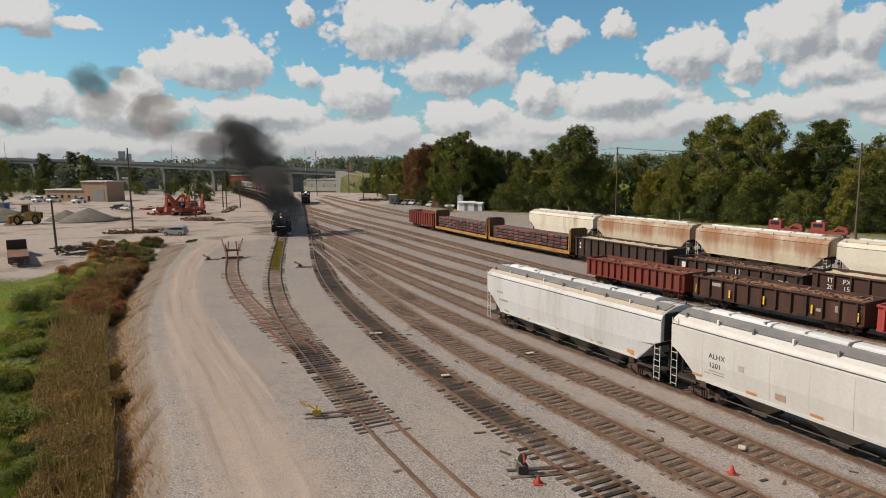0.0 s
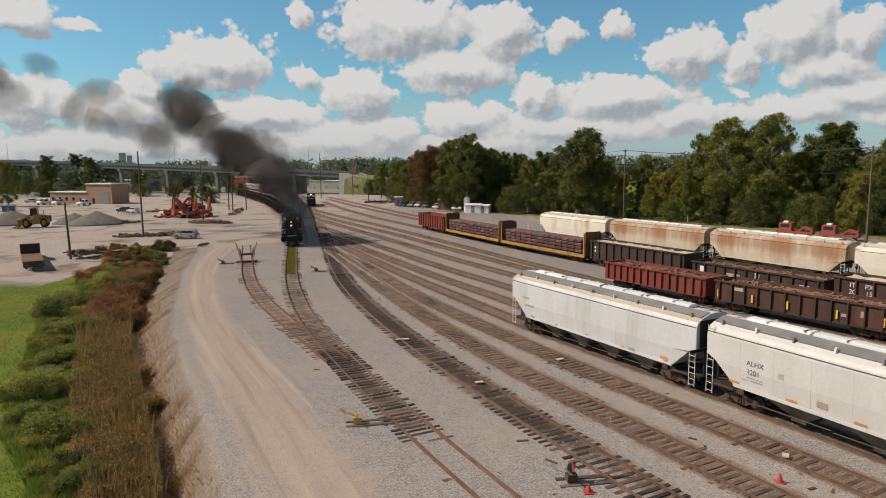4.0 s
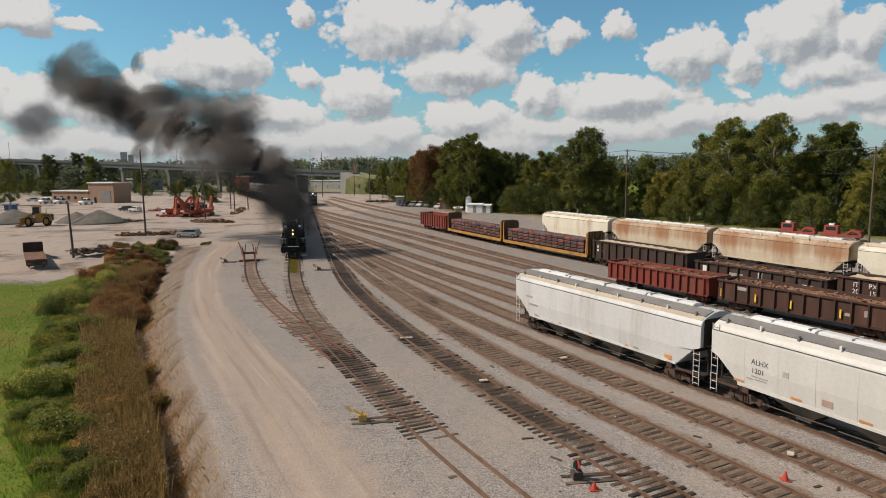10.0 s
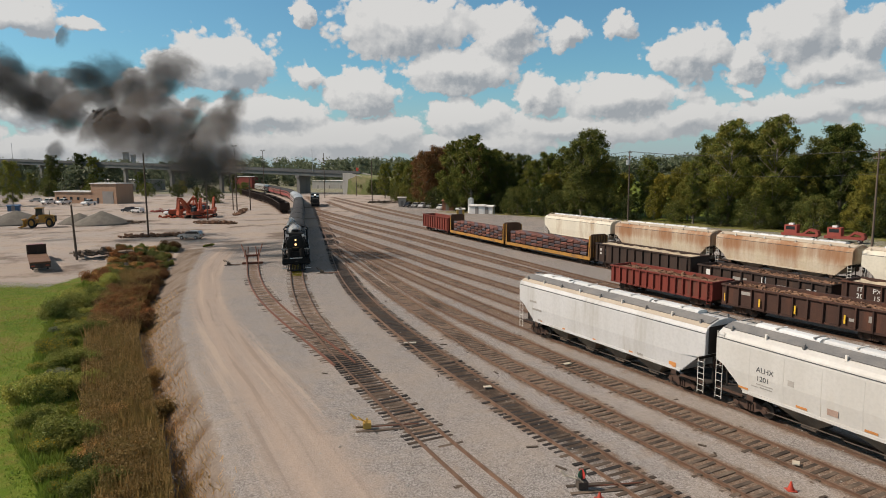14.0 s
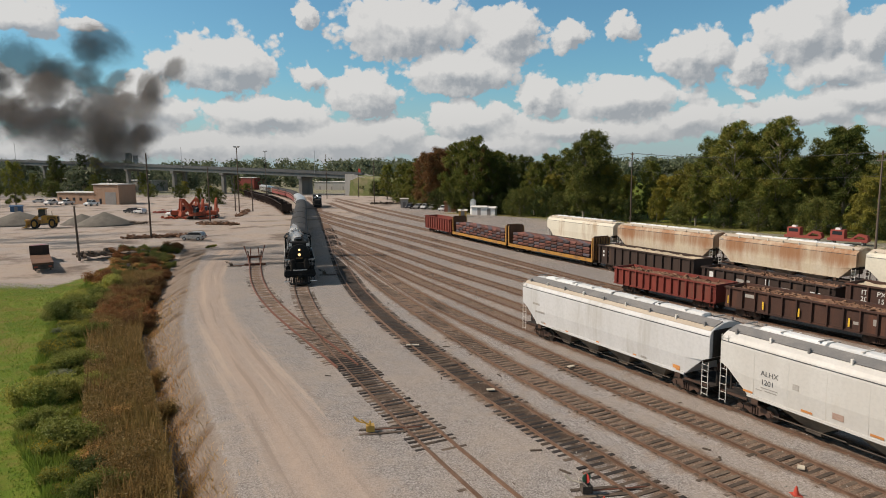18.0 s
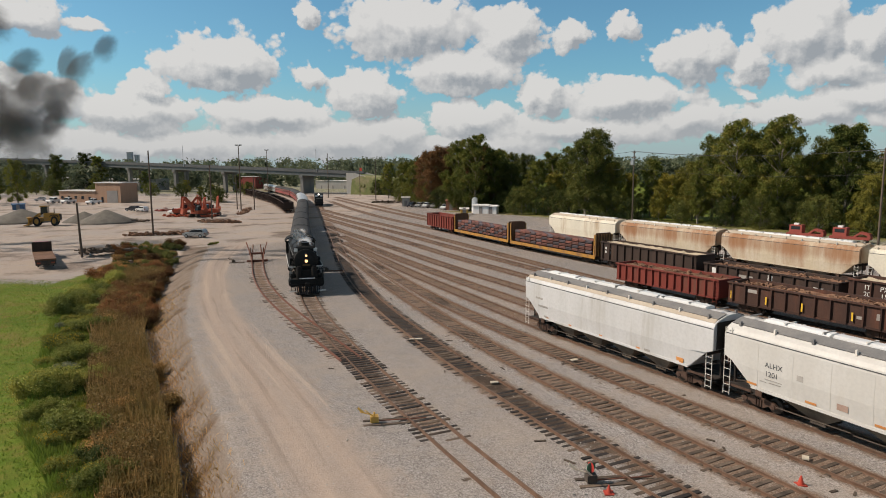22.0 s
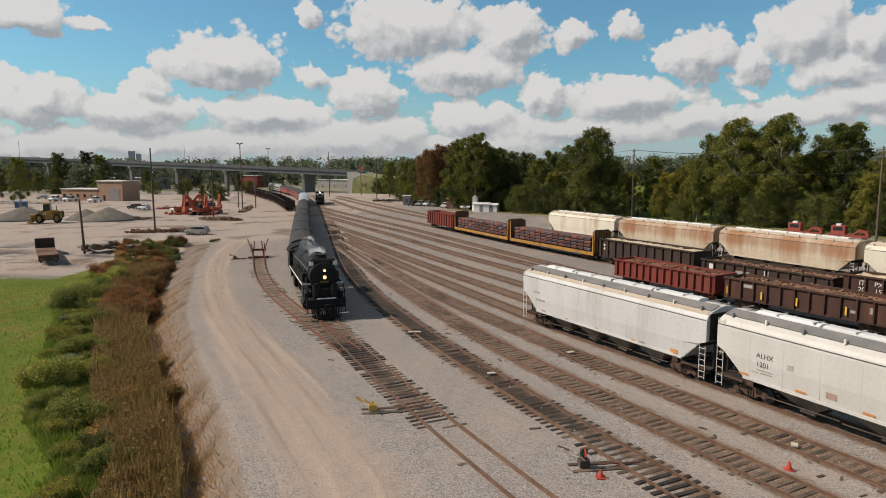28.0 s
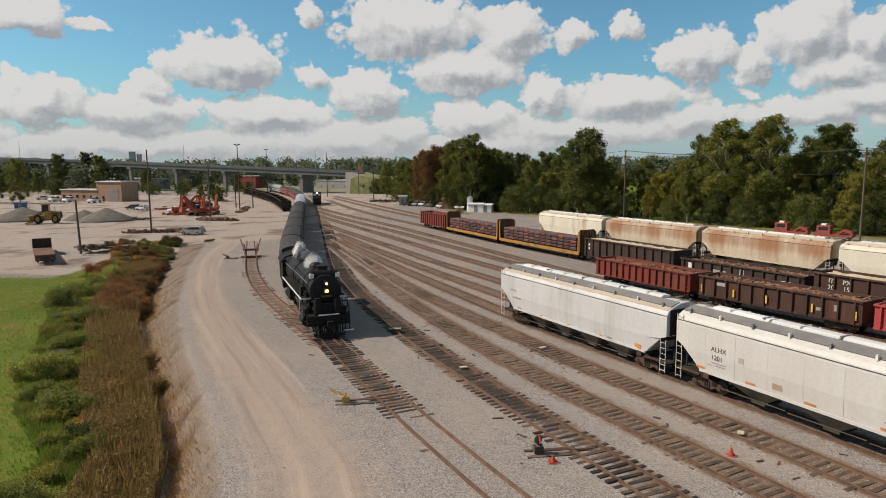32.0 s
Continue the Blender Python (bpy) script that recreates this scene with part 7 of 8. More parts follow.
def weed_beds():
    """Tall brown weeds in the ditch, as blades and seed heads; green grass along the field's edge; tufts on the bank."""
    g = np.random.default_rng(12)

    def blades(x, y, tall, wide, lean, name, material, label):
        k = len(x)
        z = ground_height(x, y)
        a = g.uniform(0, 2 * math.pi, k)
        h = tall * g.uniform(0.55, 1.15, k)
        ux, uy = np.cos(a) * wide, np.sin(a) * wide
        lx, ly = g.normal(0, lean, k) * h, g.normal(0, lean, k) * h
        p = np.stack([np.stack([x - ux, y - uy, z - 0.05], 1), np.stack([x + ux, y + uy, z - 0.05], 1),
                      np.stack([x + ux * 1.2 + lx * 0.6, y + uy * 1.2 + ly * 0.6, z + h * 0.65], 1), np.stack([x + lx, y + ly, z + h], 1)], 1)
        tagged(new(name, mesh_quads(name, p.reshape(-1, 3), material)), label, "weeds", kind="stuff")

    def scatter(k, y0, y1, f0, f1, power=1.0):
        y = y0 + (y1 - y0) * g.uniform(0, 1, k) ** power
        w0, w1 = strip(WEEDS, y), strip(TOE, y) - 0.2
        f = f0 + (f1 - f0) * g.uniform(0, 1, k)
        return w0 + (w1 - w0) * f, y

    x, y = scatter(16000, 15, 92, 0.42, 1.0, 1.3)
    keep = g.uniform(0, 1, len(x)) < 0.45 + 0.55 * (np.sin(x * 1.3) * np.sin(y * 0.9) > -0.2)
    blades(x[keep], y[keep], 1.75, 0.022, 0.12, "tall_weeds", "weed", "dense tall brown seeding weeds in the ditch")
    # their leaves and seed heads, thickest at the top
    x, y = scatter(150000, 15, 92, 0.42, 1.0, 1.3)
    tops = 1.35 + 0.3 * np.sin(x * 0.9 + 0.4 * y) * np.sin(y * 0.55) + 0.15 * np.sin(3.1 * x) * np.sin(2.3 * y)
    p = np.stack([x, y, ground_height(x, y) + tops * g.uniform(0.1, 1.0, len(x)) ** 0.45 + g.normal(0, 0.08, len(x))], 1)
    u, w = g.normal(0, 1, (2, len(x), 3))
    u, w = (v / np.linalg.norm(v, axis=1)[:, None] * g.uniform(0.04, 0.10, len(x))[:, None] for v in (u, w))
    heads = np.stack([p - u, p - w * 0.5, p + u, p + w * 0.5], 1).reshape(-1, 3)
    tagged(new("weed_heads", mesh_quads("weed_heads", heads, "weed")), "brown leaves and seed heads of tall ditch weeds", "weeds", kind="stuff")
    x, y = scatter(40000, 15, 95, -0.05, 0.45, 1.3)
    blades(x, y, 0.75, 0.03, 0.25, "edge_grass", "blade", "rank green grass along the field's edge")
    y = 14 + 70 * g.uniform(0, 1, 26000) ** 1.5
    x = strip(WEEDS, y) - g.uniform(-1, 26, len(y))
    blades(x, y, 0.14, 0.035, 0.4, "field_grass", "blade", "short green meadow grass")
    y = 15 + 60 * g.uniform(0, 1, 9000) ** 1.7
    e, w = strip(EDGE, y), strip(TOE, y)
    x = w + (e - w) * np.abs(g.normal(0, 0.33, len(y)))
    blades(x, y, 0.26, 0.012, 0.6, "bank_tufts", "weed", "dry straw tufts on the eroded bank")
    # green between the rails of the main track, where no wheel scuffs
    s = g.uniform(MAIN.near(-18.5, 82), MAIN.near(-25.5, 114), 3800)
    pts = np.array([(*MAIN.at(v)[0][:2],) for v in s])
    blades(pts[:, 0] + g.uniform(-0.62, 0.62, len(s)), pts[:, 1] + g.uniform(-0.2, 0.2, len(s)), 0.16, 0.03, 0.3, "track_grass", "flower", "low yellow-green grass between the rails")


weed_beds()
bm = bmesh.new()
faces(bm, [(strip(TOE, y) - 0.25 + k, y, -1.62 + 0.0 * y) for y in (60, 70, 80, 92) for k in (-0.9, 0.25)], [(0, 1, 3, 2), (2, 3, 5, 4), (4, 5, 7, 6)])
tagged(part("ditch_water", bm, "water"), "strip of still water in the ditch", "water", kind="structure")


# ================= bridge =================
def bridge():
    t = thing("road_bridge", "long grey road bridge on concrete piers", "bridge")
    a, way = Vector((-46.0, 339.2, 0)), Vector((-0.93, 0.37, 0)).normalized()
    side = Vector((-way.y, way.x, 0))

    def top(s):
        return 11.6 + 0.041 * s - 0.000018 * s * s

    def run(u0, u1, z0, z1, s0=-2.0, s1=540.0, step=26):
        bm = bmesh.new()
        rings = []
        for s in np.linspace(s0, s1, step):
            p = a + way * float(s)
            rings.append([p + side * u + Vector((0, 0, top(s) + z)) for u, z in ((u0, z0), (u1, z0), (u1, z1), (u0, z1))])
        return loft(bm, rings)
    part("deck", run(-6, 6, -1.2, -0.8), "bridge_grey", t)
    for u in (-6, 5.7):
        part("parapet", run(u, u + 0.3, -0.8, 0.2), "bridge_grey", t)
    for u in (-5.4, -1.8, 1.8, 5.4):
        part("girder", run(u - 0.25, u + 0.25, -3.0, -1.2), "girder", t)
    for s in (30, 82, 118, 154, 190, 226, 262, 300, 340, 380, 420, 460, 500):
        p = a + way * s
        bm = bmesh.new()
        m = Matrix.Translation(p) @ Matrix.Rotation(math.atan2(way.y, way.x), 4, "Z")
        for u in (-4.2, 4.2) if s > 60 else (0,):
            w = 1.0 if s > 60 else 5.2
            box(bm, -0.9, 0.9, u - w, u + w, -0.5, top(s) - 4.0, m)
        box(bm, -1.1, 1.1, -6.2, 6.2, top(s) - 4.2, top(s) - 3.0, m)
        part("pier", bm, "pier_shaded", t)
    m = Matrix.Translation(a) @ Matrix.Rotation(math.atan2(way.y, way.x), 4, "Z")
    bm = bmesh.new()
    box(bm, -3.0, 1.2, -7.0, 7.0, -0.5, 8.6, m)
    part("abutment", bm, "concrete", t)
    bm = bmesh.new()
    for u in (-7.4, 7.0):
        faces(bm, [m @ Vector(p) for p in ((1.2, u, -0.5), (-26, u, -0.5), (-26, u, 5.5), (-3, u, 11.0), (1.2, u, 11.0), (1.2, u + 0.4, -0.5), (-26, u + 0.4, -0.5), (-26, u + 0.4, 5.5), (-3, u + 0.4, 11.0), (1.2, u + 0.4, 11.0))],
              [(0, 1, 2, 3, 4), (5, 6, 7, 8, 9), (0, 1, 6, 5), (1, 2, 7, 6), (2, 3, 8, 7), (3, 4, 9, 8), (4, 0, 5, 9)])
    part("wing_wall", bm, "concrete", t)
    bm = bmesh.new()
    faces(bm, [m @ Vector(p) for p in ((-2, -6.9, 10.2), (-2, 6.9, 10.2), (-60, 6.9, 6.0), (-60, -6.9, 6.0), (-2, -9, -0.3), (-2, 9, -0.3), (-70, 14, -0.3), (-70, -14, -0.3))],
          [(0, 1, 2, 3), (0, 3, 7, 4), (1, 5, 6, 2), (2, 6, 7, 3), (0, 4, 5, 1)])
    part("embankment", bm, "grass_bank", t, "grassy ramp")
    bm = bmesh.new()
    box(bm, -0.5, 0.9, -6.5, -6.3, 11.6, 13.6, m)
    part("sign_panel", bm, "cone", t, "orange roadwork sign")
    for s in (20, 110, 250):
        bm = bmesh.new()
        p = a + way * s + side * 6.2
        rod(bm, p + Vector((0, 0, top(s) - 1)), p + Vector((0, 0, top(s) + 11)), 0.12, 6)
        part("lamp_mast", bm, "galv", t)


bridge()


# ================= poles and wires =================
def utility_pole(x, y, tall, label="weathered wooden utility pole", arms=0, lamps=0, r=0.2, lean=0.0):
    t = thing("utility_pole", label, "utility pole", "utility poles", at=pose(x, y, 0, 0, lean, 0))
    bm = bmesh.new()
    rod(bm, (0, 0, -0.4), (0, 0, tall), r, 9, r * 0.65)
    part("mast", bm, "pole", t)
    for k in range(arms):
        bm = bmesh.new()
        box(bm, -0.07, 0.07, -1.3, 1.3, tall - 0.6 - 1.1 * k, tall - 0.45 - 1.1 * k)
        arm = part("crossarm", bm, "pole", t)
        for u in (-1.2, -0.6, 0.6, 1.2):
            bm = bmesh.new()
            rod(bm, (0, u, tall - 0.45 - 1.1 * k), (0, u, tall - 0.2 - 1.1 * k), 0.05, 6)
            part("insulator", bm, "galv", arm)
    for k in range(lamps):
        bm = bmesh.new()
        u = (-1) ** k
        rod(bm, (0, 0, tall - 0.2), (1.0 * u, 0, tall + 0.1), 0.06, 6)
        box(bm, 0.6 * u - 0.4, 0.6 * u + 0.4, -0.25, 0.25, tall, tall + 0.35)
        part("floodlight", bm, "mark_grey", t)
    return t


utility_pole(-60.0, 131.6, 17.4)
utility_pole(-58.1, 101.8, 8.4, "short dark wooden utility pole", lean=-1.5)
utility_pole(-63.0, 174.0, 14.6)
utility_pole(-66.0, 209.0, 21.0, "tall wooden pole with floodlights", lamps=2)
utility_pole(-62.8, 213.0, 11.0)
utility_pole(-69.5, 216.0, 11.5)
utility_pole(-82.0, 301.0, 22.0, "tall wooden pole with floodlights", lamps=2)
utility_pole(-25.8, 247.0, 16.4)
utility_pole(-53.0, 297.0, 20.5)
utility_pole(-40.0, 310.0, 12.0)
tp = utility_pole(47.0, 158.0, 17.4, "wooden power pole with grey transformers", 2)
for u in (-0.55, 0.55):
    bm = bmesh.new()
    rod(bm, (-0.35, u, 13.9), (-0.35, u, 15.2), 0.32, 12)
    part("transformer", bm, "galv", tp)
utility_pole(72.6, 105.7, 16.3, arms=2)
utility_pole(14.0, 217.0, 16.5, arms=1)
utility_pole(98.0, 52.0, 16.3, arms=2)


def wires():
    t = thing("power_line", "sagging black overhead power wires", "power line")
    posts = [(14.0, 217.0, 16.5), (47.0, 158.0, 17.4), (72.6, 105.7, 16.3), (98.0, 52.0, 16.3)]
    for (x0, y0, z0), (x1, y1, z1) in zip(posts, posts[1:]):
        for du, dz in ((-1.2, -0.2), (-0.4, -0.2), (1.2, -0.2), (0.0, -4.2)):
            bm = bmesh.new()
            pts = []
            for k in range(13):
                f = k / 12
                pts.append(Vector((x0 + (x1 - x0) * f, y0 + (y1 - y0) * f + du, z0 + (z1 - z0) * f + dz - 4.4 * f * (1 - f))))
            loft(bm, [[p + Vector((0.022 * math.cos(a), 0, 0.022 * math.sin(a))) for a in (0.0, 1.571, 3.142, 4.712)] for p in pts])
            part("wire", bm, "wire", t)


wires()


# ================= buildings =================
def warehouse():
    t = thing("warehouse", "tan metal-sided warehouse with a pale roof", "building")
    m = pose(-131.0, 260.5, 0, 0, 0, 180 - 22)  # x runs away from the near right corner along the front

    def block(x0, x1, depth, z, ridge, name):
        bm = bmesh.new()
        box(bm, x0, x1, -depth, 0, -0.3, z, m)
        wall = part("wall", bm, "tan_wall", t)
        bm = bmesh.new()
        faces(bm, [m @ Vector(p) for p in ((x0 - 0.3, 0.4, z), (x1 + 0.3, 0.4, z), (x1 + 0.3, -depth - 0.4, z), (x0 - 0.3, -depth - 0.4, z), (x0 - 0.3, 0.4, z + 0.35), (x1 + 0.3, 0.4, z + 0.35),
                                           (x1 + 0.3, -depth - 0.4, z + 0.35), (x0 - 0.3, -depth - 0.4, z + 0.35), (x0 - 0.3, -depth / 2, z + ridge), (x1 + 0.3, -depth / 2, z + ridge))],
              [(0, 1, 2, 3), (0, 1, 5, 4), (2, 3, 7, 6), (4, 5, 9, 8), (8, 9, 6, 7), (0, 4, 8, 7, 3), (1, 5, 9, 6, 2)])
        part("roof", bm, "tan_roof", t)
        return wall
    block(0, 14.0, 8.5, 8.0, 0.5, "high")
    block(14.1, 35.5, 8.0, 4.6, 0.4, "low")

    def panel(x0, x1, z0, z1, name, material):
        bm = bmesh.new()
        box(bm, x0, x1, 0.02, 0.1, z0, z1, m)
        part(name, bm, material, t)
    panel(1.6, 7.6, 0, 5.0, "roller_door", "grey_door")
    panel(9.8, 10.9, 0, 2.3, "door", "auto_dark")
    panel(17, 18.2, 0, 2.3, "door", "auto_dark")
    for x in (21, 25, 29, 33):
        panel(x, x + 1.4, 1.4, 2.6, "window", "glass")


warehouse()


def low_building(name, label, x, y, turn, wide, deep, tall, wall, roof, doors=2):
    t = thing(name, label, "building", at=pose(x, y, 0, 0, 0, turn))
    bm = bmesh.new()
    box(bm, -wide / 2, wide / 2, -deep / 2, deep / 2, -0.2, tall)
    part("wall", bm, wall, t)
    bm = bmesh.new()
    prism(bm, [(-deep / 2 - 0.3, tall), (deep / 2 + 0.3, tall), (deep / 2 + 0.3, tall + 0.15), (0, tall + 0.5), (-deep / 2 - 0.3, tall + 0.15)], -wide / 2 - 0.3, wide / 2 + 0.3, "x")
    part("roof", bm, roof, t)
    for i in range(doors):
        bm = bmesh.new()
        x0 = -wide / 2 + wide * (i + 0.5) / doors
        box(bm, x0 - 0.5, x0 + 0.5, -deep / 2 - 0.06, -deep / 2 - 0.01, 0, 2.1)
        part("door", bm, "grey_door", t)
    return t


low_building("equipment_shed", "small brick-red equipment shed", 4.6, 205, -12, 6.4, 4.0, 3.0, "brick", "brick")
low_building("signal_hut", "white equipment cabin beside the tracks", 11.6, 189, -20, 4.6, 2.6, 2.3, "white_paint", "white_paint", 1)
low_building("signal_hut", "white equipment cabin beside the tracks", 14.4, 188, -20, 3.6, 2.4, 2.1, "white_paint", "white_paint", 1)
low_building("store_hut", "small yellow-tan store hut", 6.2, 184, 0, 2.2, 2.0, 1.6, "stand_yellow", "tan_roof", 1)
bm = bmesh.new()
rod(bm, (0, 0, 0), (0, 0, 4.2), 0.9, 16)
rod(bm, (0, 0, 4.2), (0, 0, 4.7), 0.9, 16, 0.25)
tank = thing("storage_tank", "upright white storage tank with a coned top", "tank", at=pose(9.6, 192, 0))
part("shell", bm, "white_paint", tank)
low_building("grey_cabinet", "grey equipment cabinet beside parked cars", -13.0, 226, 0, 2.6, 2.0, 3.0, "concrete", "concrete", 1)
for x, y, w, h, wall in ((-205, 428, 44, 7, "concrete"), (-262, 440, 40, 8, "concrete"), (-130, 440, 14, 8, "mow_red"), (-70, 430, 26, 5, "concrete")):
    low_building("distant_depot", "pale low depot beyond the bridge", x, y, -20, w, 14, h, wall, "tan_roof", 3)
for x, y, h, w in ((-489, 1010, 40, 8), (-481, 1016, 36, 6)):
    low_building("office_tower", "hazy grey office tower on the skyline", x, y, 10, w, 7, h, "hazy", "hazy", 3)


def road():
    """The pale concrete road at the yard's far side."""
    line = Line([(-92, 120), (-112, 150), (-136, 196), (-160, 240), (-190, 300), (-230, 380)])
    bm = bmesh.new()
    vs = []
    for s in np.arange(0, line.length, 6.0):
        p, d = line.at(float(s))
        left = Vector((-d.y, d.x, 0))
        vs += [p + left * 4.2 + Vector((-30, 0, 0.03)), p - left * 4.2 + Vector((-30, 0, 0.03))]
    faces(bm, vs, [(2 * i, 2 * i + 1, 2 * i + 3, 2 * i + 2) for i in range(len(vs) // 2 - 1)])
    tagged(part("road", bm, "concrete"), "pale concrete road along the yard", "road", kind="structure")


road()


# ================= vehicles and machines =================
def car_wheel(r=0.36):
    bm = bmesh.new()
    rod(bm, (0, -0.12, 0), (0, 0.12, 0), r, 16)
    tyre = finish(bm, "tyre", "tyre")
    bm = bmesh.new()
    rod(bm, (0, -0.13, 0), (0, 0.13, 0), r * 0.58, 12)
    return tyre, finish(bm, "rim", "galv")


TYRE, RIM = car_wheel()
BIG_TYRE, BIG_RIM = car_wheel(0.85)


BIG_RIM.materials[0] = M["loader"]


def wheels(t, xs, y, r, big=False):
    for x in xs:
        for sgn in (1, -1):
            w = part("wheel", BIG_TYRE if big else TYRE, "tyre", t, at=pose(x, sgn * y, r))
            part("rim", BIG_RIM if big else RIM, "galv", w)


def road_car(label, x, y, turn, paint="auto_white", shape="suv", category="car"):
    t = thing(shape if shape != "suv" else "parked_car", label, category, "parked vehicles", at=pose(x, y, 0, 0, 0, turn))
    if shape == "pickup_truck":
        low = [(-2.7, 0.45), (2.7, 0.45), (2.72, 0.85), (2.5, 1.05), (1.3, 1.12), (-0.9, 1.12), (-2.7, 1.1)]
        top = [(1.25, 1.1), (0.55, 1.75), (-0.75, 1.78), (-0.95, 1.1)]
    else:
        low = [(-2.35, 0.4), (2.35, 0.4), (2.4, 0.8), (2.2, 0.98), (1.15, 1.08), (-2.3, 1.1)]
        top = [(1.1, 1.07), (0.4, 1.66), (-1.95, 1.7), (-2.28, 1.08)]
    bm = bmesh.new()
    prism(bm, low, -0.93, 0.93)
    bmesh.ops.bevel(bm, geom=bm.edges[:], offset=0.07, segments=2, affect="EDGES")
    body = part("body", bm, paint, t)
    bm = bmesh.new()
    prism(bm, top, -0.82, 0.82)
    bmesh.ops.bevel(bm, geom=bm.edges[:], offset=0.06, segments=2, affect="EDGES")
    part("cabin", bm, paint, t)
    glass = [(px * 0.88 - 0.02, 1.15 if pz < 1.2 else pz - 0.1) for px, pz in top]
    bm = bmesh.new()
    prism(bm, glass, -0.835, 0.835)
    part("side_windows", bm, "glass", t)
    bm = bmesh.new()
    (xa, za), (xb, zb) = top[0], top[1]
    prism(bm, [(xa - 0.04, za + 0.08), (xb + 0.1, zb - 0.06), (xb + 0.13, zb - 0.05), (xa, za + 0.1)], -0.7, 0.7)
    part("windscreen", bm, "glass", t)
    wheels(t, (1.5, -1.45), 0.86, 0.36)
    for sgn in (1, -1):
        bm = bmesh.new()
        box(bm, 2.28, 2.42, sgn * 0.66 - 0.16, sgn * 0.66 + 0.16, 0.68, 0.84)
        part("headlight", bm, "hatch", t)
        bm = bmesh.new()
        box(bm, -2.42 if shape != "pickup_truck" else -2.74, -2.26 if shape != "pickup_truck" else -2.6, sgn * 0.72 - 0.1, sgn * 0.72 + 0.1, 0.75, 0.98)
        part("tail_light", bm, "auto_red", t)
    if shape == "pickup_truck":
        bm = bmesh.new()
        box(bm, -2.6, -1.0, -0.75, 0.75, 1.06, 1.125)
        part("load_bed", bm, "auto_dark", t)
    return t


road_car("silver parked sport utility car on pale gravel", -49.6, 127.4, 172, "auto_silver")
road_car("white pickup truck parked on the dirt yard", -82.0, 196.5, 245, "auto_white", "pickup_truck", "pickup truck")
road_car("white parked car on the dirt yard", -97.5, 207, 150, "auto_white")
road_car("dark parked car on the dirt yard", -102.0, 210, 160, "auto_dark")
for x, y in ((-160.0, 263.0), (-152.5, 260.5), (-138.5, 253.5)):
    road_car("white utility truck parked by the warehouse", x, y, 262, "auto_white", "pickup_truck", "pickup truck").scale = (1.25, 1.25, 1.35)
road_car("white parked car beyond the gravel heaps", -178.0, 283, 200, "auto_white")
for x, y, c in ((-10.8, 222, "auto_dark"), (-8.0, 221, "auto_silver"), (-5.4, 219, "auto_white"), (-2.6, 217, "auto_silver"), (0.8, 208, "auto_white")):
    road_car("car parked in a row beside the woods", x, y, 250, c, "suv" if c != "auto_white" else "pickup_truck", "car")
for x, y in ((-196, 262), (-205, 276), (-212, 290), (-220, 300), (-232, 305)):
    road_car("car parked along the far road", x, y, 60, "auto_white" if x % 2 else "auto_silver")


def loader():
    t = thing("wheel_loader", "yellow articulated wheel loader on bare ground", "wheel loader", at=pose(-97.5, 156.5, 0, 0, 0, 200) @ Matrix.Diagonal((0.92, 1.15, 1.4, 1)))
    bm = bmesh.new()
    prism(bm, [(-3.4, 0.9), (0.2, 0.9), (0.2, 2.2), (-0.6, 2.3), (-3.2, 2.1), (-3.5, 1.6)], -1.1, 1.1)
    part("body", bm, "loader", t)
    bm = bmesh.new()
    prism(bm, [(-0.8, 2.2), (0.9, 2.0), (0.8, 3.3), (-0.7, 3.4)], -0.85, 0.85)
    part("cab", bm, "glass", t)
    bm = bmesh.new()
    box(bm, -0.9, 1.0, -1.0, 1.0, 3.35, 3.5)
    part("cab_roof", bm, "loader", t)
    bm = bmesh.new()
    box(bm, -3.56, -3.35, -0.85, 0.85, 1.0, 2.0)
    part("engine_grille", bm, "under", t)
    for sgn in (1, -1):
        bm = bmesh.new()
        prism(bm, [(-3.2, 1.55), (-3.0, 1.9), (-1.4, 1.9), (-1.2, 1.55), (-1.35, 1.55), (-1.5, 1.8), (-2.9, 1.8), (-3.05, 1.55)], sgn * 1.2 - 0.25, sgn * 1.2 + 0.25)
        part("mudguard", bm, "under", t)
    bm = bmesh.new()
    rod(bm, (-2.2, 0.4, 2.2), (-2.2, 0.4, 3.0), 0.08, 8)
    part("exhaust_pipe", bm, "under", t)
    bm = bmesh.new()
    box(bm, 0.4, 2.6, -0.7, 0.7, 0.8, 1.5)
    for sgn in (1, -1):
        prism(bm, [(1.0, 2.0), (1.4, 2.3), (3.8, 0.9), (3.6, 0.5)], sgn * 0.75 - 0.12, sgn * 0.75 + 0.12)
    part("lift_arm", bm, "loader", t)
    bm = bmesh.new()
    prism(bm, [(3.5, 0.2), (4.9, 0.15), (4.9, 0.25), (3.8, 0.5), (3.7, 1.3), (4.1, 1.6), (3.5, 1.5)], -1.5, 1.5)
    part("bucket", bm, "loader", t)
    wheels(t, (1.9, -2.2), 1.05, 0.85, True)


loader()


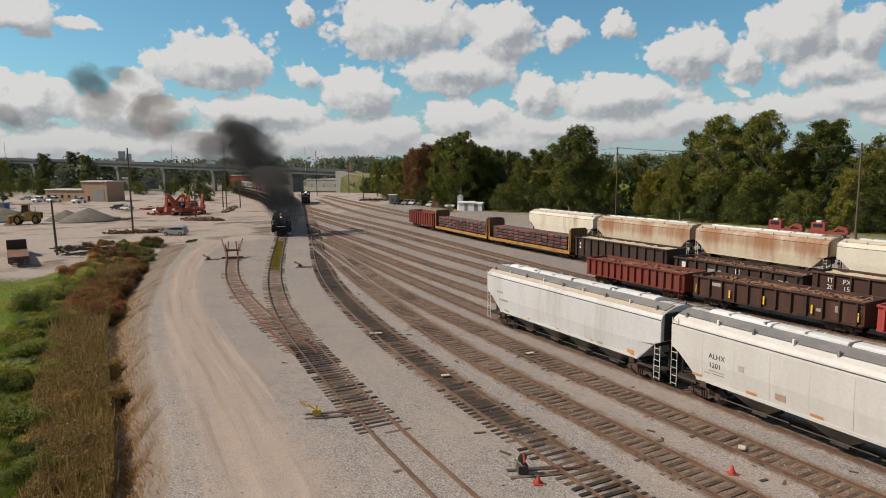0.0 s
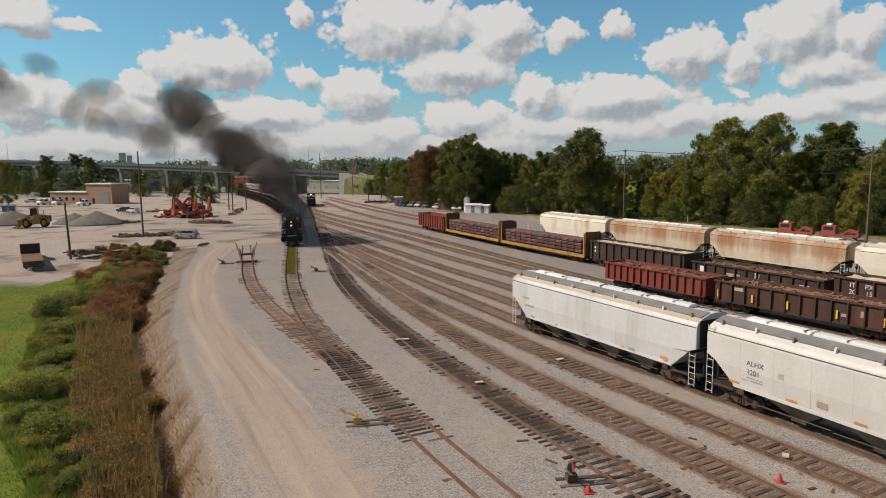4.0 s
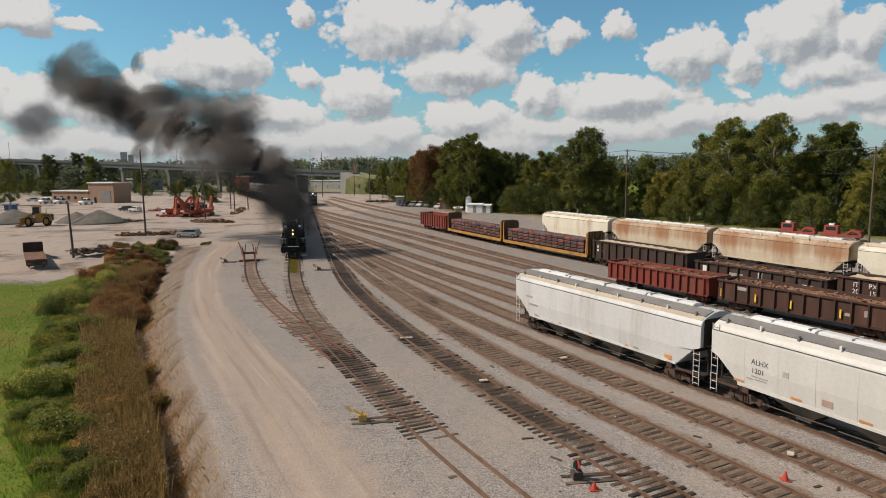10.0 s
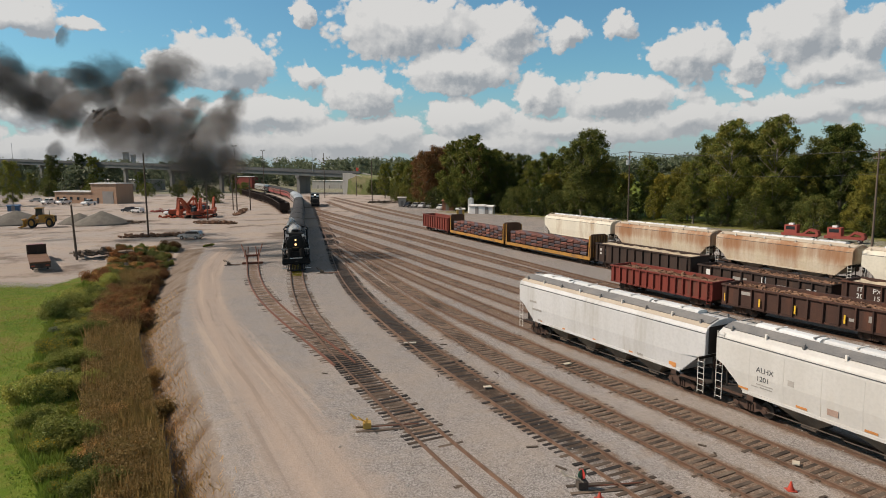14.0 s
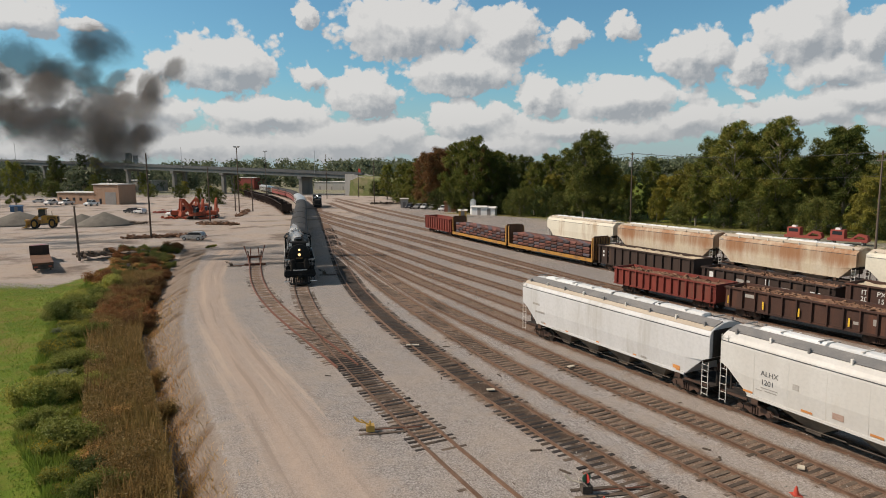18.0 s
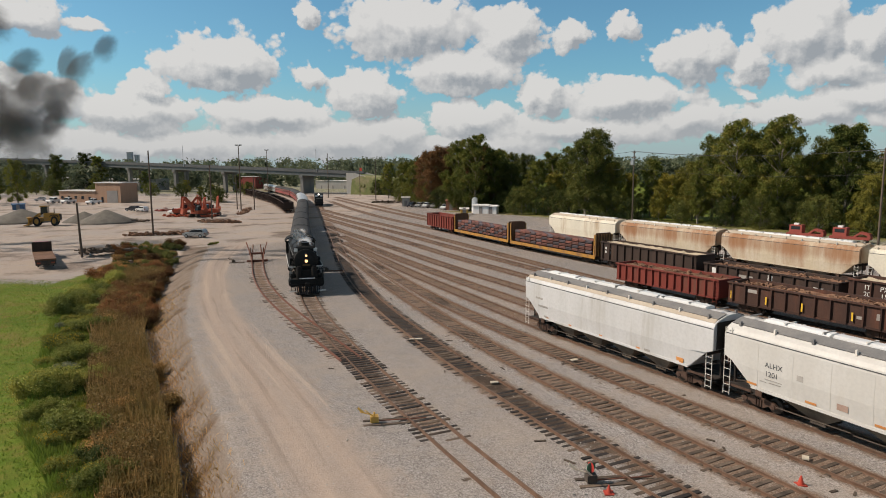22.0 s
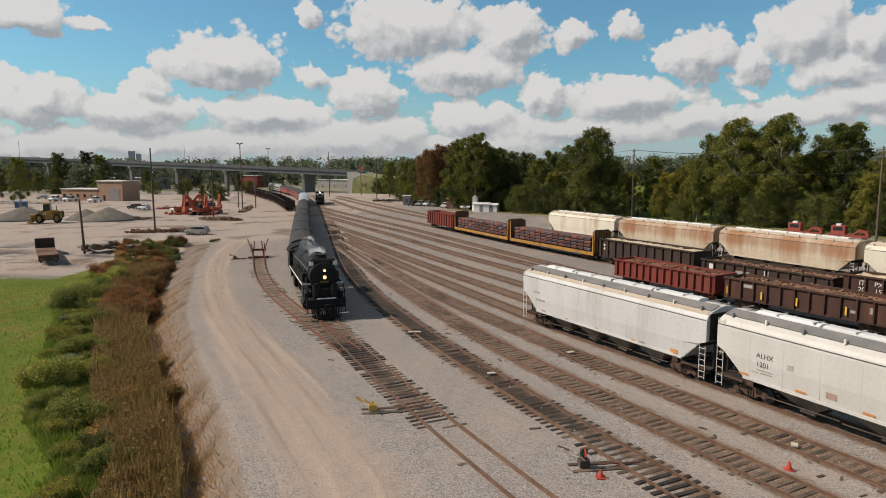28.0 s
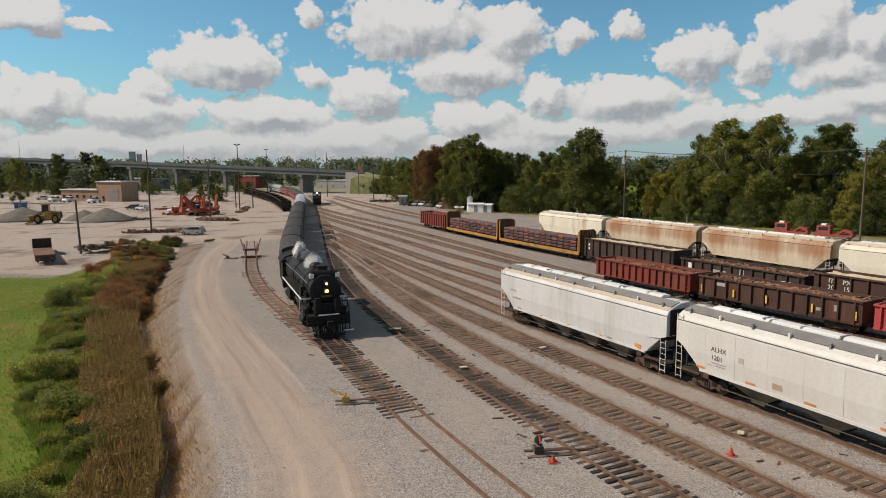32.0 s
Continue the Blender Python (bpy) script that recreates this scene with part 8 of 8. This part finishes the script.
def flat_truck():
    t = thing("flatbed_truck", "rusty red flatbed truck with a dark headboard", "truck", at=pose(-61.6, 97.6, bank_z(-61.6, 97.6), 0, 0, 124) @ Matrix.Diagonal((1.5, 0.9, 1.0, 1)))
    bm = bmesh.new()
    box(bm, -4.0, 3.6, -1.5, 1.5, 1.15, 1.4)
    part("flatbed", bm, "bulkhead", t)
    bm = bmesh.new()
    box(bm, 3.3, 3.55, -1.5, 1.5, 1.4, 2.9)
    part("headboard", bm, "black_car", t)
    bm = bmesh.new()
    prism(bm, [(3.7, 0.7), (6.6, 0.7), (6.6, 1.7), (5.4, 1.9), (5.1, 2.8), (3.7, 2.8)], -1.15, 1.15)
    part("cab", bm, "auto_red", t)
    bm = bmesh.new()
    box(bm, -4.0, 6.0, -0.45, 0.45, 0.7, 1.15)
    box(bm, -4.1, -3.9, -1.45, 1.45, 0.5, 1.15)
    part("chassis", bm, "under", t)
    for sgn in (1, -1):
        bm = bmesh.new()
        box(bm, -4.14, -4.09, sgn * 1.0 - 0.25, sgn * 1.0 + 0.25, 0.75, 0.95)
        part("tail_light", bm, "digger", t)
    wheels(t, (-2.9, -1.7, 5.0), 1.05, 0.42)


flat_truck()


def excavator(x, y, turn, label, scale=1.0):
    t = thing("excavator", label, "excavator", "orange track machines", at=pose(x, y, 0, 0, 0, turn))
    for sgn in (1, -1):
        bm = bmesh.new()
        prism(bm, [(-2.0, 0.1), (2.0, 0.1), (2.3, 0.5), (2.0, 0.95), (-2.0, 0.95), (-2.3, 0.5)], sgn * 1.2 - 0.3, sgn * 1.2 + 0.3)
        part("crawler", bm, "under", t)
    bm = bmesh.new()
    prism(bm, [(-2.4, 1.0), (1.4, 1.0), (1.4, 2.1), (-0.4, 2.2), (-2.2, 2.2), (-2.6, 1.7)], -1.3, 1.3)
    part("house", bm, "digger", t)
    bm = bmesh.new()
    prism(bm, [(0.0, 2.0), (1.5, 2.0), (1.4, 3.2), (0.1, 3.3)], 0.35, 1.3)
    part("cab", bm, "glass", t)
    bm = bmesh.new()
    prism(bm, [(1.0, 1.6), (1.3, 2.3), (3.8, 5.4), (5.0, 5.6), (5.1, 5.1), (4.1, 4.8), (1.8, 1.6)], -0.6, -0.1)
    part("boom", bm, "digger", t)
    bm = bmesh.new()
    prism(bm, [(4.7, 5.7), (5.3, 5.5), (5.6, 2.6), (5.2, 2.5)], -0.55, -0.15)
    part("stick", bm, "digger", t)
    bm = bmesh.new()
    prism(bm, [(5.2, 2.6), (5.7, 2.5), (6.0, 1.4), (5.0, 1.2), (4.6, 1.8)], -0.85, 0.15)
    part("bucket", bm, "digger", t)
    return t


excavator(-72.0, 190, 200, "orange excavator with a raised boom among scrap")
excavator(-76.0, 186, 20, "orange excavator with a folded boom among scrap")
excavator(-69.5, 181, 250, "rusty orange excavator beside a pole")
excavator(-66.5, 186, 100, "rusty orange excavator beside a pole")
excavator(-74.0, 192, 110, "orange excavator with a raised boom among scrap")
excavator(-70.0, 187, 300, "orange excavator with a folded boom among scrap")


def track_machine(x, y, turn, label):
    t = thing("track_machine", label, "rail machine", "red track machines", at=pose(x, y, 0, 0, 0, turn) @ Matrix.Scale(0.78, 4))
    bm = bmesh.new()
    box(bm, -4.0, 4.0, -1.1, 1.1, 0.8, 1.4)
    part("frame", bm, "mow_red", t)
    bm = bmesh.new()
    box(bm, -3.4, -0.6, -1.1, 1.1, 1.4, 3.3)
    cab = part("cab", bm, "mow_red", t)
    for sgn in (1, -1):
        bm = bmesh.new()
        box(bm, -3.0, -1.0, sgn * 1.1 - 0.02, sgn * 1.1 + 0.02, 2.2, 3.0)
        part("window", bm, "glass", cab)
    bm = bmesh.new()
    box(bm, -2.6, -1.6, -0.5, 0.5, 3.3, 3.7)
    part("roof_unit", bm, "white_paint", t)
    bm = bmesh.new()
    prism(bm, [(0.6, 1.4), (2.0, 2.6), (3.8, 2.2), (4.2, 1.2), (3.6, 1.2), (3.3, 1.8), (2.1, 2.1), (1.2, 1.4)], -0.9, 0.9)
    part("work_arm", bm, "mow_red", t)
    wheels(t, (-3.0, 3.0), 0.8, 0.4)


track_machine(67.5, 118.0, -48, "red track maintenance machine parked by the woods")
track_machine(72.0, 112.0, -48, "red track maintenance machine parked by the woods")


def heap(x, y, rad, tall, label, material="pile", seed=1, squash=1.0):
    r = random.Random(seed)
    bm = bmesh.new()
    rings = []
    for k in range(7):
        f = k / 6
        rings.append([(x + rad * (1 - f ** 1.2 * 0.97) * math.cos(a) * (1 + r.uniform(-0.06, 0.06)), y + squash * rad * (1 - f ** 1.2 * 0.97) * math.sin(a) * (1 + r.uniform(-0.06, 0.06)), tall * f + r.uniform(-0.05, 0.05) - 0.15) for a in np.linspace(0, 2 * math.pi, 26)[:-1]])
    loft(bm, rings)
    tagged(part("gravel_heap", bm, material, smooth=True), label, "gravel heap", "stone heaps", "stuff")


heap(-111.0, 168.0, 8.5, 3.6, "conical heap of grey crushed stone", seed=2)
heap(-86.5, 164.0, 7.6, 3.5, "long heap of grey crushed stone", seed=3, squash=0.8)
heap(-94.5, 168.0, 5.5, 2.8, "conical heap of grey crushed stone", seed=4)


def rubble(x0, y0, x1, y1, wide, count, label, material, seed, long=1.2):
    """A row of dumped scrap, ties or rock: one heap that nobody could count."""
    r = random.Random(seed)
    bm = bmesh.new()
    for _ in range(count):
        f = r.random()
        p = Vector((x0 + (x1 - x0) * f + r.gauss(0, wide), y0 + (y1 - y0) * f + r.gauss(0, wide), 0.12 + abs(r.gauss(0, 0.25))))
        a, b, c = r.uniform(0.2, long), r.uniform(0.1, 0.3), r.uniform(0.06, 0.22)
        box(bm, -a, a, -b, b, -c, c, Matrix.Translation(p) @ Euler((r.uniform(-0.4, 0.4), r.uniform(-0.3, 0.3), r.uniform(0, 3))).to_matrix().to_4x4())
    tagged(part("scrap_heap", bm, material), label, "scrap heap", kind="stuff")


rubble(-64.5, 131.0, -53.5, 133.5, 0.55, 200, "low bank of broken rock and rusty scrap", "scrap", 1, 0.34)
rubble(-62.0, 164.0, -52.0, 161.0, 0.6, 180, "rusty rail scrap in a long heap", "scrap", 2, 0.5)
rubble(-78.0, 186.0, -66.0, 182.0, 1.5, 260, "rusty machine parts piled on the ground", "digger", 3, 0.6)
rubble(-59.5, 104.0, -52.5, 107.5, 0.8, 45, "dark old ties lying on the dirt", "tie", 4, 1.4)
rubble(-92.0, 209.0, -84.0, 206.0, 1.2, 90, "rusty parts stacked near the warehouse", "mow_red", 5, 0.8)
rubble(-84.0, 168.0, -78.0, 166.0, 0.8, 40, "dark old ties lying on the dirt", "tie", 6, 1.2)
rubble(-26, 252, -14, 250, 1.5, 60, "dark rails and ties laid beside the tracks", "tie", 7, 1.6)
rubble(-66, 218, -60, 190, 0.5, 70, "bare track panels lying on the yard", "scrap", 8, 0.9)
low_building("waste_skip", "blue steel waste skip by the road", -146.0, 220.0, 20, 3.4, 2.2, 1.8, "dumpster", "dumpster", 1)
low_building("flat_wagon_box", "low rust-red steel box on the yard", -83.0, 216.0, 15, 9.0, 3.0, 2.2, "mow_red", "brick", 2)


# ================= trackside details =================
def buffer_stop(line, s):
    p, d = line.at(s)
    t = thing("buffer_stop", "bent-rail buffer stop at the end of the spur", "buffer stop", at=pose(p.x, p.y, 0, 0, 0, math.degrees(math.atan2(d.y, d.x))))
    for y in (-0.75, 0.75):
        bm = bmesh.new()
        rod(bm, (-4.0, y, 0.1), (-1.0, y * 1.25, 1.1), 0.085, 6)
        rod(bm, (-1.0, y * 1.25, 1.1), (1.0, y * 2.0, 2.6), 0.085, 6)
        rod(bm, (-0.8, y, 0.0), (0.6, y * 0.7, 2.3), 0.08, 6)
        rod(bm, (1.8, y, 0.0), (0.2, y * 1.3, 1.9), 0.08, 6)
        part("bent_rail", bm, "rail_red", t)
    bm = bmesh.new()
    box(bm, -0.6, -0.3, -1.15, 1.15, 0.95, 1.25)
    box(bm, -1.8, -1.5, -1.5, 1.5, 0.0, 0.3)
    part("beam", bm, "rail_red", t)


buffer_stop(SPUR, SPUR.length - 1.0)


def switch_stand(x, y, turn, label, paint, target=None, long=1.6):
    t = thing("switch_stand", label, "switch stand", at=pose(x, y, 0, 0, 0, turn))
    for k in (-0.32, 0.32):
        bm = bmesh.new()
        box(bm, -0.6, long + 0.3, k - 0.1, k + 0.1, -0.07, 0.05)
        part("head_tie", bm, "tie", t)
    bm = bmesh.new()
    box(bm, -0.22, 0.22, -0.2, 0.2, 0.08, 0.42)
    rod(bm, (0, 0, 0.4), (0, 0, 0.62), 0.05, 8)
    part("base", bm, paint if not target else "under", t)
    bm = bmesh.new()
    rod(bm, (0.0, 0.1, 0.4), (-0.75, 0.35, 0.55), 0.035, 6)
    rod(bm, (-0.55, 0.3, 0.5), (-0.85, 0.42, 0.75), 0.06, 6)
    rod(bm, (0.0, -0.15, 0.4), (-0.5, -0.4, 0.9), 0.035, 6)
    part("lever", bm, paint, t)
    bm = bmesh.new()
    rod(bm, (0.2, 0, 0.12), (long + 1.2, 0, 0.1), 0.035, 6)
    part("connecting_rod", bm, "rail_red", t)
    if target:
        for a, c in ((0, "target_green"), (90, "target_red")):
            bm = bmesh.new()
            rod(bm, (0, -0.012, 0.72), (0, 0.012, 0.72), 0.22, 16)
            part("target", bm, c, t, at=pose(0, 0, 0, 0, 0, a + 15))
    return t


switch_stand(-3.75, 32.9, 10, "yellow low switch stand on long dark ties", "stand_yellow")
switch_stand(6.35, 26.2, 8, "switch stand with red and green targets", "bleached", True)
switch_stand(-30.5, 92.0, 10, "low rusty switch stand by the spur", "tie", long=1.2)
switch_stand(-15.5, 84.0, 0, "low rusty switch stand by the oil-stained track", "tie", long=1.2)


def cone(x, y, tall=0.5):
    t = thing("traffic_cone", "faded orange traffic cone on the ballast", "traffic cone", "traffic cones", at=pose(x, y, 0))
    bm = bmesh.new()
    rod(bm, (0, 0, 0.05), (0, 0, tall), 0.14, 12, 0.03)
    part("body", bm, "cone", t)
    bm = bmesh.new()
    box(bm, -0.2, 0.2, -0.2, 0.2, 0, 0.05)
    part("foot", bm, "cone", t)


cone(15.3, 25.9, 0.42)
cone(6.9, 25.3, 0.36)


def litter():
    """Bits of ballast, wood and plates strewn between the tracks."""
    g = random.Random(33)
    bm = bmesh.new()
    for _ in range(700):
        y = 18 + 45 * g.random() ** 1.6
        x = g.uniform(float(strip(EDGE, y)) + 1.0, 26 - 0.3 * (y - 20))
        s = g.uniform(0.015, 0.045)
        box(bm, -s * g.uniform(0.7, 1.6), s, -s, s, -s * 0.5, s * 0.6, Matrix.Translation((x, y, s * 0.2)) @ Euler((g.uniform(-0.5, 0.5), g.uniform(-0.5, 0.5), g.uniform(0, 3))).to_matrix().to_4x4())
    tagged(part("loose_stones", bm, "stone"), "loose grey stones scattered over the ballast", "stones", kind="stuff")
    bm = bmesh.new()
    for _ in range(28):
        y = 20 + 60 * g.random() ** 1.4
        line = g.choice((MAIN, YARD_B, YARD_C, YARD_D, SPUR))
        p, d = line.at(line.near(0, y) if line is YARD_B else line.length * g.uniform(0.05, 0.5))
        q = p + Vector((-d.y, d.x, 0)) * g.choice((-1, 1)) * g.uniform(1.2, 2.2)
        a, b, c = g.uniform(0.1, 0.35), g.uniform(0.03, 0.07), g.uniform(0.01, 0.03)
        box(bm, -a, a, -b, b, 0, 2 * c, Matrix.Translation(q) @ Matrix.Rotation(g.uniform(0, 3), 4, "Z"))
    tagged(part("wood_scraps", bm, "tie"), "dark splintered wood scraps beside the rails", "wood scraps", kind="stuff")
    bm = bmesh.new()
    for x, y, a, turn in ((-2.2, 49.4, 0.5, 5), (9.2, 43.6, 0.25, 30), (16.8, 28.2, 0.2, 60), (3.2, 39.0, 0.25, 10)):
        box(bm, -a, a, -0.15, 0.15, 0.1, 0.16, pose(x, y, 0, 0, 0, turn))
    tagged(part("pale_plate", bm, "bleached"), "pale bleached boards lying between the rails", "boards", kind="stuff")


litter()
motions()
